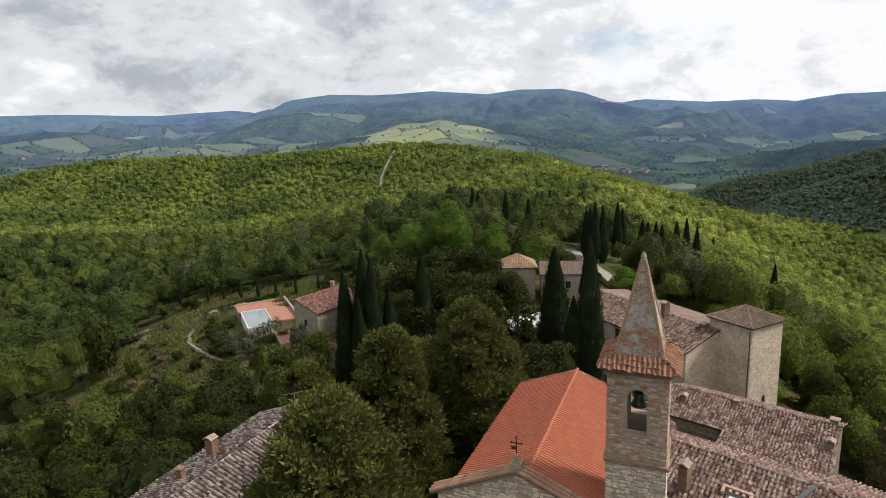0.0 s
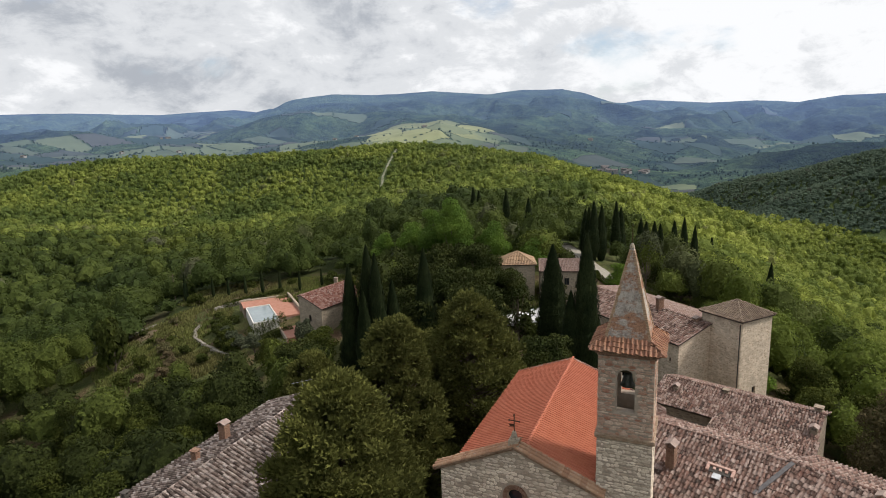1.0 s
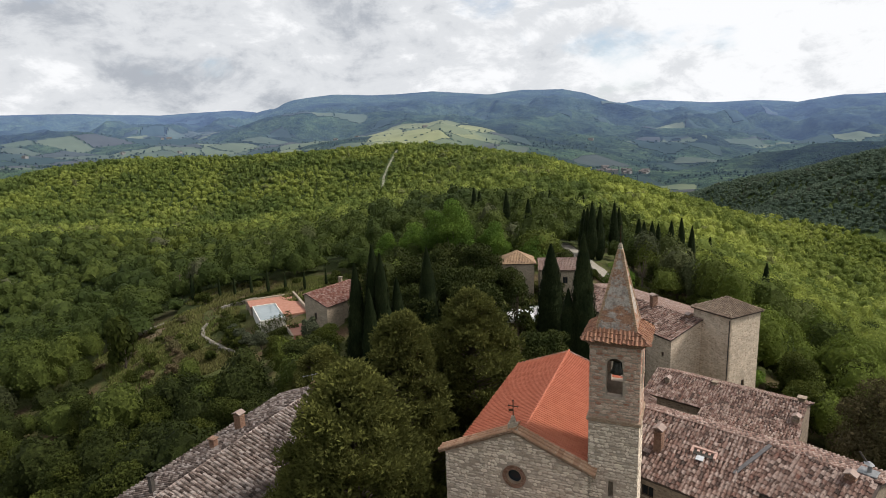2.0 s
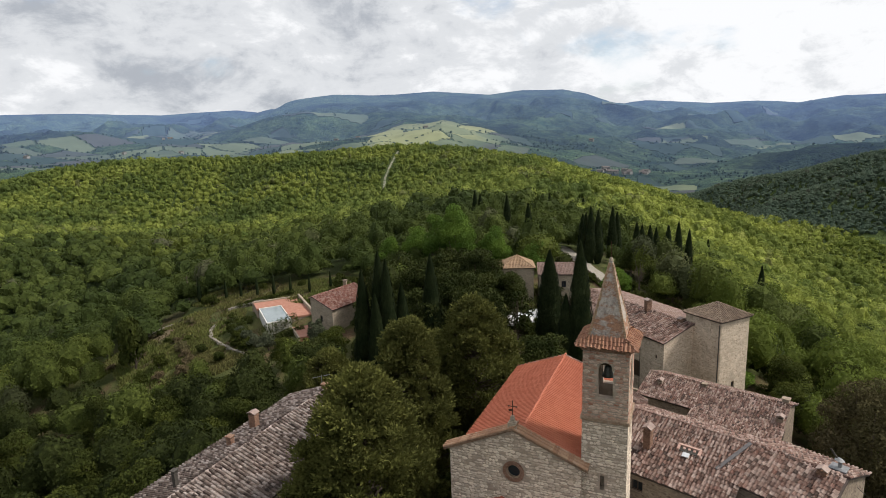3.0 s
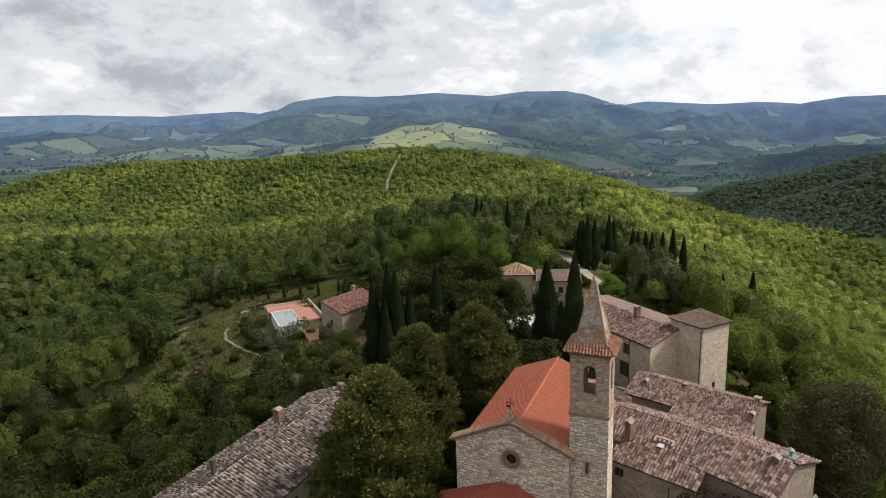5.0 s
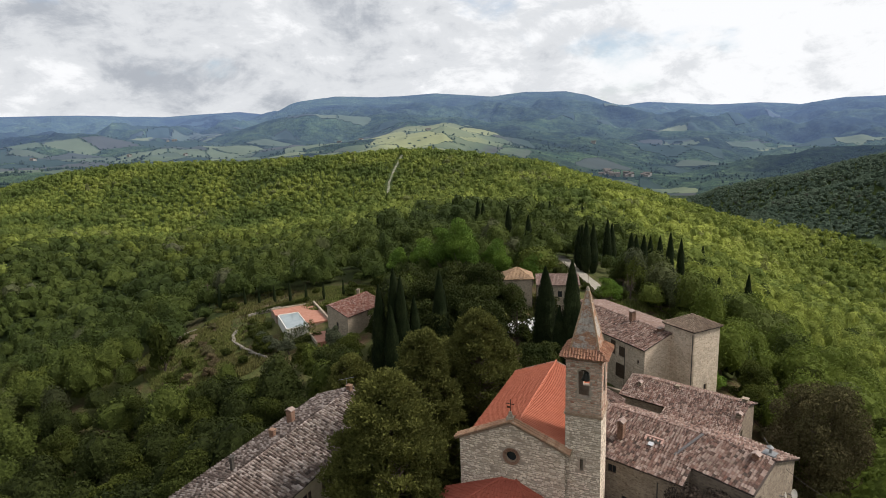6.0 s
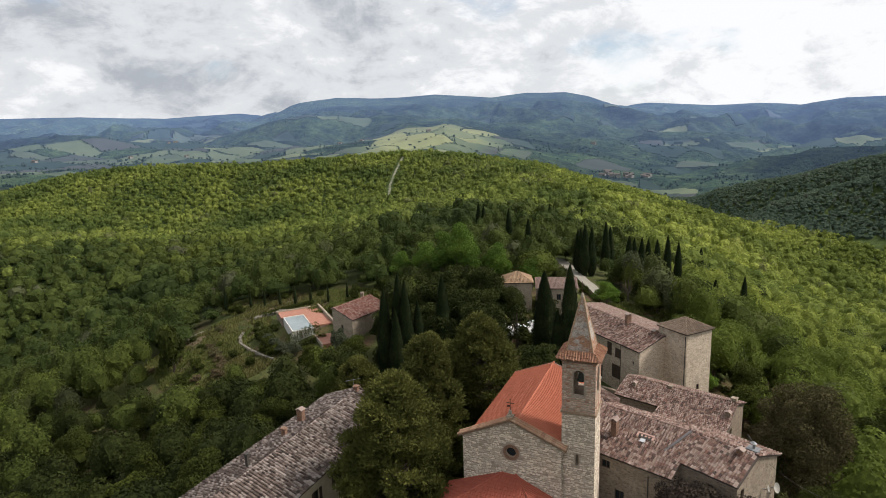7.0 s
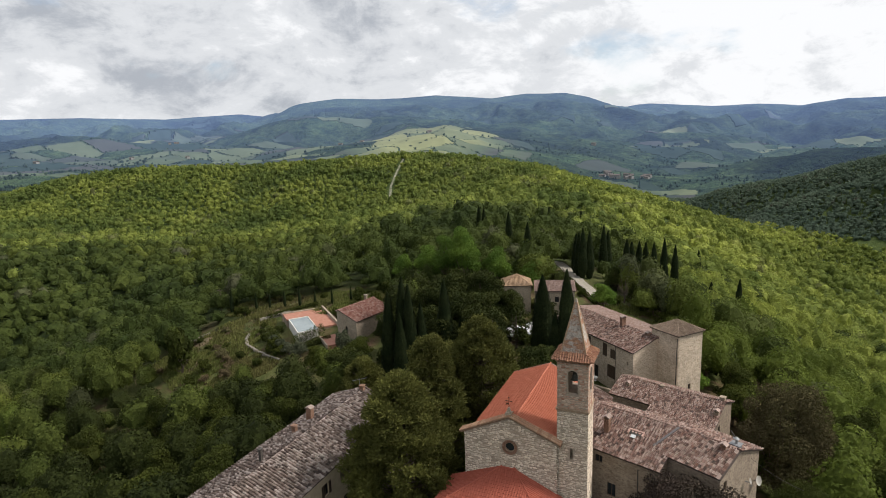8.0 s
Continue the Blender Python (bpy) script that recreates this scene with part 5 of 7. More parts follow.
tile_slope(porch, (px0, pyf, pe - CZ), (1, 0, 0), (0, F3, up), lambda s, t: s > (tl[0] - px0) * t / LF - 0.03 and W3 - s > (px1 - tr[0]) * t / LF - 0.03,
           M_PORCHTILE, M_PORCHTILE_P, 0.24, 0.36, 0.062, 300, ((0, W3), (-0.04, LF)), 0.25, 61)
for sgn, x0, xt in ((-1, px0, tl[0]), (1, px1, tr[0])):
    run = abs(xt - x0)
    ls = math.hypot(run, up)
    if sgn < 0:
        o, ux, vy = (x0, 24.87, pe - CZ), (0, -1, 0), (run, 0, up)
        fits = lambda s, t: F3 - s > F3 * t / ls - 0.03
    else:
        o, ux, vy = (x0, pyf, pe - CZ), (0, 1, 0), (-run, 0, up)
        fits = lambda s, t: s > F3 * t / ls - 0.03
    tile_slope(porch, o, ux, vy, fits, M_PORCHTILE, M_PORCHTILE_P, 0.24, 0.36, 0.062, 0, ((0, F3), (-0.04, ls)), 0.25, 63 + sgn)
    ridge_row(porch, (x0, pyf, pe + 0.05 - CZ), (xt, 24.8, ptop + 0.07 - CZ), M_PORCHTILE, 0.1, 0.36, "hip_tiles")
ridge_row(porch, (tl[0], 24.78, ptop + 0.06 - CZ), (tr[0], 24.78, ptop + 0.06 - CZ), M_PORCHTILE, 0.1)

# ---- bell tower ----
TX0, TX1, TY0, TY1 = -1.66, 1.10, 25.3, 28.1
tower = thing("bell_tower", pose(0, 0, CZ), "square stone bell tower with a pyramid spire", "tower")
TB, TS, TT = 6.72, 6.98, 11.35            # string course, belfry floor, wall head


def slit_panel(w, z0, z1, holes, m, name):
    o = part(name, wall_panel(w, z0 - CZ, z1 - CZ, [(a, b, c - CZ, d - CZ) for a, b, c, d in holes], 0.5), M_MORTAR, tower)
    o.matrix_local = m
    return o


TW, TD = TX1 - TX0, TY1 - TY0
SLIT = (1.17, 1.45, 2.05, 3.05)
slit_panel(TW, CZ - 2, TB, [SLIT], pose(TX0, TY0, 0), "shaft_wall")
slit_panel(TD - 1.0, CZ - 2, TB, [], pose(TX1, TY0 + 0.5, 0, 0, 0, 90), "shaft_wall")
slit_panel(TW, CZ - 2, TB, [], pose(TX1, TY1, 0, 0, 0, 180), "shaft_wall")
slit_panel(TD - 1.0, CZ - 2, TB, [], pose(TX0, TY1 - 0.5, 0, 0, 0, -90), "shaft_wall")
part("string_course", bevelled(boxed(TX0 - 0.12, TX1 + 0.12, TY0 - 0.12, TY1 + 0.12, TB - CZ, TS - CZ), 0.04), M_BRICK_PALE, tower)

AH, AZ0, AZS = 0.45, 8.3, 10.15           # arch: half width, sill, springing


def arch_panel(w, z0, z1, cx, depth):
    """A wall in y = 0 with an arched opening through it."""
    b = bmesh.new()
    arc = [(cx + AH * math.cos(math.pi * k / 10), AZS + AH * math.sin(math.pi * k / 10)) for k in range(11)]
    loops = []
    for y in (0.0, depth):
        vs = {}

        def vv(x, z):
            key = (round(x, 3), round(z, 3))
            if key not in vs:
                vs[key] = b.verts.new((x, y, z - CZ))
            return vs[key]
        b.faces.new([vv(0, z0), vv(w, z0), vv(w, AZ0), vv(cx + AH, AZ0), vv(cx - AH, AZ0), vv(0, AZ0)])
        b.faces.new([vv(0, AZ0), vv(cx - AH, AZ0), vv(cx - AH, AZS), vv(0, AZS)])
        b.faces.new([vv(cx + AH, AZ0), vv(w, AZ0), vv(w, AZS), vv(cx + AH, AZS)])
        b.faces.new([vv(w, AZS), vv(w, z1), vv(cx, z1)] + [vv(*p) for p in arc[5::-1]])
        b.faces.new([vv(0, z1), vv(0, AZS)] + [vv(*p) for p in arc[10:4:-1]] + [vv(cx, z1)])
        loops.append([vv(cx - AH, AZ0), vv(cx + AH, AZ0)] + [vv(*p) for p in arc])
        loops.append([vv(0, z0), vv(w, z0), vv(w, AZ0), vv(w, AZS), vv(w, z1), vv(cx, z1), vv(0, z1), vv(0, AZS), vv(0, AZ0)])
    for f, k in ((loops[0], loops[2]), (loops[1], loops[3])):
        n = len(f)
        for i in range(n):
            b.faces.new((f[i], f[(i + 1) % n], k[(i + 1) % n], k[i]))
    bmesh.ops.recalc_face_normals(b, faces=b.faces)
    return b


BI = 0.03
for w, m in ((TW - 2 * BI, pose(TX0 + BI, TY0 + BI, 0)), (TD - 2 * BI - 1.0, pose(TX1 - BI, TY0 + BI + 0.5, 0, 0, 0, 90)), (TW - 2 * BI, pose(TX1 - BI, TY1 - BI, 0, 0, 0, 180)), (TD - 2 * BI - 1.0, pose(TX0 + BI, TY1 - BI - 0.5, 0, 0, 0, -90))):
    o = part("belfry_wall", arch_panel(w, TS, TT, w / 2, 0.498), M_MORTAR, tower)
    o.matrix_local = m
in_arch = lambda u, z: abs(u) < AH and AZ0 < z < AZS or (u * u + (z - AZS) ** 2 < (AH + 0.02) ** 2 and z >= AZS)


def ok_tower(w):
    def ok(x, z, bw, bh):
        if z < TB < z + bh or TB <= z < TS:
            return False
        if z >= TS:
            for u in (x, x + bw / 2, x + bw):
                for q in (z, z + bh):
                    if in_arch(u - w / 2, q) or (abs(u - w / 2) < AH and AZ0 < q < AZS):
                        return False
            return z + bh < TT
        return True
    return ok


def ok_front(x, z, bw, bh):
    return ok_tower(TW)(x, z, bw, bh) and not (x < SLIT[1] + 0.02 and x + bw > SLIT[0] - 0.02 and z < SLIT[3] and z + bh > SLIT[2])


COURSE, LENGTH = (0.10, 0.23), (0.13, 0.46)
for za, zb, mt, mp, n, sd in ((-3.0, TB, M_FACADE, M_FACADE_P, 150, 71), (TS, TT, M_TOWER, M_TOWER_P, 150, 74)):
    stone_face(tower, pose(TX0, TY0, -CZ), TW, za, zb, ok_front, mt, mp, n, sd, None, COURSE, LENGTH, 0.03)
    stone_face(tower, pose(TX1, TY0, -CZ, 0, 0, 90), TD, za, zb, ok_tower(TD), mt, mp, 0, sd + 1, None, COURSE, LENGTH, 0.03)
    stone_face(tower, pose(TX0, TY1, -CZ, 0, 0, -90), TD, max(za, 2.0), zb, ok_tower(TD), mt, mp, 0, sd + 2, None, COURSE, LENGTH, 0.03)
# brick corbels and tiled skirt
for k, (g, z0, z1) in enumerate(((0.06, 11.3, 11.42), (0.14, 11.42, 11.52), (0.22, 11.52, 11.64))):
    part("corbel_course", boxed(TX0 - g, TX1 + g, TY0 - g, TY1 + g, z0 - CZ, z1 - CZ), M_BRICK, tower)
cx, cy = (TX0 + TX1) / 2, (TY0 + TY1) / 2
ro, ri, zo, zi = 1.72, 1.13, 11.66, 12.12
bm = bmesh.new()
rings = []
for r, z in ((ro, zo - 0.05), (ro, zo), (ri, zi)):
    rings.append([bm.verts.new((cx + sx * r, cy + sy * r, z - CZ)) for sx, sy in ((-1, -1), (1, -1), (1, 1), (-1, 1))])
for a, b in zip(rings, rings[1:]):
    for i in range(4):
        bm.faces.new((a[i], a[(i + 1) % 4], b[(i + 1) % 4], b[i]))
bm.faces.new(rings[0][::-1])
part("skirt", bm, M_BRICK, tower)
ls = math.hypot(ro - ri, zi - zo)
for i, (sx, sy, ux) in enumerate(((-1, -1, (1, 0, 0)), (1, -1, (0, 1, 0)), (1, 1, (-1, 0, 0)), (-1, 1, (0, -1, 0)))):
    u = Vector(ux)
    inward = Vector((-ux[1], ux[0], 0))
    o = Vector((cx + sx * ro, cy + sy * ro, zo - CZ))
    tile_slope(tower, o, u, inward * (ro - ri) + Vector((0, 0, zi - zo)), lambda s, t: t * 0.75 - 0.1 < s < 2 * ro - t * 0.75 + 0.1, M_ORANGE, M_ORANGE, 0.22, 0.30, 0.075, 0, ((0, 2 * ro + 0.1), (-0.1, ls)), 1.2, 81 + i)
# spire: rendered masonry between brick arrises
ZT = 16.75
bm = bmesh.new()
levels = [(12.0, 1.14), (13.2, 0.86), (14.6, 0.54), (15.8, 0.28), (ZT - 0.18, 0.09), (ZT, 0.07)]
prev = None
for z, r in levels:
    cur = [bm.verts.new((cx + sx * r, cy + sy * r, z - CZ)) for sx, sy in ((-1, -1), (1, -1), (1, 1), (-1, 1))]
    if prev:
        for i in range(4):
            bm.faces.new((prev[i], prev[(i + 1) % 4], cur[(i + 1) % 4], cur[i]))
    prev = cur
bm.faces.new(prev)
bmesh.ops.subdivide_edges(bm, edges=list(bm.edges), cuts=5, use_grid_fill=True)
for q in bm.verts:
    k = 0.018 * noise.noise(q.co * 2.3) + 0.012 * noise.noise(q.co * 7)
    q.co.x += k * (1 if q.co.x > cx else -1)
    q.co.y += k * (1 if q.co.y > cy else -1)
part("spire", bm, M_SPIRE, tower, "patchy grey render over red brick spire")
for sx, sy in ((-1, -1), (1, -1), (1, 1), (-1, 1)):
    bm = bmesh.new()
    z = 12.02
    r0 = random.Random(int(sx * 3 + sy))
    while z < ZT - 0.3:
        r = 1.14 - (z - 12.0) * (1.14 - 0.09) / (ZT - 12.18)
        h = r0.uniform(0.07, 0.11)
        a, b = r0.uniform(0.10, 0.17), r0.uniform(0.10, 0.17)
        r += 0.03
        box(bm, *sorted((cx + sx * r, cx + sx * (r - a))), *sorted((cy + sy * r, cy + sy * (r - b))), z - CZ, z + h - 0.012 - CZ)
        z += h
    part("arris_bricks", bm, M_ORANGEBRICK, tower)
bm = bmesh.new()
bmesh.ops.create_cone(bm, cap_ends=True, segments=8, radius1=0.15, radius2=0.06, depth=0.22, matrix=Matrix.Translation((cx, cy, ZT + 0.02 - CZ)))
part("finial", bm, M_RUBBLE_PALE, tower)
part("rod", boxed(cx - 0.015, cx + 0.015, cy - 0.015, cy + 0.015, ZT + 0.1 - CZ, ZT + 1.1 - CZ), M_IRON, tower)
# bell with its yoke
bell = thing("church_bell", pose(cx, cy - 0.25, 10.0), "dark bronze bell hanging in the belfry arch", "bell")
bm = bmesh.new()
prof = [(0.0, 0.02), (0.16, 0.0), (0.21, -0.08), (0.24, -0.3), (0.30, -0.5), (0.40, -0.66), (0.38, -0.68), (0.0, -0.6)]
prev = None
for r, z in prof:
    cur = [bm.verts.new((r * math.cos(k * math.pi / 10), r * math.sin(k * math.pi / 10), z)) for k in range(20)]
    if prev:
        for i in range(20):
            bm.faces.new((prev[i], prev[(i + 1) % 20], cur[(i + 1) % 20], cur[i]))
    prev = cur
bmesh.ops.remove_doubles(bm, verts=bm.verts, dist=0.001)
for f in bm.faces:
    f.smooth = True
part("bell_body", bm, M_BRONZE, bell)
part("yoke", bevelled(boxed(-0.42, 0.42, -0.09, 0.09, 0.02, 0.24), 0.02), M_WOOD, bell)
part("axle", boxed(-0.95, 0.95, -0.03, 0.03, 0.08, 0.14), M_IRON, bell)


# ---- trees ----
rng = np.random.default_rng(7)


def leaf_cloud(blobs, count, size, r, flat=0.75, upright=0.0, narrow=0.62):
    """Leaf sprays strewn over the shells of blobs (x, y, z, rx, rz): triangles, count x 3 x 3."""
    blobs = np.asarray(blobs, float)
    area = blobs[:, 3] * blobs[:, 4]
    pick = r.choice(len(blobs), count, p=area / area.sum())
    d = r.normal(size=(count, 3))
    d[:, 2] = d[:, 2] * 0.9 + 0.25
    d /= np.linalg.norm(d, axis=1)[:, None]
    shell = 0.70 + 0.40 * r.random((count, 1)) ** 0.8
    b = blobs[pick]
    c = b[:, :3] + d * shell * np.stack([b[:, 3], b[:, 3], b[:, 4]], 1)
    nrm = d + r.normal(size=(count, 3)) * flat
    nrm /= np.linalg.norm(nrm, axis=1)[:, None]
    lead = r.normal(size=(count, 3)) * (1 - upright) + np.array([0, 0, 2.0]) * upright
    t = np.cross(nrm, np.cross(lead, nrm))
    t /= np.linalg.norm(t, axis=1)[:, None] + 1e-9
    s = np.cross(nrm, t)
    k = size * (0.55 + 0.9 * r.random((count, 1)))
    t, s = t * k, s * k * narrow
    return np.stack([c + t, c - t * 0.6 + s, c - t * 0.6 - s * 0.8], 1)


def oak_blobs(r, rad, tall, n, plume=0.75):
    """A broad irregular crown: n lobes round a centre line; the crown's foot is at z = 0."""
    out = [(0, 0, tall * 0.5, rad * 0.55, tall * 0.36)]
    for i in range(n):
        a, h = i * 2.4 + r.random() * 0.9, r.random()
        d = rad * (0.42 + 0.50 * r.random()) * (1.0 - 0.55 * h)
        q = rad * (0.15 + 0.20 * r.random())
        if plume > 1:
            d, q = rad * (0.30 + 0.75 * r.random()) * (1.0 - 0.62 * h), rad * (0.09 + 0.13 * r.random())
        out.append((d * math.cos(a), d * math.sin(a), tall * (0.14 + 0.74 * h), q * (1.0 if plume < 1 else 0.8), q * plume))
    return out


def lobed_crown(r, rad, tall, lobes, fine):
    """A crown swelling in lobes, as triangles; its foot is at z = 0."""
    bm = bmesh.new()
    bmesh.ops.create_icosphere(bm, subdivisions=fine, radius=1.0)
    d = np.array([v.co[:] for v in bm.verts])
    tri = np.array([[v.index for v in f.verts] for f in bm.faces])
    bm.free()
    reach = np.full(len(d), 0.55)
    for i in range(lobes):
        h = (i + 0.5) / lobes
        a = i * 2.4 + r.random() * 0.8
        z = 1.0 - 1.15 * h
        c = np.array([math.sqrt(max(1 - z * z, 0)) * math.cos(a), math.sqrt(max(1 - z * z, 0)) * math.sin(a), z]) * (0.50 + 0.32 * r.random())
        q = (0.30 + 0.16 * r.random()) * (14 / max(lobes, 14)) ** 0.4
        along = d @ c
        disc = q * q - (c @ c - along ** 2)
        reach = np.maximum(reach, np.where(disc > 0, along + np.sqrt(np.maximum(disc, 0)), 0))
    p = d * reach[:, None] * (1 + (r.random((len(d), 1)) - 0.5) * 0.10)
    p = p * np.array([rad, rad, tall * 0.58]) + np.array([0, 0, tall * 0.42])
    keep = d[tri].mean(1)[:, 2] > -0.30
    return p[tri[keep]], p[d[:, 2] > -0.2], (p / np.array([rad, rad, tall * 0.58]))[d[:, 2] > -0.2]


def leaf_object(name, leaves, mat):
    q = np.concatenate(leaves) if isinstance(leaves, list) else leaves
    n = len(q)
    return new(name, grid_mesh(name, q.reshape(-1, 3), np.arange(3 * n).reshape(-1, 3), [mat], False))


def tube(bm, points, radii, sides=7, stem=()):
    """A tapered limb along points, joined to the nearest vertex of a stem where one is given."""
    prev = None
    root = min(stem, key=lambda q: (q.co - Vector(points[0])).length) if stem else None
    for i, (p, r) in enumerate(zip(points, radii)):
        p = Vector(p)
        d = (Vector(points[min(i + 1, len(points) - 1)]) - Vector(points[max(i - 1, 0)])).normalized()
        a = d.orthogonal().normalized()
        b = d.cross(a)
        cur = [bm.verts.new(p + (a * math.cos(2 * math.pi * k / sides) + b * math.sin(2 * math.pi * k / sides)) * r) for k in range(sides)]
        if prev:
            for k in range(sides):
                bm.faces.new((prev[k], prev[(k + 1) % sides], cur[(k + 1) % sides], cur[k]))
        elif root:
            for k in range(sides):
                bm.faces.new((root, cur[(k + 1) % sides], cur[k]))
        prev = cur


def broad_tree(name, label, mat, rad, crown_foot, tall, seed, leaves, size, lobes=14, trunk_r=0.22, flat=0.75, narrow=0.62, upright=0.0, group="", plume=0.75):
    """A broadleaf tree standing at the origin: trunk with limbs, and a crown of single leaf sprays."""
    r = np.random.default_rng(seed)
    ob = thing(name, Matrix(), label, "tree", group)
    blobs = oak_blobs(r, rad, tall, lobes, plume)
    bm = bmesh.new()
    lean = (r.random(2) - 0.5) * 0.5
    fork = crown_foot + tall * 0.12
    tube(bm, [(0, 0, -1.0), (0, 0, 0.1), (lean[0] * 0.5, lean[1] * 0.5, fork * 0.6), (lean[0], lean[1], fork), (lean[0], lean[1], crown_foot + tall * 0.7)], [trunk_r * 1.5, trunk_r * 1.25, trunk_r, trunk_r * 0.8, 0.03])
    stem = list(bm.verts)
    for x, y, z, q, _ in blobs[1:]:
        e = Vector((x, y, z + crown_foot))
        s = Vector((lean[0], lean[1], fork * (0.75 + 0.25 * r.random())))
        mid = (s + e) / 2 + Vector((0, 0, -0.12 * tall))
        tube(bm, [s, mid, e], [trunk_r * 0.42, trunk_r * 0.26, 0.025], 5, stem)
    part("trunk", bm, M_BARK, ob)
    quads = leaf_cloud(blobs, leaves * 2, size * 0.78, r, flat, upright, narrow)
    if rad > 3.5 and leaves < 10000:
        quads = np.concatenate([quads, lobed_crown(r, rad * 0.56, tall * 0.70, 14, 2)[0]])
    quads[..., 2] += crown_foot
    o = leaf_object("crown", quads, mat)
    o.parent = ob
    return ob


def cypress(name, label, h, w, seed, leaves, size, group=""):
    """A slim dense cypress standing at the origin: a spindle of foliage with short upright sprays."""
    r = np.random.default_rng(seed)
    ob = thing(name, Matrix(), label, "cypress", group)
    bm = bmesh.new()
    tube(bm, [(0, 0, -1.0), (0, 0, h * 0.1), (0, 0, h * 0.5)], [0.22, 0.16, 0.05], 6)
    part("trunk", bm, M_BARK, ob)

    def girth(f):
        return 0.5 * w * np.minimum(1, 0.45 + f * 3.2) * np.maximum(1 - f ** 2.3, 0) ** 0.85

    rings, sides = 26, 12
    f = np.linspace(0, 1, rings)[:, None]
    a = np.linspace(0, 2 * np.pi, sides, endpoint=False)[None, :] + 0.5 * f
    q = girth(f) * (0.80 + 0.20 * r.random((rings, sides))) + 0.02
    pts = np.stack([q * np.cos(a), q * np.sin(a), h * (0.04 + 0.93 * f) + 0 * a + r.random((rings, sides)) * 0.2], -1)
    i, j = np.meshgrid(np.arange(rings - 1), np.arange(sides), indexing="ij")
    k = (j + 1) % sides
    flat = pts.reshape(-1, 3)
    tri = np.concatenate([np.stack([i * sides + j, i * sides + k, (i + 1) * sides + k], -1).reshape(-1, 3), np.stack([i * sides + j, (i + 1) * sides + k, (i + 1) * sides + j], -1).reshape(-1, 3)])
    core = flat[tri]
    g, t = r.random(leaves) ** 1.25, r.random(leaves) * 6.283
    q = girth(g) * (0.84 + 0.34 * r.random(leaves) ** 1.5) + 0.02
    c = np.stack([q * np.cos(t), q * np.sin(t), h * (0.03 + 0.95 * g)], -1)
    side = np.stack([-np.sin(t), np.cos(t), 0 * t], -1) * (size * 0.30 * (0.6 + r.random(leaves)))[:, None]
    up = np.stack([0.16 * np.cos(t), 0.16 * np.sin(t), 1 + 0 * t], -1) * (size * (0.7 + 0.7 * r.random(leaves)))[:, None]
    up += r.normal(size=(leaves, 3)) * size * 0.12
    o = leaf_object("crown", np.concatenate([core, np.stack([c + up, c - up * 0.5 + side, c - up * 0.5 - side], 1)]), L_CYPRESS)
    o.parent = ob
    return ob


def put(ob, x, y, scale=1.0, turn=0.0, z=None, tall=1.0):
    """Stand a thing on the ground."""
    zz = ground_at(x, y) if z is None else z
    return pose(x, y, zz, 0, 0, turn) @ Matrix.Diagonal((scale, scale, scale * tall, 1))


PLACED = set()


def grow(kinds, spots):
    """The first spot of each kind takes the tree itself, the others copies of it. spots: x, y, scale, tall."""
    for i, (x, y, s, t) in enumerate(spots):
        k = i % len(kinds)
        m = put(None, x, y, s, (i * 137) % 360, None, t)
        if kinds[k].name not in PLACED:
            kinds[k].matrix_world = m
            PLACED.add(kinds[k].name)
        else:
            q = kinds[k].scale
            copy_thing(kinds[k], m @ Matrix.Diagonal((1 / q[0], 1 / q[1], 1 / q[2], 1)))


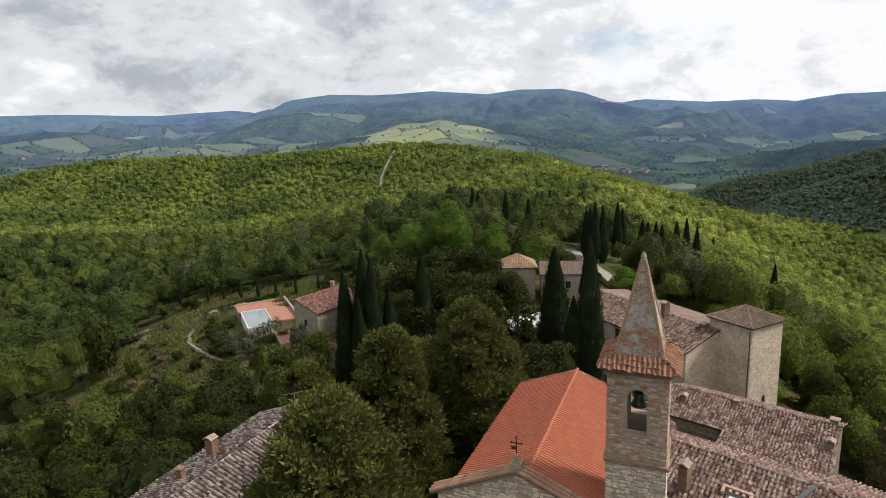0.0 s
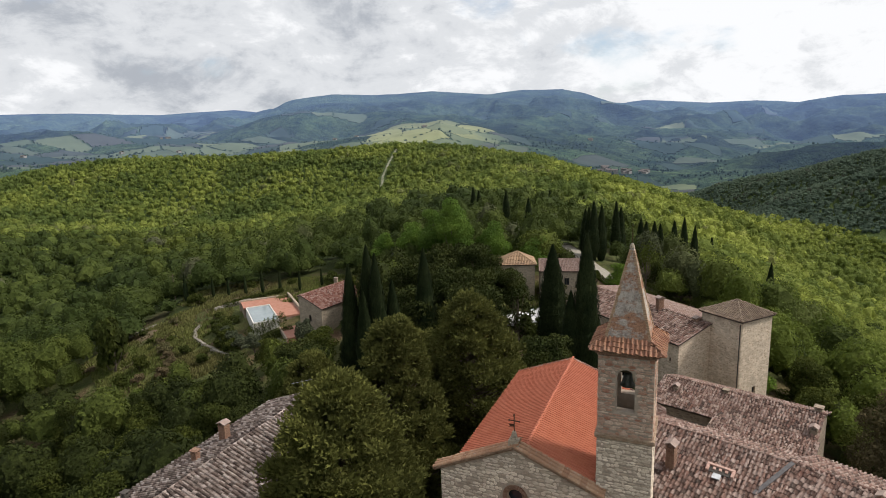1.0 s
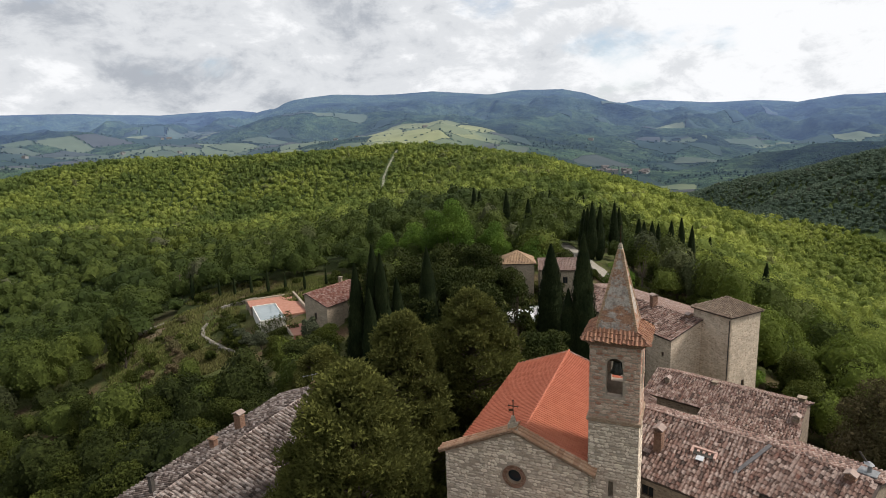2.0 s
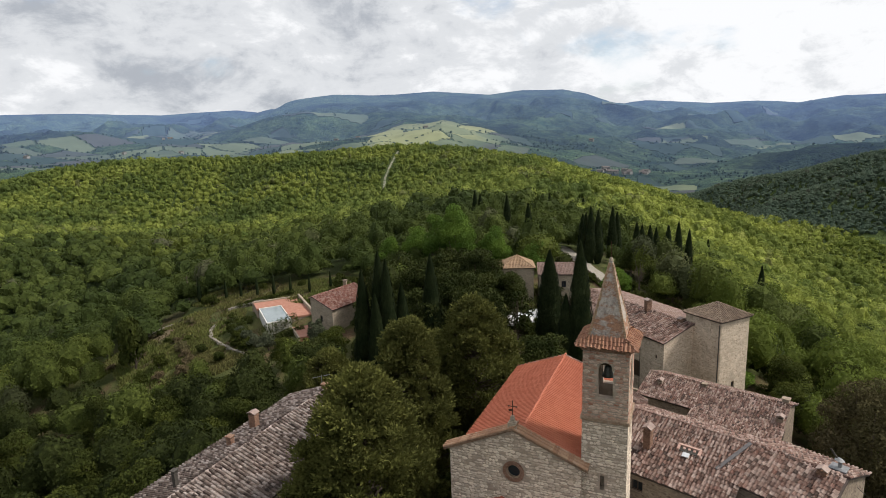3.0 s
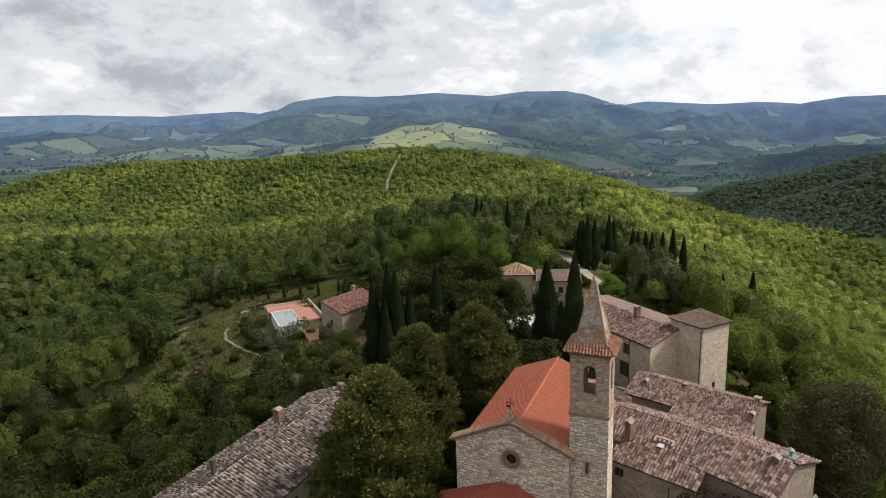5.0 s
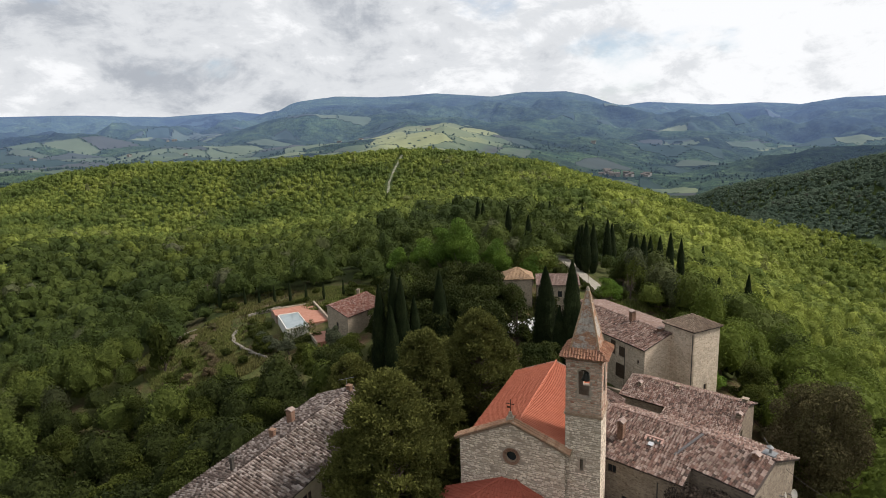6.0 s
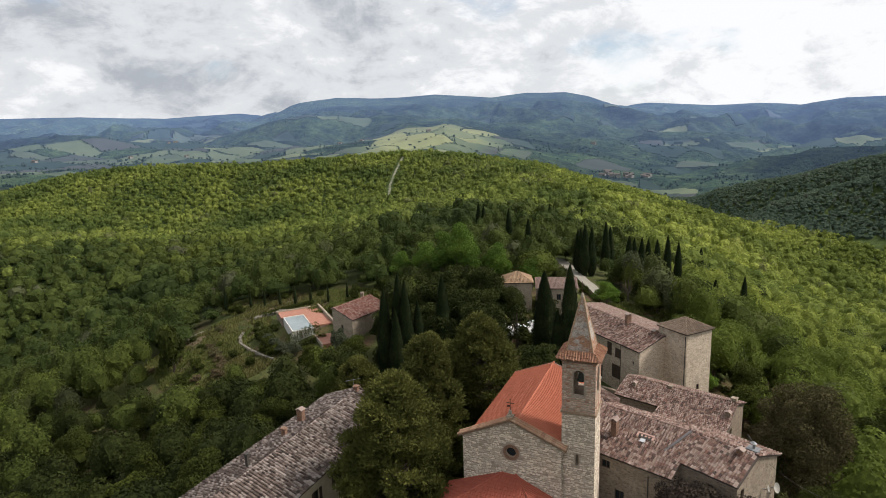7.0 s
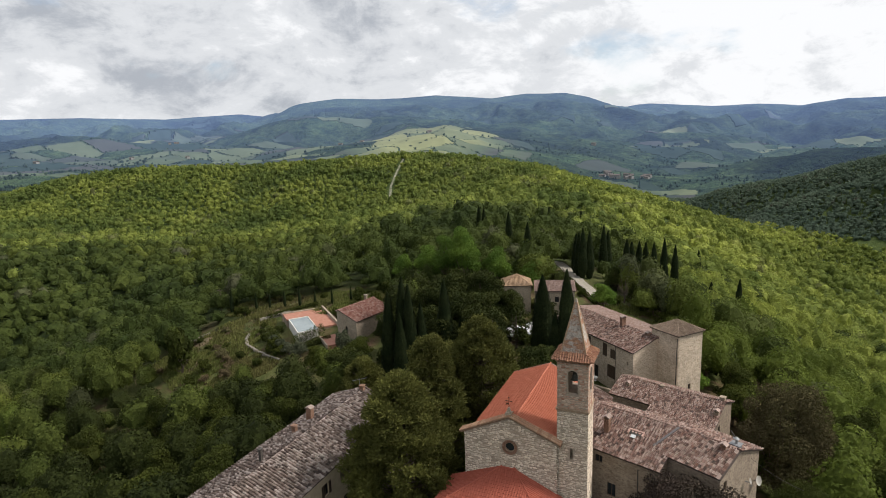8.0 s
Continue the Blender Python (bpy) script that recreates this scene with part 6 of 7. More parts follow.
def feathery_tree(name, label, mat, rad, foot, tall, seed, clumps, shoots, trunk_r=0.4, peak=0.50):
    """A great tree whose crown is built of clumps on limbs; from each clump leafy shoots stand out and up."""
    r = np.random.default_rng(seed)
    ob = thing(name, Matrix(), label, "tree")
    bm = bmesh.new()
    tube(bm, [(0, 0, -1.0), (0, 0, 0.2), (0.15, -0.1, foot + tall * 0.3), (0.1, 0.1, foot + tall * 0.65), (0, 0, foot + tall * 0.95)], [trunk_r * 1.4, trunk_r * 1.1, trunk_r * 0.8, trunk_r * 0.4, 0.03], 9)
    stem = list(bm.verts)
    bulge = r.random(7) * 0.55 + 0.62
    lumps = []
    for i in range(clumps):
        h = ((i + r.random()) / clumps) ** 0.85
        a = i * 2.39996 + r.normal() * 0.35
        wide = rad * min(1.0, 0.84 + h * 1.0) * max(1 - h, 0.0) ** peak
        wide *= np.interp((a + 2.0 * h) % 6.2832, np.linspace(0, 6.2832, 8), np.append(bulge, bulge[0]))
        d = wide * (0.30 + 0.70 * math.sqrt(r.random()))
        q = (0.10 + 0.08 * r.random()) * rad * (1.15 - 0.35 * h)
        p = np.array([d * math.cos(a), d * math.sin(a), foot + tall * (0.04 + 0.93 * h)])
        lumps.append((p, q))
        s0 = Vector((0.1, 0, max(foot * 0.6, p[2] - 0.45 * d - 0.8)))
        tube(bm, [s0, (s0 + Vector(p)) / 2 + Vector((0, 0, -0.06 * d)), Vector(p)], [trunk_r * 0.24, trunk_r * 0.14, 0.02], 5, stem)
    part("trunk", bm, M_BARK, ob)
    size = np.array([q for _, q in lumps])
    pick = r.choice(clumps, shoots, p=size ** 2 / (size ** 2).sum())
    c0, q0 = np.array([p for p, _ in lumps])[pick], size[pick][:, None]
    d = r.normal(size=(shoots, 3))
    d[:, 2] = np.abs(d[:, 2]) * 0.8 - 0.25
    d /= np.linalg.norm(d, axis=1)[:, None]
    out = c0 * np.array([1, 1, 0])
    out /= np.linalg.norm(out, axis=1)[:, None] + 0.5
    c = c0 + d * q0 * np.array([1.0, 1.0, 0.8]) * (0.30 + 1.0 * r.random((shoots, 1)))
    way = d * 0.9 + out * 0.3 + np.array([0, 0, 0.5]) + r.normal(size=(shoots, 3)) * 0.5
    way /= np.linalg.norm(way, axis=1)[:, None]
    side = np.cross(way, r.normal(size=(shoots, 3)))
    side /= np.linalg.norm(side, axis=1)[:, None] + 1e-9
    k = 0.11 + 0.14 * r.random((shoots, 1))
    tris = np.stack([c + way * k, c - way * k * 0.6 + side * k * 0.5, c - way * k * 0.6 - side * k * 0.5], 1)
    inner = []
    for p, q in lumps:
        body = lobed_crown(r, q * 0.62, q * 0.9, 6, 1)[0]
        inner.append(body + p - np.array([0, 0, q * 0.45]))
    o = leaf_object("crown", np.concatenate([tris] + inner), mat)
    o.parent = ob
    return ob


# the great trees between the farmhouse and the church
for _label, _x, _y, _top, _rad, _seed, _n, _shoots, _mat in (
    ("large feathery evergreen tree beside the church porch", -17.6, 24.6, 8.2, 7.0, 201, 230, 86000, L_BIGOAK),
    ("dense dark green tree behind the porch", -17.8, 33.2, 9.4, 5.9, 203, 170, 54000, L_BIGOAK),
    ("tall spreading dark green tree beside the nave", -15.4, 42.0, 9.0, 7.0, 204, 190, 64000, L_BIGOAK),
    ("broad leafy oak behind the farmhouse", -34.0, 43.4, 0.6, 5.8, 206, 120, 38000, L_BIGOAK),
):
    _tree = feathery_tree("evergreen_tree" if _seed < 206 else "oak_tree", _label, _mat, _rad, 0.4, _top - ground_at(_x, _y) - 0.4, _seed, _n, _shoots)
    _tree.matrix_world = put(_tree, _x, _y)
big_c = broad_tree("oak_tree", "spreading dark oak in the grove", L_BIGOAK, 5.8, 2.0, 11.2, 205, 13000, 0.24, 60, 0.4, 0.7, 0.45, 0.35, plume=1.25)
big_c.matrix_world = put(big_c, -24.0, 50.0, 0.8)
copy_thing(big_c, put(None, -22.0, 55.0, 0.9, 70))
big_d = broad_tree("oak_tree", "broad oak with brownish young leaves", L_RUSSET, 5.8, 1.4, 13.0, 207, 22000, 0.19, 40, 0.4, 0.7, 0.45)
big_d.matrix_world = put(big_d, 19.2, 46.5)

# dark grove of holm oaks and pines
holms = [broad_tree("holm_oak", "dark evergreen holm oak of the grove", L_DARK, 4.2, 1.6, 9.5, 210 + k, 5200, 0.22, 30, 0.3, group="holm oaks of the grove") for k in range(3)]
grow(holms, [(-27, 57, 1.1, 1.0), (-21, 58, 1.1, 1.05), (-20.2, 62, 0.85, 0.9), (-26, 65, 1.15, 1.05), (-24.5, 69, 0.95, 1.05), (-33, 62, 1.1, 1.05), (-10.6, 55.5, 0.75, 0.9), (-38, 64, 1.0, 0.85), (-31, 70, 1.15, 1.05), (-37, 72, 1.1, 1.05), (-28, 76, 1.1, 1.05), (-34, 79, 1.1, 1.05), (-41, 79, 1.0, 0.8), (-33, 87, 1.0, 0.7), (-41, 88, 1.0, 0.75), (-27.5, 71.5, 1.0, 0.8)])
grow(holms, [(-22.5, 79.5, 0.8, 0.9), (-17.0, 84.5, 0.6, 0.6), (-26.5, 80.0, 0.95, 1.0), (-12.0, 72.0, 0.6, 0.7), (-45, 70, 0.9, 0.8), (-11, 52.5, 0.9, 0.9), (-36, 46, 0.95, 0.85), (-41, 52, 1.0, 0.85), (-47, 57, 1.0, 0.8), (-38, 58, 0.8, 0.9), (-27, 44, 0.9, 0.8), (-44, 44, 0.9, 0.8), (-52, 50, 1.0, 0.8), (-9.5, 77, 0.7, 0.8), (-48, 80, 0.8, 0.8), (-48, 88, 0.9, 0.8)])
oaks = [broad_tree("oak_tree", "leafy green oak near the hamlet", L_OAK, 4.0, 1.4, 8.0, 230 + k, 5200, 0.21, 28, 0.26, group="oaks near the hamlet") for k in range(4)]
grow(oaks, [(-42.5, 49.5, 0.85, 0.9), (-47, 62, 0.9, 0.9), (-52, 60, 0.8, 0.9), (-58, 64, 0.8, 0.8), (-50, 44, 1.0, 0.9), (-57, 50, 0.95, 0.9), (-61, 54, 0.8, 0.8), (-46, 36, 1.0, 1.0), (-53, 33, 1.05, 1.0), (-47, 27, 1.05, 1.0), (-42, 33, 0.9, 1.0), (-43, 22, 1.0, 1.0), (-50, 18, 1.05, 1.0), (-41, 12, 1.0, 0.9), (-60, 41, 1.0, 1.0), (-66, 47, 0.95, 0.9)])
grow(oaks, [(-66, 33, 1.1, 1.0), (-59, 25, 1.1, 1.0), (-71, 40, 1.0, 1.0), (-83, 47, 0.95, 1.0), (-78, 36, 1.0, 1.0), (-70, 26, 1.0, 1.0), (-60, 14, 1.05, 1.0), (-71, 14, 1.1, 1.0), (-82, 24, 1.1, 1.0), (-92, 38, 1.0, 1.0), (24, 52, 1.0, 1.0), (27, 45, 1.1, 1.0), (24, 38, 0.9, 0.9), (31, 50, 1.1, 1.0), (33, 41, 1.1, 1.0), (26, 58, 1.0, 1.0)])
grow(oaks, [(19, 57, 0.8, 0.8), (15, 62, 0.8, 0.8), (21, 64, 0.95, 0.9), (29, 65, 1.0, 1.0), (36, 58, 1.1, 1.0), (16, 69, 0.9, 0.9), (9, 71, 0.9, 0.8), (23, 73, 1.0, 1.0), (3, 77, 0.8, 0.8), (28, 31, 1.0, 0.9), (38, 34, 1.1, 1.0), (40, 49, 1.1, 1.0), (32, 74, 1.0, 1.0), (12, 78, 0.9, 0.9), (-21.5, 17.5, 0.7, 0.6), (-14.8, 17.0, 0.55, 0.5)])
grow(oaks, [(-23.5, 12.5, 0.6, 0.6), (-22.5, 31.0, 0.7, 0.7), (-23.5, 38.0, 0.7, 0.7), (-12.6, 31.0, 0.5, 0.7), (1.5, 104.5, 0.8, 0.75), (-2.5, 111, 0.75, 0.75), (5.5, 98.5, 0.75, 0.7), (3, 112, 0.9, 0.8), (8, 104, 0.9, 0.8), (-7.5, 118, 0.8, 0.8), (-17.7, 69.9, 0.48, 0.95), (-21.0, 70.2, 0.42, 0.95), (-16.2, 72.0, 0.4, 0.9)])
limes = [broad_tree("lime_tree", "fresh light green tree at the wood's edge", L_FRESH, 4.2, 1.6, 9.0, 250 + k, 5500, 0.21, 26, 0.26, group="light green trees at the wood's edge") for k in range(2)]
grow(limes, [(-47.0, 106, 1.15, 1.1), (-41.5, 103, 1.2, 1.2), (-54.0, 108, 1.0, 1.0), (-33.5, 103, 0.95, 1.0), (-25, 102, 0.8, 0.9), (-62, 108, 0.9, 0.9), (6, 66.5, 0.75, 0.75), (9.5, 66, 0.7, 0.7), (-8, 98, 0.7, 0.8)])

# cypresses
tall_c = [cypress("cypress", "tall dark cypress near the hamlet", 17.0, 3.3, 270 + k, 6500, 0.30, "tall cypresses near the hamlet") for k in range(3)]
grow(tall_c, [(-33.4, 50.6, 0.92, 1.22), (-31.6, 51.8, 0.98, 1.24), (-30.2, 51.2, 0.92, 1.25), (-28.9, 52.6, 0.85, 1.1), (-32.6, 53.2, 0.9, 1.2), (-31.0, 49.6, 0.85, 1.1), (-8.0, 60.0, 1.0, 1.06), (-13.2, 66.0, 1.15, 0.78), (-9.6, 59.4, 0.75, 0.9),
              (-26.6, 56.5, 0.95, 1.12), (-25.8, 61.8, 0.62, 1.05)])
hill_c = [cypress("cypress", "dark cypress rising from the hillside wood", 14.0, 2.5, 280 + k, 1300, 0.45, "cypresses on the hillside") for k in range(2)]
HILL_CYPRESSES = [(-72.2, 194.9, 1.0, 0.80), (-51.7, 170.1, 1.0, 0.79), (-34.7, 134.2, 1.0, 0.82), (-50.6, 226.6, 1.0, 0.80), (-42, 257, 1.0, 0.78), (-16.7, 121.3, 1.0, 0.94), (-15.2, 122.5, 1.0, 0.89), (-14.1, 138.9, 1.0, 0.91), (-9.5, 155.1, 1.0, 0.72), (-8.4, 158.5, 1.0, 0.69), (-6.5, 162.5, 1.0, 0.75), (-5.5, 175.3, 1.0, 0.74), (-0.9, 141.6, 1.0, 0.90), (1.2, 155.3, 1.0, 1.03), (3.9, 167.5, 1.0, 0.98), (11.5, 260.1, 1.0, 0.76), (14.4, 157.6, 1.0, 0.59), (21.7, 156.4, 1.0, 0.97), (-31.5, 86.8, 1.0, 0.68), (-70.6, 196.5, 1.0, 0.70), (-18, 123, 1.0, 0.82), (-13.2, 141, 1.0, 0.83), (-19.2, 125.5, 1.0, 0.77), (22.9, 156.8, 1.0, 0.64)]
grow(hill_c, HILL_CYPRESSES)
young_c = [cypress("young_cypress", "small clipped cypress beside the pool lane", 4.6, 0.72, 290, 500, 0.2, "young cypresses in a row")]
grow(young_c, [(-107.5, 92.0, 1.5, 1.0), (-98.7, 92.0, 1.0, 1.1), (-93.9, 92.0, 0.95, 1.0), (-89.0, 92.2, 1.0, 1.05), (-84.2, 92.4, 1.1, 1.1), (-79.6, 92.8, 1.0, 1.0), (-75.0, 93.8, 0.95, 1.0), (-70.3, 95.4, 0.9, 1.0)])
olives = [broad_tree("olive_tree", "grey-green olive bush in the garden", L_OLIVE, 2.4, 0.5, 3.6, 295 + k, 1500, 0.22, 10, 0.14, group="olives in the garden") for k in range(2)]
grow(olives, [(-55.5, 69.5, 1.1, 1.2), (-51.5, 68.0, 1.0, 1.1), (-60.5, 68.5, 0.8, 0.9), (-78.0, 74.5, 0.8, 0.7), (-74.0, 72.0, 0.9, 0.8), (-81.5, 76.5, 0.7, 0.6), (-66.5, 69.5, 0.9, 1.0), (-70.5, 70.5, 0.8, 0.8)])
shrubs = [broad_tree("shrub", "dark green round shrub on the terrace", L_OAK, 1.5, 0.1, 2.0, 300 + k, 650, 0.2, 8, 0.07, group="shrubs on the terrace") for k in range(2)]
grow(shrubs, [(-99.5, 66.5, 1.5, 1.4), (-102, 67, 1.0, 1.0), (-89.5, 64.5, 1.2, 1.3), (-85.0, 78.5, 0.9, 0.8), (-87.0, 81.5, 0.8, 0.7), (-80.5, 79.5, 1.0, 0.8), (-97, 73, 0.8, 0.6), (-91.5, 73.5, 0.9, 0.6), (-103, 76, 0.9, 0.6), (-94, 70.5, 0.7, 0.6), (-99, 88, 1.2, 1.2), (-103, 89.5, 1.2, 1.0), (-108, 87, 1.0, 0.9)])
grow(shrubs, [(-113, 82, 1.2, 0.9), (-112, 76, 1.2, 0.9), (-66, 90, 1.0, 0.9), (-63, 86, 1.2, 1.0), (-68, 95, 1.2, 1.0), (-62, 94, 1.3, 1.1), (-57, 92, 1.4, 1.1), (-70, 99, 1.3, 1.0), (-62, 100, 1.5, 1.1), (-80, 97.5, 1.0, 0.9), (-55, 99, 1.4, 1.0), (-48, 101, 1.5, 1.2), (-44, 97, 1.4, 1.1), (-91, 96.5, 1.1, 0.9), (-51, 95, 1.2, 1.0), (-65, 103, 1.5, 1.2), (-6, 103, 1.2, 1.0), (-13.5, 104, 1.0, 0.9), (-83, 69, 1.0, 0.9), (-76, 66.5, 1.1, 1.0), (-90, 60.5, 1.2, 1.0), (-79.5, 74.5, 1.2, 1.0), (-77, 72.6, 1.2, 1.0), (-74.6, 71.4, 1.2, 1.1), (-81.5, 75.8, 1.1, 0.9), (-72.2, 69.8, 1.2, 1.0), (-76.0, 70.8, 1.0, 0.9)])
plum = broad_tree("plum_tree", "purple-leaved plum tree before the stone house", L_PLUM, 3.1, 1.2, 4.4, 310, 9000, 0.10, 22, 0.16)
plum.matrix_world = put(plum, 8.0, 26.0, 1.42)
copy_thing(plum, put(None, 11.0, 24.2, 1.1, 100))
scrub = [broad_tree("bush", "dry brown scrub bush in the clearing", L_SCRUB, 1.4, 0.05, 1.5, 320 + k, 900, 0.16, 9, 0.05, group="scrub in the clearing") for k in range(2)]
grow(scrub, [(-88.7, 69.6, 1.2, 0.9), (-90.5, 70.8, 1.1, 0.8), (-86.5, 68.2, 1.1, 0.9), (-101.5, 66.5, 1.0, 0.9), (-99.5, 68.5, 1.1, 0.8), (-94.5, 73.0, 0.9, 0.7), (-84.0, 66.5, 1.0, 1.0), (-98.5, 80.5, 0.9, 0.8), (-104, 64.5, 1.0, 0.8), (-87.0, 62.0, 1.0, 0.9), (-82.5, 63.5, 1.2, 1.0)])
copy_thing(shrubs[0], put(None, -96.3, 64.2, 1.9, 20, None, 1.3))
bare = broad_tree("bare_tree", "leafless pale tree beside the gravel lane", L_SCRUB, 2.2, 1.8, 4.6, 331, 70, 0.1, 26, 0.16)
bare.matrix_world = put(bare, -4.8, 107.5)
copy_thing(bare, put(None, -17.0, 131.0, 1.0, 60))
leaning = broad_tree("oak_tree", "oak with dark forking limbs below the gable", L_OAK, 3.6, 3.2, 4.6, 333, 14000, 0.11, 34, 0.34, 0.7, 0.45)
leaning.matrix_world = put(leaning, 19.6, 35.5)
pine = broad_tree("pine_tree", "thin dark pine before the white canopies", L_DARK, 2.6, 1.6, 7.4, 341, 520, 0.3, 22, 0.2)
pine.matrix_world = put(pine, -18.4, 68.8)
copy_thing(pine, put(None, -22.2, 69.2, 0.9, 80))


# ---- pool terrace, walls, lanes ----
PZ = -9.73
PA = math.degrees(math.atan2(74.24 - 81.33, -70.54 + 78.77))
terrace = thing("pool_terrace", pose(-78.77, 81.33, PZ, 0, 0, PA), "raised terracotta pool terrace with white retaining wall", "terrace")
PL, PW = 10.9, 4.35
for nm, x0, x1, y0, y1 in (("paving", -5.0, -0.2, -0.6, 9.0), ("paving", -0.2, 9.6, PW + 0.2, 9.0), ("paving", -0.2, 0.0, -0.6, 0.0)):
    part(nm, boxed(x0, x1, y0, y1, -0.35, 0.0), M_TERRACOTTA, terrace)
for x0, x1, y0, y1 in ((-0.2, 0.0, 0.0, PW), (-0.2, PL + 0.2, PW, PW + 0.2), (PL, PL + 0.2, 0.0, PW), (0.0, PL + 0.2, -0.2, 0.0)):
    part("coping", bevelled(boxed(x0, x1, y0, y1, -0.3, 0.035), 0.012), M_WHITE, terrace)
part("basin_wall", boxed(0.0, PL + 0.18, -0.19, -0.02, -2.6, -0.31), M_WHITE, terrace)
part("basin_wall", boxed(PL + 0.02, PL + 0.19, -0.02, PW + 0.18, -2.6, -0.31), M_WHITE, terrace)
part("retaining_wall", bevelled(boxed(-5.2, 12.0, 9.0, 9.45, -2.0, 0.7), 0.03), M_RUBBLE_PALE, terrace)
part("retaining_wall", bevelled(boxed(-5.35, -5.0, -0.9, 9.0, -2.5, 0.3), 0.03), M_RUBBLE_PALE, terrace)
part("base", boxed(-4.95, 9.5, PW + 0.4, 8.95, -3.2, -0.36), M_RUBBLE, terrace)
part("base", boxed(-4.95, -0.4, -0.55, PW + 0.4, -3.2, -0.36), M_RUBBLE, terrace)
water = part("pool_water", boxed(0.0, PL, 0.0, PW, -1.4, -0.13), M_WATER)
water.matrix_world = terrace.matrix_world.copy()
tagged(water, "still pool water reflecting the bright sky", "water", kind="structure")
low = thing("patio", pose(-66.4, 73.0, -10.6, 0, 0, PA), "lower brick-red patio beside the pool", "patio")
part("paving", bevelled(boxed(-1.0, 5.5, 2.5, 7.5, -1.0, 0.0), 0.02), M_TERRACOTTA, low)
for k in range(9):
    part("edge_stone", bevelled(boxed(-1.0 + k * 0.73, -0.32 + k * 0.73, 2.2, 2.48, -0.6, 0.12), 0.03), M_RUBBLE_PALE, low)


def rubble_wall(name, label, path, h, w, seed, mat):
    """A dry-stone wall of separate boulders along a line on the ground."""
    r = random.Random(seed)
    ob = thing(name, Matrix(), label, "wall")
    tmpl = []
    for k in range(3):
        b = bmesh.new()
        bmesh.ops.create_icosphere(b, subdivisions=1, radius=0.5)
        for q in b.verts:
            q.co *= r.uniform(0.8, 1.15)
        b.verts.index_update()
        tmpl.append((np.array([tuple(q.co) for q in b.verts]), [tuple(q.index for q in f.verts) for f in b.faces]))
        b.free()
    mats = [[], [], []]
    for (xa, ya), (xb, yb) in zip(path, path[1:]):
        ln = math.hypot(xb - xa, yb - ya)
        n = int(ln / 0.42)
        for i in range(n):
            f = i / n
            x, y = xa + (xb - xa) * f, ya + (yb - ya) * f
            z = ground_at(x, y)
            for lv in range(int(h / 0.3)):
                for sd in (-1, 1):
                    m = pose(x + r.uniform(-0.12, 0.12) + sd * w * 0.3, y + r.uniform(-0.12, 0.12), z + 0.12 + lv * 0.3 + r.uniform(-0.05, 0.05), r.uniform(-20, 20), r.uniform(-20, 20), r.uniform(0, 360)) @ Matrix.Diagonal((r.uniform(0.4, 0.75), r.uniform(0.35, 0.6), r.uniform(0.3, 0.42), 1))
                    mats[r.randrange(3)].append(m)
    for k in range(3):
        joined("stonework", mat, ob, tmpl[k], mats[k][70:])
        PIECES.append(("stone", tmpl[k], mat, ob, mats[k][:70]))
    return ob


rubble_wall("dry_stone_wall", "curved pale dry-stone terrace wall", [(-88.4, 78.0), (-87.7, 76.0), (-85.2, 73.6), (-80.1, 71.4), (-75.3, 69.5), (-71.5, 68.4)], 0.75, 0.7, 401, M_WALLSTONE)
rubble_wall("dry_stone_wall", "low dry-stone wall above the clearing", [(-108.5, 75), (-105.5, 78), (-103, 80)], 0.7, 0.6, 402, M_WALLSTONE)
rubble_wall("dry_stone_wall", "stone bank beside the pool hedge", [(-90.5, 84.5), (-87.5, 86.8), (-84.0, 88.4)], 1.0, 0.7, 403, M_WALLSTONE)


def ribbon(name, label, path, width, mat, lift=0.06, cat="road"):
    """A strip laid on the ground along a path."""
    pts, faces = [], []
    dense = []
    for a, b in zip(path, path[1:]):
        n = max(2, int(math.hypot(b[0] - a[0], b[1] - a[1]) / 2.0))
        dense += [(a[0] + (b[0] - a[0]) * k / n, a[1] + (b[1] - a[1]) * k / n) for k in range(n)]
    dense.append(path[-1])
    for i, (x, y) in enumerate(dense):
        xa, ya = dense[max(i - 1, 0)]
        xb, yb = dense[min(i + 1, len(dense) - 1)]
        d = math.hypot(xb - xa, yb - ya)
        nx, ny = -(yb - ya) / d, (xb - xa) / d
        for k in range(5):
            s = (k - 2) / 2 * width / 2 * (1 + 0.12 * math.sin(i * 1.7))
            px, py = x + nx * s, y + ny * s
            pts.append((px, py, ground_at(px, py) + lift + (0.0 if k in (0, 4) else 0.04)))
        if i:
            for k in range(4):
                q = (i - 1) * 5 + k
                faces.append((q, q + 1, q + 6, q + 5))
    me = mesh_from(name, np.array(pts), faces, mat)
    for p in me.polygons:
        p.use_smooth = True
    if me.polygons[0].normal.z < 0:
        me.flip_normals()
    return tagged(new(name, me), label, cat, kind="structure")


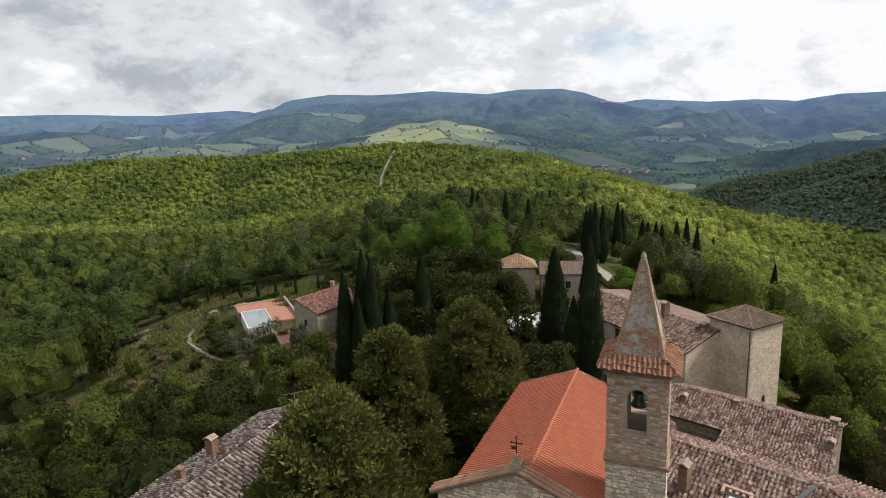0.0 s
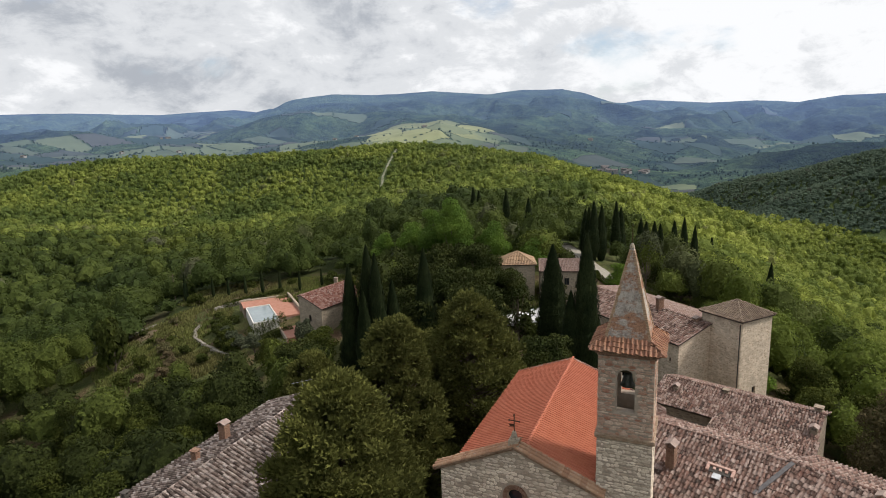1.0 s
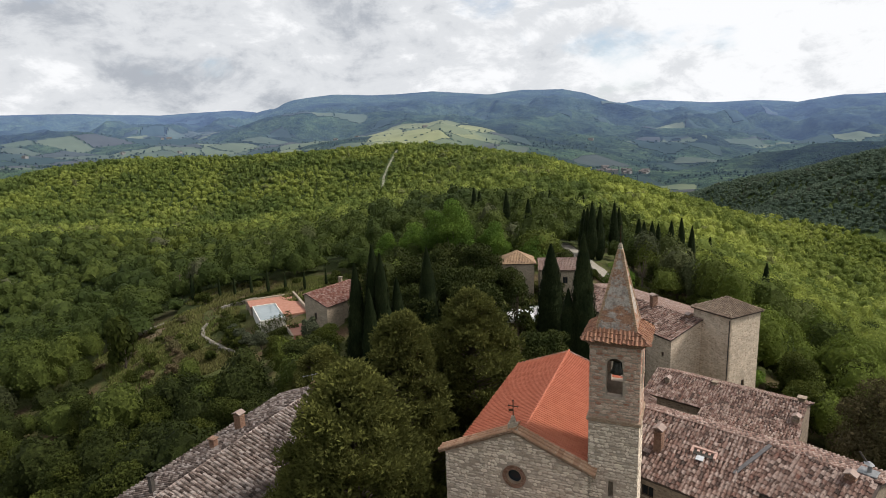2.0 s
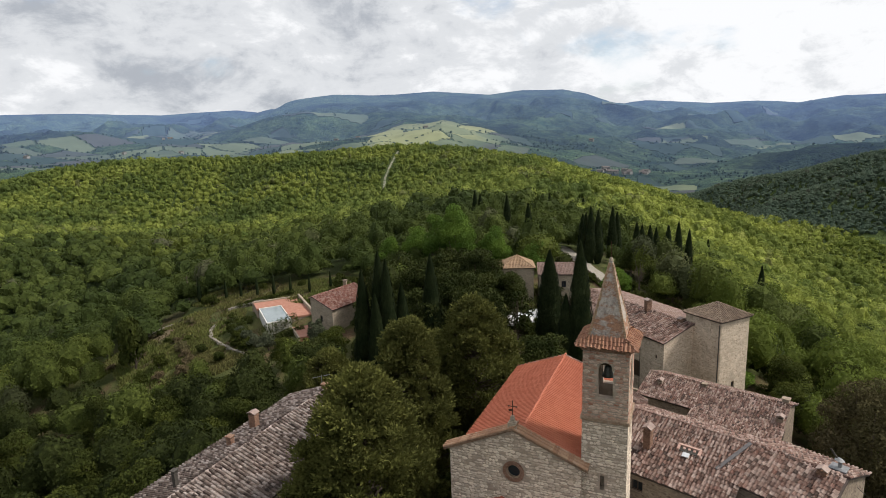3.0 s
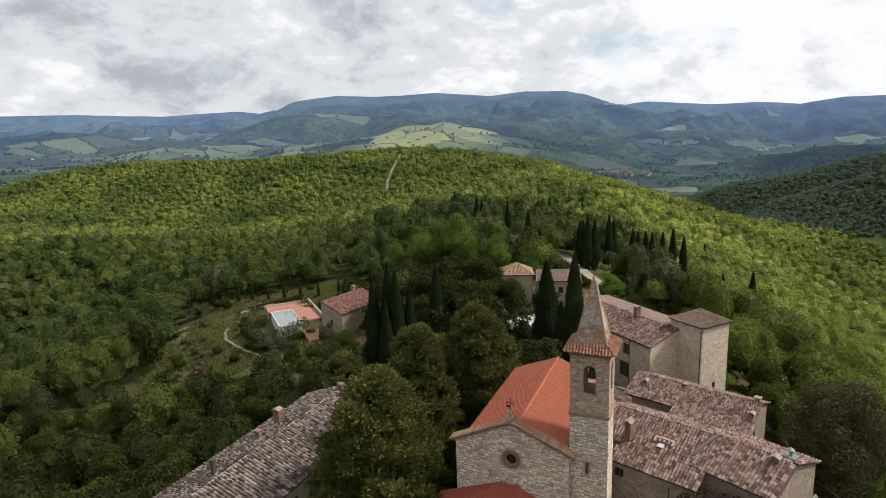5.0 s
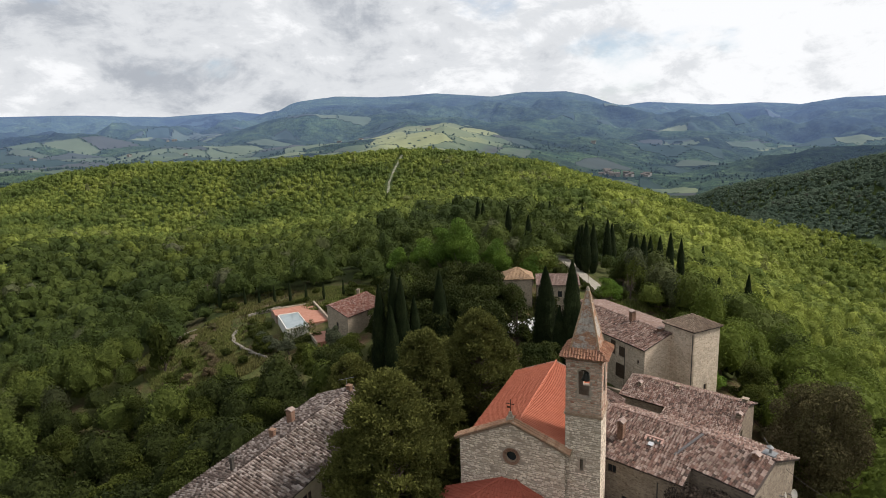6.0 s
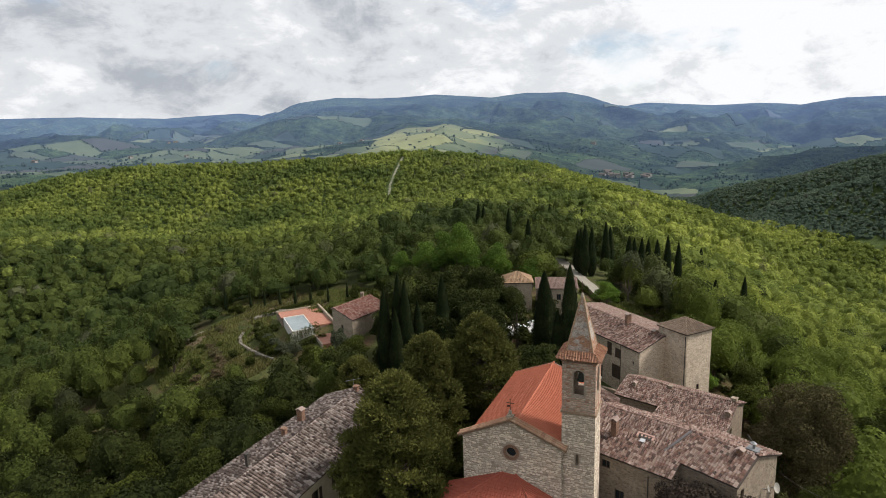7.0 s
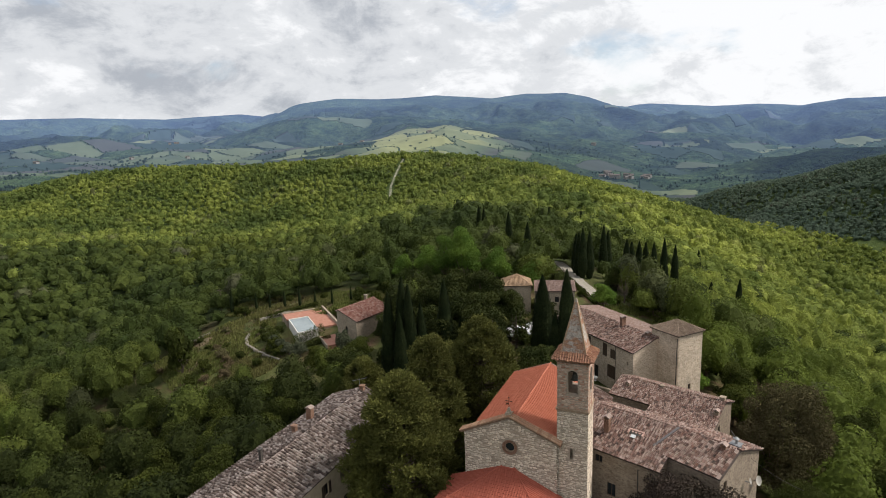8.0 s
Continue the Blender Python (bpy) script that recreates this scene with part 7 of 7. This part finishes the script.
ribbon("lane", "pale gravel lane leading up from the hamlet", [(-8.6, 101.0), (-11.0, 106.0), (-14.5, 113.0), (-18.0, 119.5), (-21.2, 127.2), (-27, 137)], 3.4, M_GRAVEL, 0.10)
ribbon("track", "pale stony firebreak track up the wooded hill", [(-243, 421), (-255, 446), (-267, 469), (-277, 498), (-288, 527), (-300, 560)], 2.4, M_TRACK, 0.4)
ribbon("dirt_track", "bare brown earth track along the clearing", [(-109, 61.5), (-105.5, 66.5), (-102.5, 72), (-101.2, 79), (-99.5, 84.5), (-95.5, 88.5), (-89, 91.5)], 3.2, M_EARTH, 0.07)
ribbon("garden_lane", "grassy lane behind the pool", [(-112, 93.5), (-98, 94.5), (-84, 95), (-72, 97.5), (-60, 102), (-48, 104)], 2.6, M_DRYGRASS, 0.08)


def hedge(name, label, x0, y0, x1, y1, h, w, seed, lift=0.0):
    r = np.random.default_rng(seed)
    n = max(2, int(math.hypot(x1 - x0, y1 - y0) / (w * 0.6)))
    blobs = []
    for k in range(n + 1):
        f = k / n
        x, y = x0 + (x1 - x0) * f, y0 + (y1 - y0) * f
        blobs.append((x + r.normal() * 0.1, y + r.normal() * 0.1, ground_at(x, y) + lift + h * 0.5, w * 0.6, h * 0.55))
    return tagged(leaf_object(name, leaf_cloud(blobs, int(n * 220), 0.16, r), L_OAK), label, "hedge", kind="stuff")


hedge("hedge", "dense green hedge along the pool terrace", -82.5, 78.6, -72.0, 70.6, 1.9, 1.8, 1)
hedge("hedge", "clipped green hedge below the pool's front edge", -70.3, 72.3, -66.3, 76.9, 2.7, 1.5, 6, 0.3)
hedge("hedge", "dense green hedge above the pool", -89.0, 86.0, -79.0, 92.5, 1.2, 1.0, 2)
hedge("hedge", "trimmed green hedge beside the patio", -67.5, 71.5, -63.5, 75.5, 1.2, 1.2, 3)
hedge("hedge", "loose green hedge between pool and cottage", -70.5, 88.5, -62.5, 80.5, 1.2, 1.1, 4)
hedge("hedge", "grassy bank by the lane", -9.5, 99, -19.5, 117, 0.7, 1.0, 5)


def parasol(x, y, turn, r, label):
    """A square white garden canopy on a pole."""
    z = ground_at(x, y)
    ob = thing("garden_canopy", pose(x, y, z, 0, 0, turn), label, "canopy", "white canopies in the garden")
    b = bmesh.new()
    top = b.verts.new((0, 0, 3.4))
    rim = [b.verts.new((r * math.cos(k * math.pi / 4) * (1.18 if k % 2 else 1.0), r * math.sin(k * math.pi / 4) * (1.18 if k % 2 else 1.0), 2.6)) for k in range(8)]
    drop = [b.verts.new((q.co.x * 1.01, q.co.y * 1.01, 2.32)) for q in rim]
    for k in range(8):
        b.faces.new((top, rim[k], rim[(k + 1) % 8]))
        b.faces.new((rim[k], drop[k], drop[(k + 1) % 8], rim[(k + 1) % 8]))
    bmesh.ops.solidify(b, geom=list(b.faces), thickness=0.02)
    part("canopy", b, M_CLOTH, ob)
    b = bmesh.new()
    tube(b, [(0, 0, -0.2), (0, 0, 1.5), (0, 0, 3.35)], [0.05, 0.05, 0.04], 8)
    part("pole", b, M_WOOD, ob)
    part("foot", bevelled(boxed(-0.4, 0.4, -0.4, 0.4, -0.3, 0.08), 0.03), M_RUBBLE_PALE, ob)


parasol(-19.6, 72.6, 10, 3.0, "wide white canopy between the grove trees")
parasol(-16.4, 75.6, 30, 2.2, "white canopy in the shade of trees")
parasol(-23.2, 71.2, 50, 1.2, "small white canopy beside dark trees")
parasol(-14.6, 68.8, 50, 0.9, "small white canopy near the cypresses")


def pole(x, y, h, label):
    b = bmesh.new()
    tube(b, [(0, 0, -0.8), (0, 0, h * 0.5), (0.05, 0, h)], [0.13, 0.11, 0.09], 8)
    box(b, -0.6, 0.6, -0.05, 0.05, h - 0.5, h - 0.4)
    o = part("utility_pole", b, M_BARK)
    o.matrix_world = pose(x, y, ground_at(x, y), 0, 0, 25)
    return tagged(o, label, "pole")


pole(-112.5, 93.0, 7.5, "dark wooden utility pole at the wood's edge")
urn = thing("garden_urn", pose(-3.4, 58.2, -4.6), "pale stone urn on the yard wall", "urn")
b = bmesh.new()
prev = None
for r, z in ((0.16, 0.0), (0.2, 0.06), (0.1, 0.14), (0.3, 0.4), (0.36, 0.62), (0.32, 0.66), (0.0, 0.6)):
    cur = [b.verts.new((r * math.cos(k * math.pi / 8), r * math.sin(k * math.pi / 8), z)) for k in range(16)]
    if prev:
        for i in range(16):
            b.faces.new((prev[i], prev[(i + 1) % 16], cur[(i + 1) % 16], cur[i]))
    prev = cur
part("bowl", b, M_WHITE, urn)


def far_house(x, y, w, d, h, turn, mat):
    """A plain farmhouse far off: walls, tiled roof, windows."""
    ob = thing("farmhouse", pose(x, y, ground_at(x, y), 0, 0, turn), "distant pale farmhouse with tiled roof in the valley", "house", "houses in the valley")
    part("wall", boxed(-w / 2, w / 2, -d / 2, d / 2, -3, h), mat, ob)
    b = bmesh.new()
    prism(b, [(-d / 2 - 0.5, h - 0.15), (0, h + d * 0.24), (d / 2 + 0.5, h - 0.15), (d / 2 + 0.5, h + 0.1), (0, h + d * 0.27), (-d / 2 - 0.5, h + 0.1)], "x", -w / 2 - 0.5, w / 2 + 0.5)
    part("roof", b, M_FARROOF, ob)
    for k in range(int(w / 4)):
        xx = -w / 2 + 2 + k * 4
        part("window", boxed(xx - 0.5, xx + 0.5, -d / 2 - 0.05, -d / 2 + 0.1, h - 2.6, h - 1.0), M_WOOD, ob)


_r = random.Random(77)
for _k in range(16):
    far_house(-150 + _r.uniform(-62, 62), 1492 + _r.uniform(-26, 26), _r.uniform(9, 17), _r.uniform(7, 10), _r.uniform(4, 8), _r.uniform(-40, 40), M_FARWALL)
for _x, _y in ((-1757, 1493), (-1740, 1508), (-1427, 1269), (-1688, 979), (-1135, 1813), (-841, 1779), (99, 2189), (-1325, 1952), (-322, 2013), (-1560, 1180)):
    far_house(_x, _y, 16, 9, 6, _r.uniform(-40, 40), M_FARWALL)

# roof aerial on the farmhouse and the service cable of the stone house
aerial = thing("aerial", pose(-31.2, 38.2, -1.4, 0, 0, 35), "thin metal aerial at the end of the tiled roof", "aerial")
b = bmesh.new()
tube(b, [(0, 0, -0.3), (0, 0, 0.8), (0, 0, 1.5)], [0.025, 0.025, 0.02], 6)
part("mast", b, M_ZINC, aerial)
b = bmesh.new()
tube(b, [(-1.0, 0, 1.2), (0, 0, 1.3), (1.0, 0, 1.4)], [0.02, 0.02, 0.02], 6)
part("boom", b, M_ZINC, aerial)
for k in range(5):
    part("element", boxed(-0.85 + k * 0.4, -0.835 + k * 0.4, -0.22 + k * 0.02, 0.22 - k * 0.02, 1.205 + k * 0.04, 1.22 + k * 0.04), M_ZINC, aerial)
b = bmesh.new()
tube(b, [(14.35 + 5.2 * f, 32.3 + 3.6 * f, 1.6 - 4.6 * f - 1.3 * f * (1 - f)) for f in (0, 0.15, 0.3, 0.45, 0.6, 0.75, 0.9, 1.0)], [0.022] * 8, 5)
tagged(part("cable", b, M_DARKSTONE), "thin dark service cable strung from the stone house", "cable")

# wooden fence along the lane
fence = thing("fence", Matrix(), "weathered wooden post and rail fence along the lane", "fence")
FENCE = [(-10.9, 100.2), (-13.2, 105.2), (-16.7, 112.1), (-20.2, 118.6), (-23.4, 126.4)]
stand = []
for (xa, ya), (xb, yb) in zip(FENCE, FENCE[1:]):
    n = max(1, round(math.hypot(xb - xa, yb - ya) / 1.9))
    stand += [(xa + (xb - xa) * k / n, ya + (yb - ya) * k / n) for k in range(n)]
for x, y in stand:
    b = bmesh.new()
    g = ground_at(x, y)
    tube(b, [(x, y, g - 0.3), (x, y, g + 0.6), (x, y, g + 1.25)], [0.07, 0.065, 0.06], 6)
    part("post", b, M_BARK, fence)
for (xa, ya), (xb, yb) in zip(stand, stand[1:]):
    for h in (0.55, 1.05):
        b = bmesh.new()
        tube(b, [(xa, ya, ground_at(xa, ya) + h), ((xa + xb) / 2, (ya + yb) / 2, ground_at((xa + xb) / 2, (ya + yb) / 2) + h + 0.02), (xb, yb, ground_at(xb, yb) + h)], [0.04, 0.045, 0.04], 5)
        part("rail", b, M_BARK, fence)


# ---- forest ----
def strew(name, label, cat, spots, templates, mat):
    """Many trees as one mesh, each with a tint of its own. spots: rows x, y, z, size, turn."""
    out, tint = [], []
    r = np.random.default_rng(len(spots))
    stand = smooth(fbm(spots[:, 0] / 38, spots[:, 1] / 38, 3, 91), 0.3, 0.7) * 0.9 + 0.1 * r.random(len(spots))
    for i, (x, y, z, k, a) in enumerate(spots):
        t = templates[i % len(templates)] * k
        c, s = math.cos(a), math.sin(a)
        out.append(np.stack([t[..., 0] * c - t[..., 1] * s + x, t[..., 0] * s + t[..., 1] * c + y, t[..., 2] + z], -1))
        tint.append(np.full(len(t) * 3, 0.45 * r.random() + 0.55 * stand[i]))
    ob = leaf_object(name, out, mat)
    at = ob.data.attributes.new("tint", "FLOAT", "POINT")
    at.data.foreach_set("value", np.concatenate(tint).astype(np.float32))
    return tagged(ob, label, cat, kind="stuff")


def crown_set(sprays, size, lobes, k=8, rad=3.0, tall=7.6, fine=2):
    """k different crowns: a lobed dome of foliage with leaf sprays lying on it. Rounded, slender and low ones."""
    out = []
    for i in range(k):
        r = np.random.default_rng(100 + i + sprays)
        shape = ((1.0, 1.0), (0.84, 1.22), (1.12, 0.80), (0.95, 1.05))[i % 4]
        w, h = rad * shape[0] * (0.9 + 0.2 * r.random()), tall * shape[1] * (0.9 + 0.2 * r.random())
        body = lobed_crown(r, w, h, lobes, fine)[0]
        e1, e2 = body[:, 1] - body[:, 0], body[:, 2] - body[:, 0]
        n = np.cross(e1, e2)
        area = np.linalg.norm(n, axis=1)
        n = n / (area[:, None] + 1e-9)
        pick = r.choice(len(body), sprays, p=area / area.sum())
        u, v = r.random((sprays, 1)), r.random((sprays, 1))
        over = u + v > 1
        u, v = np.where(over, 1 - u, u), np.where(over, 1 - v, v)
        c = body[pick, 0] + e1[pick] * u + e2[pick] * v + n[pick] * size * (r.random((sprays, 1)) * 2.6 - 0.7)
        m = n[pick] + r.normal(size=(sprays, 3)) * 0.5
        m /= np.linalg.norm(m, axis=1)[:, None]
        t = np.cross(m, r.normal(size=(sprays, 3)))
        t /= np.linalg.norm(t, axis=1)[:, None] + 1e-9
        q = np.cross(m, t)
        g = size * (0.5 + 0.9 * r.random((sprays, 1)))
        t, q = t * g, q * g * 0.75
        mid = np.array([0, 0, body[..., 2].min()])
        out.append(np.concatenate([(body - mid) * 0.91 + mid, np.stack([c + t, c - t * 0.6 + q, c - t * 0.6 - q * 0.8], 1)]))
    return out


def keep_out(x, y):
    """Places with no forest: the hamlet, the pool terrace, the clearing, the lanes."""
    for cx, cy, rx, ry, turn in CLEARINGS:
        c, s = math.cos(turn), math.sin(turn)
        dx, dy = x - cx, y - cy
        p, q = (dx * c + dy * s) / rx, (-dx * s + dy * c) / ry
        if p * p + q * q < 1:
            return True
    return False


CLEARINGS = [(-14, 42, 30, 42, 0.0), (-10, 62, 24, 30, 0.0), (-72, 82, 23, 17, -0.5), (-95, 77, 12, 9, 0.5), (-86.5, 64.8, 12, 8.3, 0.15), (-98, 68, 11, 7, 0.3), (-99, 79, 7, 11, 0.0), (-22, 88, 26, 17, 0.2), (-6, 0, 36, 34, 0.0), (-84, 93.5, 32, 5.5, 0.1), (-12, 110, 6, 28, 0.45), (-48, 97, 20, 6, 0.2), (-4, 68, 14, 12, 0.0), (-54, 69, 13, 10, 0.0), (-67, 65, 14, 7, -0.4)]


TRACK = [(-243, 421), (-255, 446), (-267, 469), (-277, 498), (-288, 527), (-300, 560)]


def beside_track(x, y):
    for (xa, ya), (xb, yb) in zip(TRACK, TRACK[1:]):
        f = min(max(((x - xa) * (xb - xa) + (y - ya) * (yb - ya)) / ((xb - xa) ** 2 + (yb - ya) ** 2), 0), 1)
        if math.hypot(x - xa - f * (xb - xa), y - ya - f * (yb - ya)) < 4.0:
            return True
    return False


STANDING = [to_uv(x, y) for x, y, _, _ in HILL_CYPRESSES]


def forest_spots(v0, v1, step, low, high):
    spots = []
    for v in np.arange(v0, v1, step):
        for u in np.arange(-0.82 * v - 28, 0.82 * v + 28, step):
            uu, vv = u + (rng.random() - 0.5) * step * 1.3, v + (rng.random() - 0.5) * step * 1.3
            x, y = to_xy(uu, vv)
            k = low + (high - low) * rng.random() ** 1.3
            turn = rng.random() * 6.28
            if vv > 735 - 300 * min(max(uu / vv, 0.0), 0.8) + 15 * math.sin(uu / 40) and uu > 0.08 * vv:
                continue
            if any(abs(uu - cu) < 4.5 and -15 < vv - cv < 4 for cu, cv in STANDING):
                k *= 0.5
            if ((x + 84) / 16) ** 2 + ((y - 57) / 6) ** 2 < 1:
                k *= 0.65
            if keep_out(x, y) or vv > 400 and beside_track(x, y):
                continue
            spots.append((x, y, 0.0, k, turn))
    s = np.array(spots)
    s[:, 2] = height(s[:, 0], s[:, 1]) + 0.5 * s[:, 3] - 1.7 * smooth(np.hypot(s[:, 0], s[:, 1]), 180, 420)
    return s


def split(spots, rule, fuzz):
    """Two lots of trees, parted along a ragged line. rule(u, v) is positive on the first side."""
    u, v = to_uv(spots[:, 0], spots[:, 1])
    first = rule(u, v) + rng.normal(size=len(u)) * fuzz > 0
    return spots[first], spots[~first]


# sun and cloud shade over the woods are painted by choice of leaf colour
FAR_CROWNS = crown_set(30, 0.72, 8, 12, 3.0, 6.6, 1)
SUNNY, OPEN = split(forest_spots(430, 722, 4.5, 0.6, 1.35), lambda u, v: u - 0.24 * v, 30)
strew("forest_far", "far spring-green broadleaf forest over the hilltop", "forest", OPEN, FAR_CROWNS, L_SUNLIT)
strew("forest_far", "yellow-green forest on the far flank of the hill, coloured as sunlit", "forest", SUNNY, FAR_CROWNS, L_SUNFLANK)
MID_CROWNS = crown_set(90, 0.46, 14, 12, 3.2, 6.4)
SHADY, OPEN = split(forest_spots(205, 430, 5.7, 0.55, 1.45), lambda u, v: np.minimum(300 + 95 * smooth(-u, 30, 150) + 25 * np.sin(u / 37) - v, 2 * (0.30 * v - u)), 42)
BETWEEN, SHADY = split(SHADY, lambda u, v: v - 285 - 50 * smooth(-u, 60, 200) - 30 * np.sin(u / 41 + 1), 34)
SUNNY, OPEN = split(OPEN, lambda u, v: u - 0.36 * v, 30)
strew("forest_middle", "spring-green broadleaf forest on the hillside", "forest", OPEN, MID_CROWNS, L_SUNLIT)
strew("forest_middle", "yellow-green forest on the outer flank of the hill, coloured as sunlit", "forest", SUNNY, MID_CROWNS, L_SUNFLANK)
strew("forest_middle", "deeper green forest on the lower hillside, coloured as shaded", "forest", SHADY, MID_CROWNS, L_DARKSHADE)
strew("forest_middle", "mid-green forest half-way up the hillside, coloured as half shaded", "forest", BETWEEN, MID_CROWNS, L_HALFSHADE)
NEAR_CROWNS = crown_set(460, 0.30, 16, 12, 3.1, 6.4)
SIDE, INNER = split(forest_spots(110, 205, 4.9, 0.5, 1.25), lambda u, v: u - 0.33 * v - 5, 0.1)
FLANK, SIDE = split(SIDE, lambda u, v: u - 0.46 * v, 14)
DARK, SIDE = split(SIDE, lambda u, v: -0.5 + 0.6 * np.sin(u / 9) * np.sin(v / 11), 0.8)
BUSHY, FLANK = split(FLANK, lambda u, v: -1.5 + 0.6 * np.sin(u / 9) * np.sin(v / 11), 0.8)
strew("forest_slope", "dark green oaks scattered over the yellow-green slope", "forest", np.concatenate([DARK, BUSHY]), NEAR_CROWNS, L_DARKSHADE)
strew("forest_slope", "green wood on the slope beyond the hamlet", "forest", SIDE, NEAR_CROWNS, L_HALFSHADE)
strew("forest_slope", "yellow-green wood on the outer slope, coloured as sunlit", "forest", FLANK, NEAR_CROWNS, L_SUNFLANK)
strew("forest_hollow", "darker green wood beyond the terrace, coloured as shaded", "forest", INNER, NEAR_CROWNS, L_DARKSHADE)
EDGE_CROWNS = crown_set(1000, 0.23, 18, 12)
SIDE, INNER = split(forest_spots(30, 110, 4.6, 0.6, 1.3), lambda u, v: u - 0.33 * v - 5, 0.1)
FLANK, SIDE = split(SIDE, lambda u, v: u - 0.60 * v, 8)
DEEP, INNER = split(INNER, lambda u, v: 84 - v + 0.08 * u, 12)
DARK, SIDE = split(SIDE, lambda u, v: -0.4 + 0.6 * np.sin(u / 7) * np.sin(v / 8), 0.8)
FRESH, INNER = split(INNER, lambda u, v: -1.3 + 0.6 * np.sin(u / 7) * np.sin(v / 8), 0.8)
BRIGHT, DEEP = split(DEEP, lambda u, v: -1.7 + 0.6 * np.sin(u / 7 + 2) * np.sin(v / 8), 0.8)
strew("forest_edge", "dark oaks among the scrub below the stone houses", "forest", DARK, EDGE_CROWNS, L_DARKSHADE)
strew("forest_edge", "bright young trees scattered through the darker wood", "forest", np.concatenate([FRESH, BRIGHT]), EDGE_CROWNS, L_BUSH)
strew("forest_edge", "fresh green scrub oaks below the stone houses", "forest", SIDE, EDGE_CROWNS, L_HALFSHADE)
strew("forest_edge", "spring-green young oaks on the outer slope", "forest", FLANK, EDGE_CROWNS, L_BUSH)
strew("forest_edge", "green oak scrub below the clearing", "forest", INNER, EDGE_CROWNS, L_HALFSHADE)
strew("forest_edge", "dark holm oak wood in the hollow below the farmhouse, coloured as shaded", "forest", DEEP, EDGE_CROWNS, L_HOLMSHADE)


# woods of the spurs across the valley, and hedges and copses among the fields
def far_spots(count, r0, r1, a0, a1, keep, low, high, seed):
    r = np.random.default_rng(seed)
    d, a = np.sqrt(r0 ** 2 + (r1 ** 2 - r0 ** 2) * r.random(count)), a0 + (a1 - a0) * r.random(count)
    v = d / np.sqrt(1 + a * a)
    x, y = to_xy(a * v, v)
    ok = keep(x, y, r)
    x, y = x[ok], y[ok]
    k = low + (high - low) * r.random(len(x))
    return np.stack([x, y, height(x, y) - 1.3 * k, k, r.random(len(x)) * 6.28], -1)


def in_copse(x, y, r):
    field, crop, rim, share = land_use(x, y)
    clump = value_noise(x / 60, y / 60, 71) > 0.55
    chance = np.where(rim < 7, 0.55 * np.clip(share * 1.3 - 0.15, 0, 1) * (1 - 0.8 * (crop > 0.7)), np.where(field, 0.004, np.where(clump & (np.hypot(x, y) < 2000), 0.7, 0.03)))
    return r.random(len(x)) < chance


def on_spur(x, y, r):
    u, v = to_uv(x, y)
    return v > 700 - 300 * np.clip(u / v, 0.0, 0.8)


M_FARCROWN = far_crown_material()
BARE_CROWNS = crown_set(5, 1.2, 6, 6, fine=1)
strew("forest_spur", "dark woods on the spurs across the valley, haze in their colour", "forest", far_spots(19000, 640, 1190, 0.24, 0.86, on_spur, 0.75, 1.25, 81), crown_set(9, 0.8, 7, 8, 2.7, 6.4, 1), L_SPURHAZE)
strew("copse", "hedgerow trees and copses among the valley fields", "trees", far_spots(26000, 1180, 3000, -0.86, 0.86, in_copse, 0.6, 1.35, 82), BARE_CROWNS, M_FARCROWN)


def tufts(name, label, mat, count, seed, areas):
    """Rough grass and herbs standing on the ground within ellipses x, y, rx, ry."""
    r = np.random.default_rng(seed)
    out = []
    for x, y, rx, ry in areas:
        n = int(count * rx * ry)
        a, d = r.random(n) * 6.283, np.sqrt(r.random(n))
        px, py = x + rx * d * np.cos(a), y + ry * d * np.sin(a)
        keep = value_noise(px / 2.2, py / 2.2, seed) > 0.35
        px, py = px[keep], py[keep]
        c = np.stack([px, py, height(px, py)], -1)
        t = r.random(len(px)) * 6.283
        w = (0.10 + 0.16 * r.random(len(px)))[:, None]
        side = np.stack([np.cos(t), np.sin(t), 0 * t], -1) * w
        tip = np.stack([r.normal(size=len(px)) * 0.2, r.normal(size=len(px)) * 0.2, 0.25 + 0.55 * r.random(len(px))], -1)
        out.append(np.stack([c - side, c + side, c + tip], 1))
    return tagged(leaf_object(name, out, mat), label, "grass", kind="stuff")


MEADOW = [(-94, 78, 11, 10), (-88, 66, 12, 8), (-96, 66, 7, 5), (-80, 92, 30, 5), (-56, 97, 14, 6), (-90, 97, 24, 5), (-48, 99, 20, 7), (-74, 98, 20, 5), (-80, 66.5, 9, 5), (-106, 68, 4, 6)]
tufts("grass", "rough green grass of the clearing", L_MEADOW, 95, 501, MEADOW)
tufts("dry_grass", "dry brownish grass and herbs of the clearing", L_SCRUB, 9, 502, MEADOW)
tufts("grass", "rough grass beside the lane", L_MEADOW, 40, 503, [(-3, 104, 9, 8), (-20, 88, 14, 8)])


# ---- single tiles and stones ----
for _name, _template, _mat, _parent, _mats in PIECES:
    if not _mats:
        continue
    _me = mesh_from(_name, _template[0], _template[1], _mat)
    for _m in _mats:
        _o = new(_name, _me)
        _o.parent = _parent
        _o.matrix_local = _m
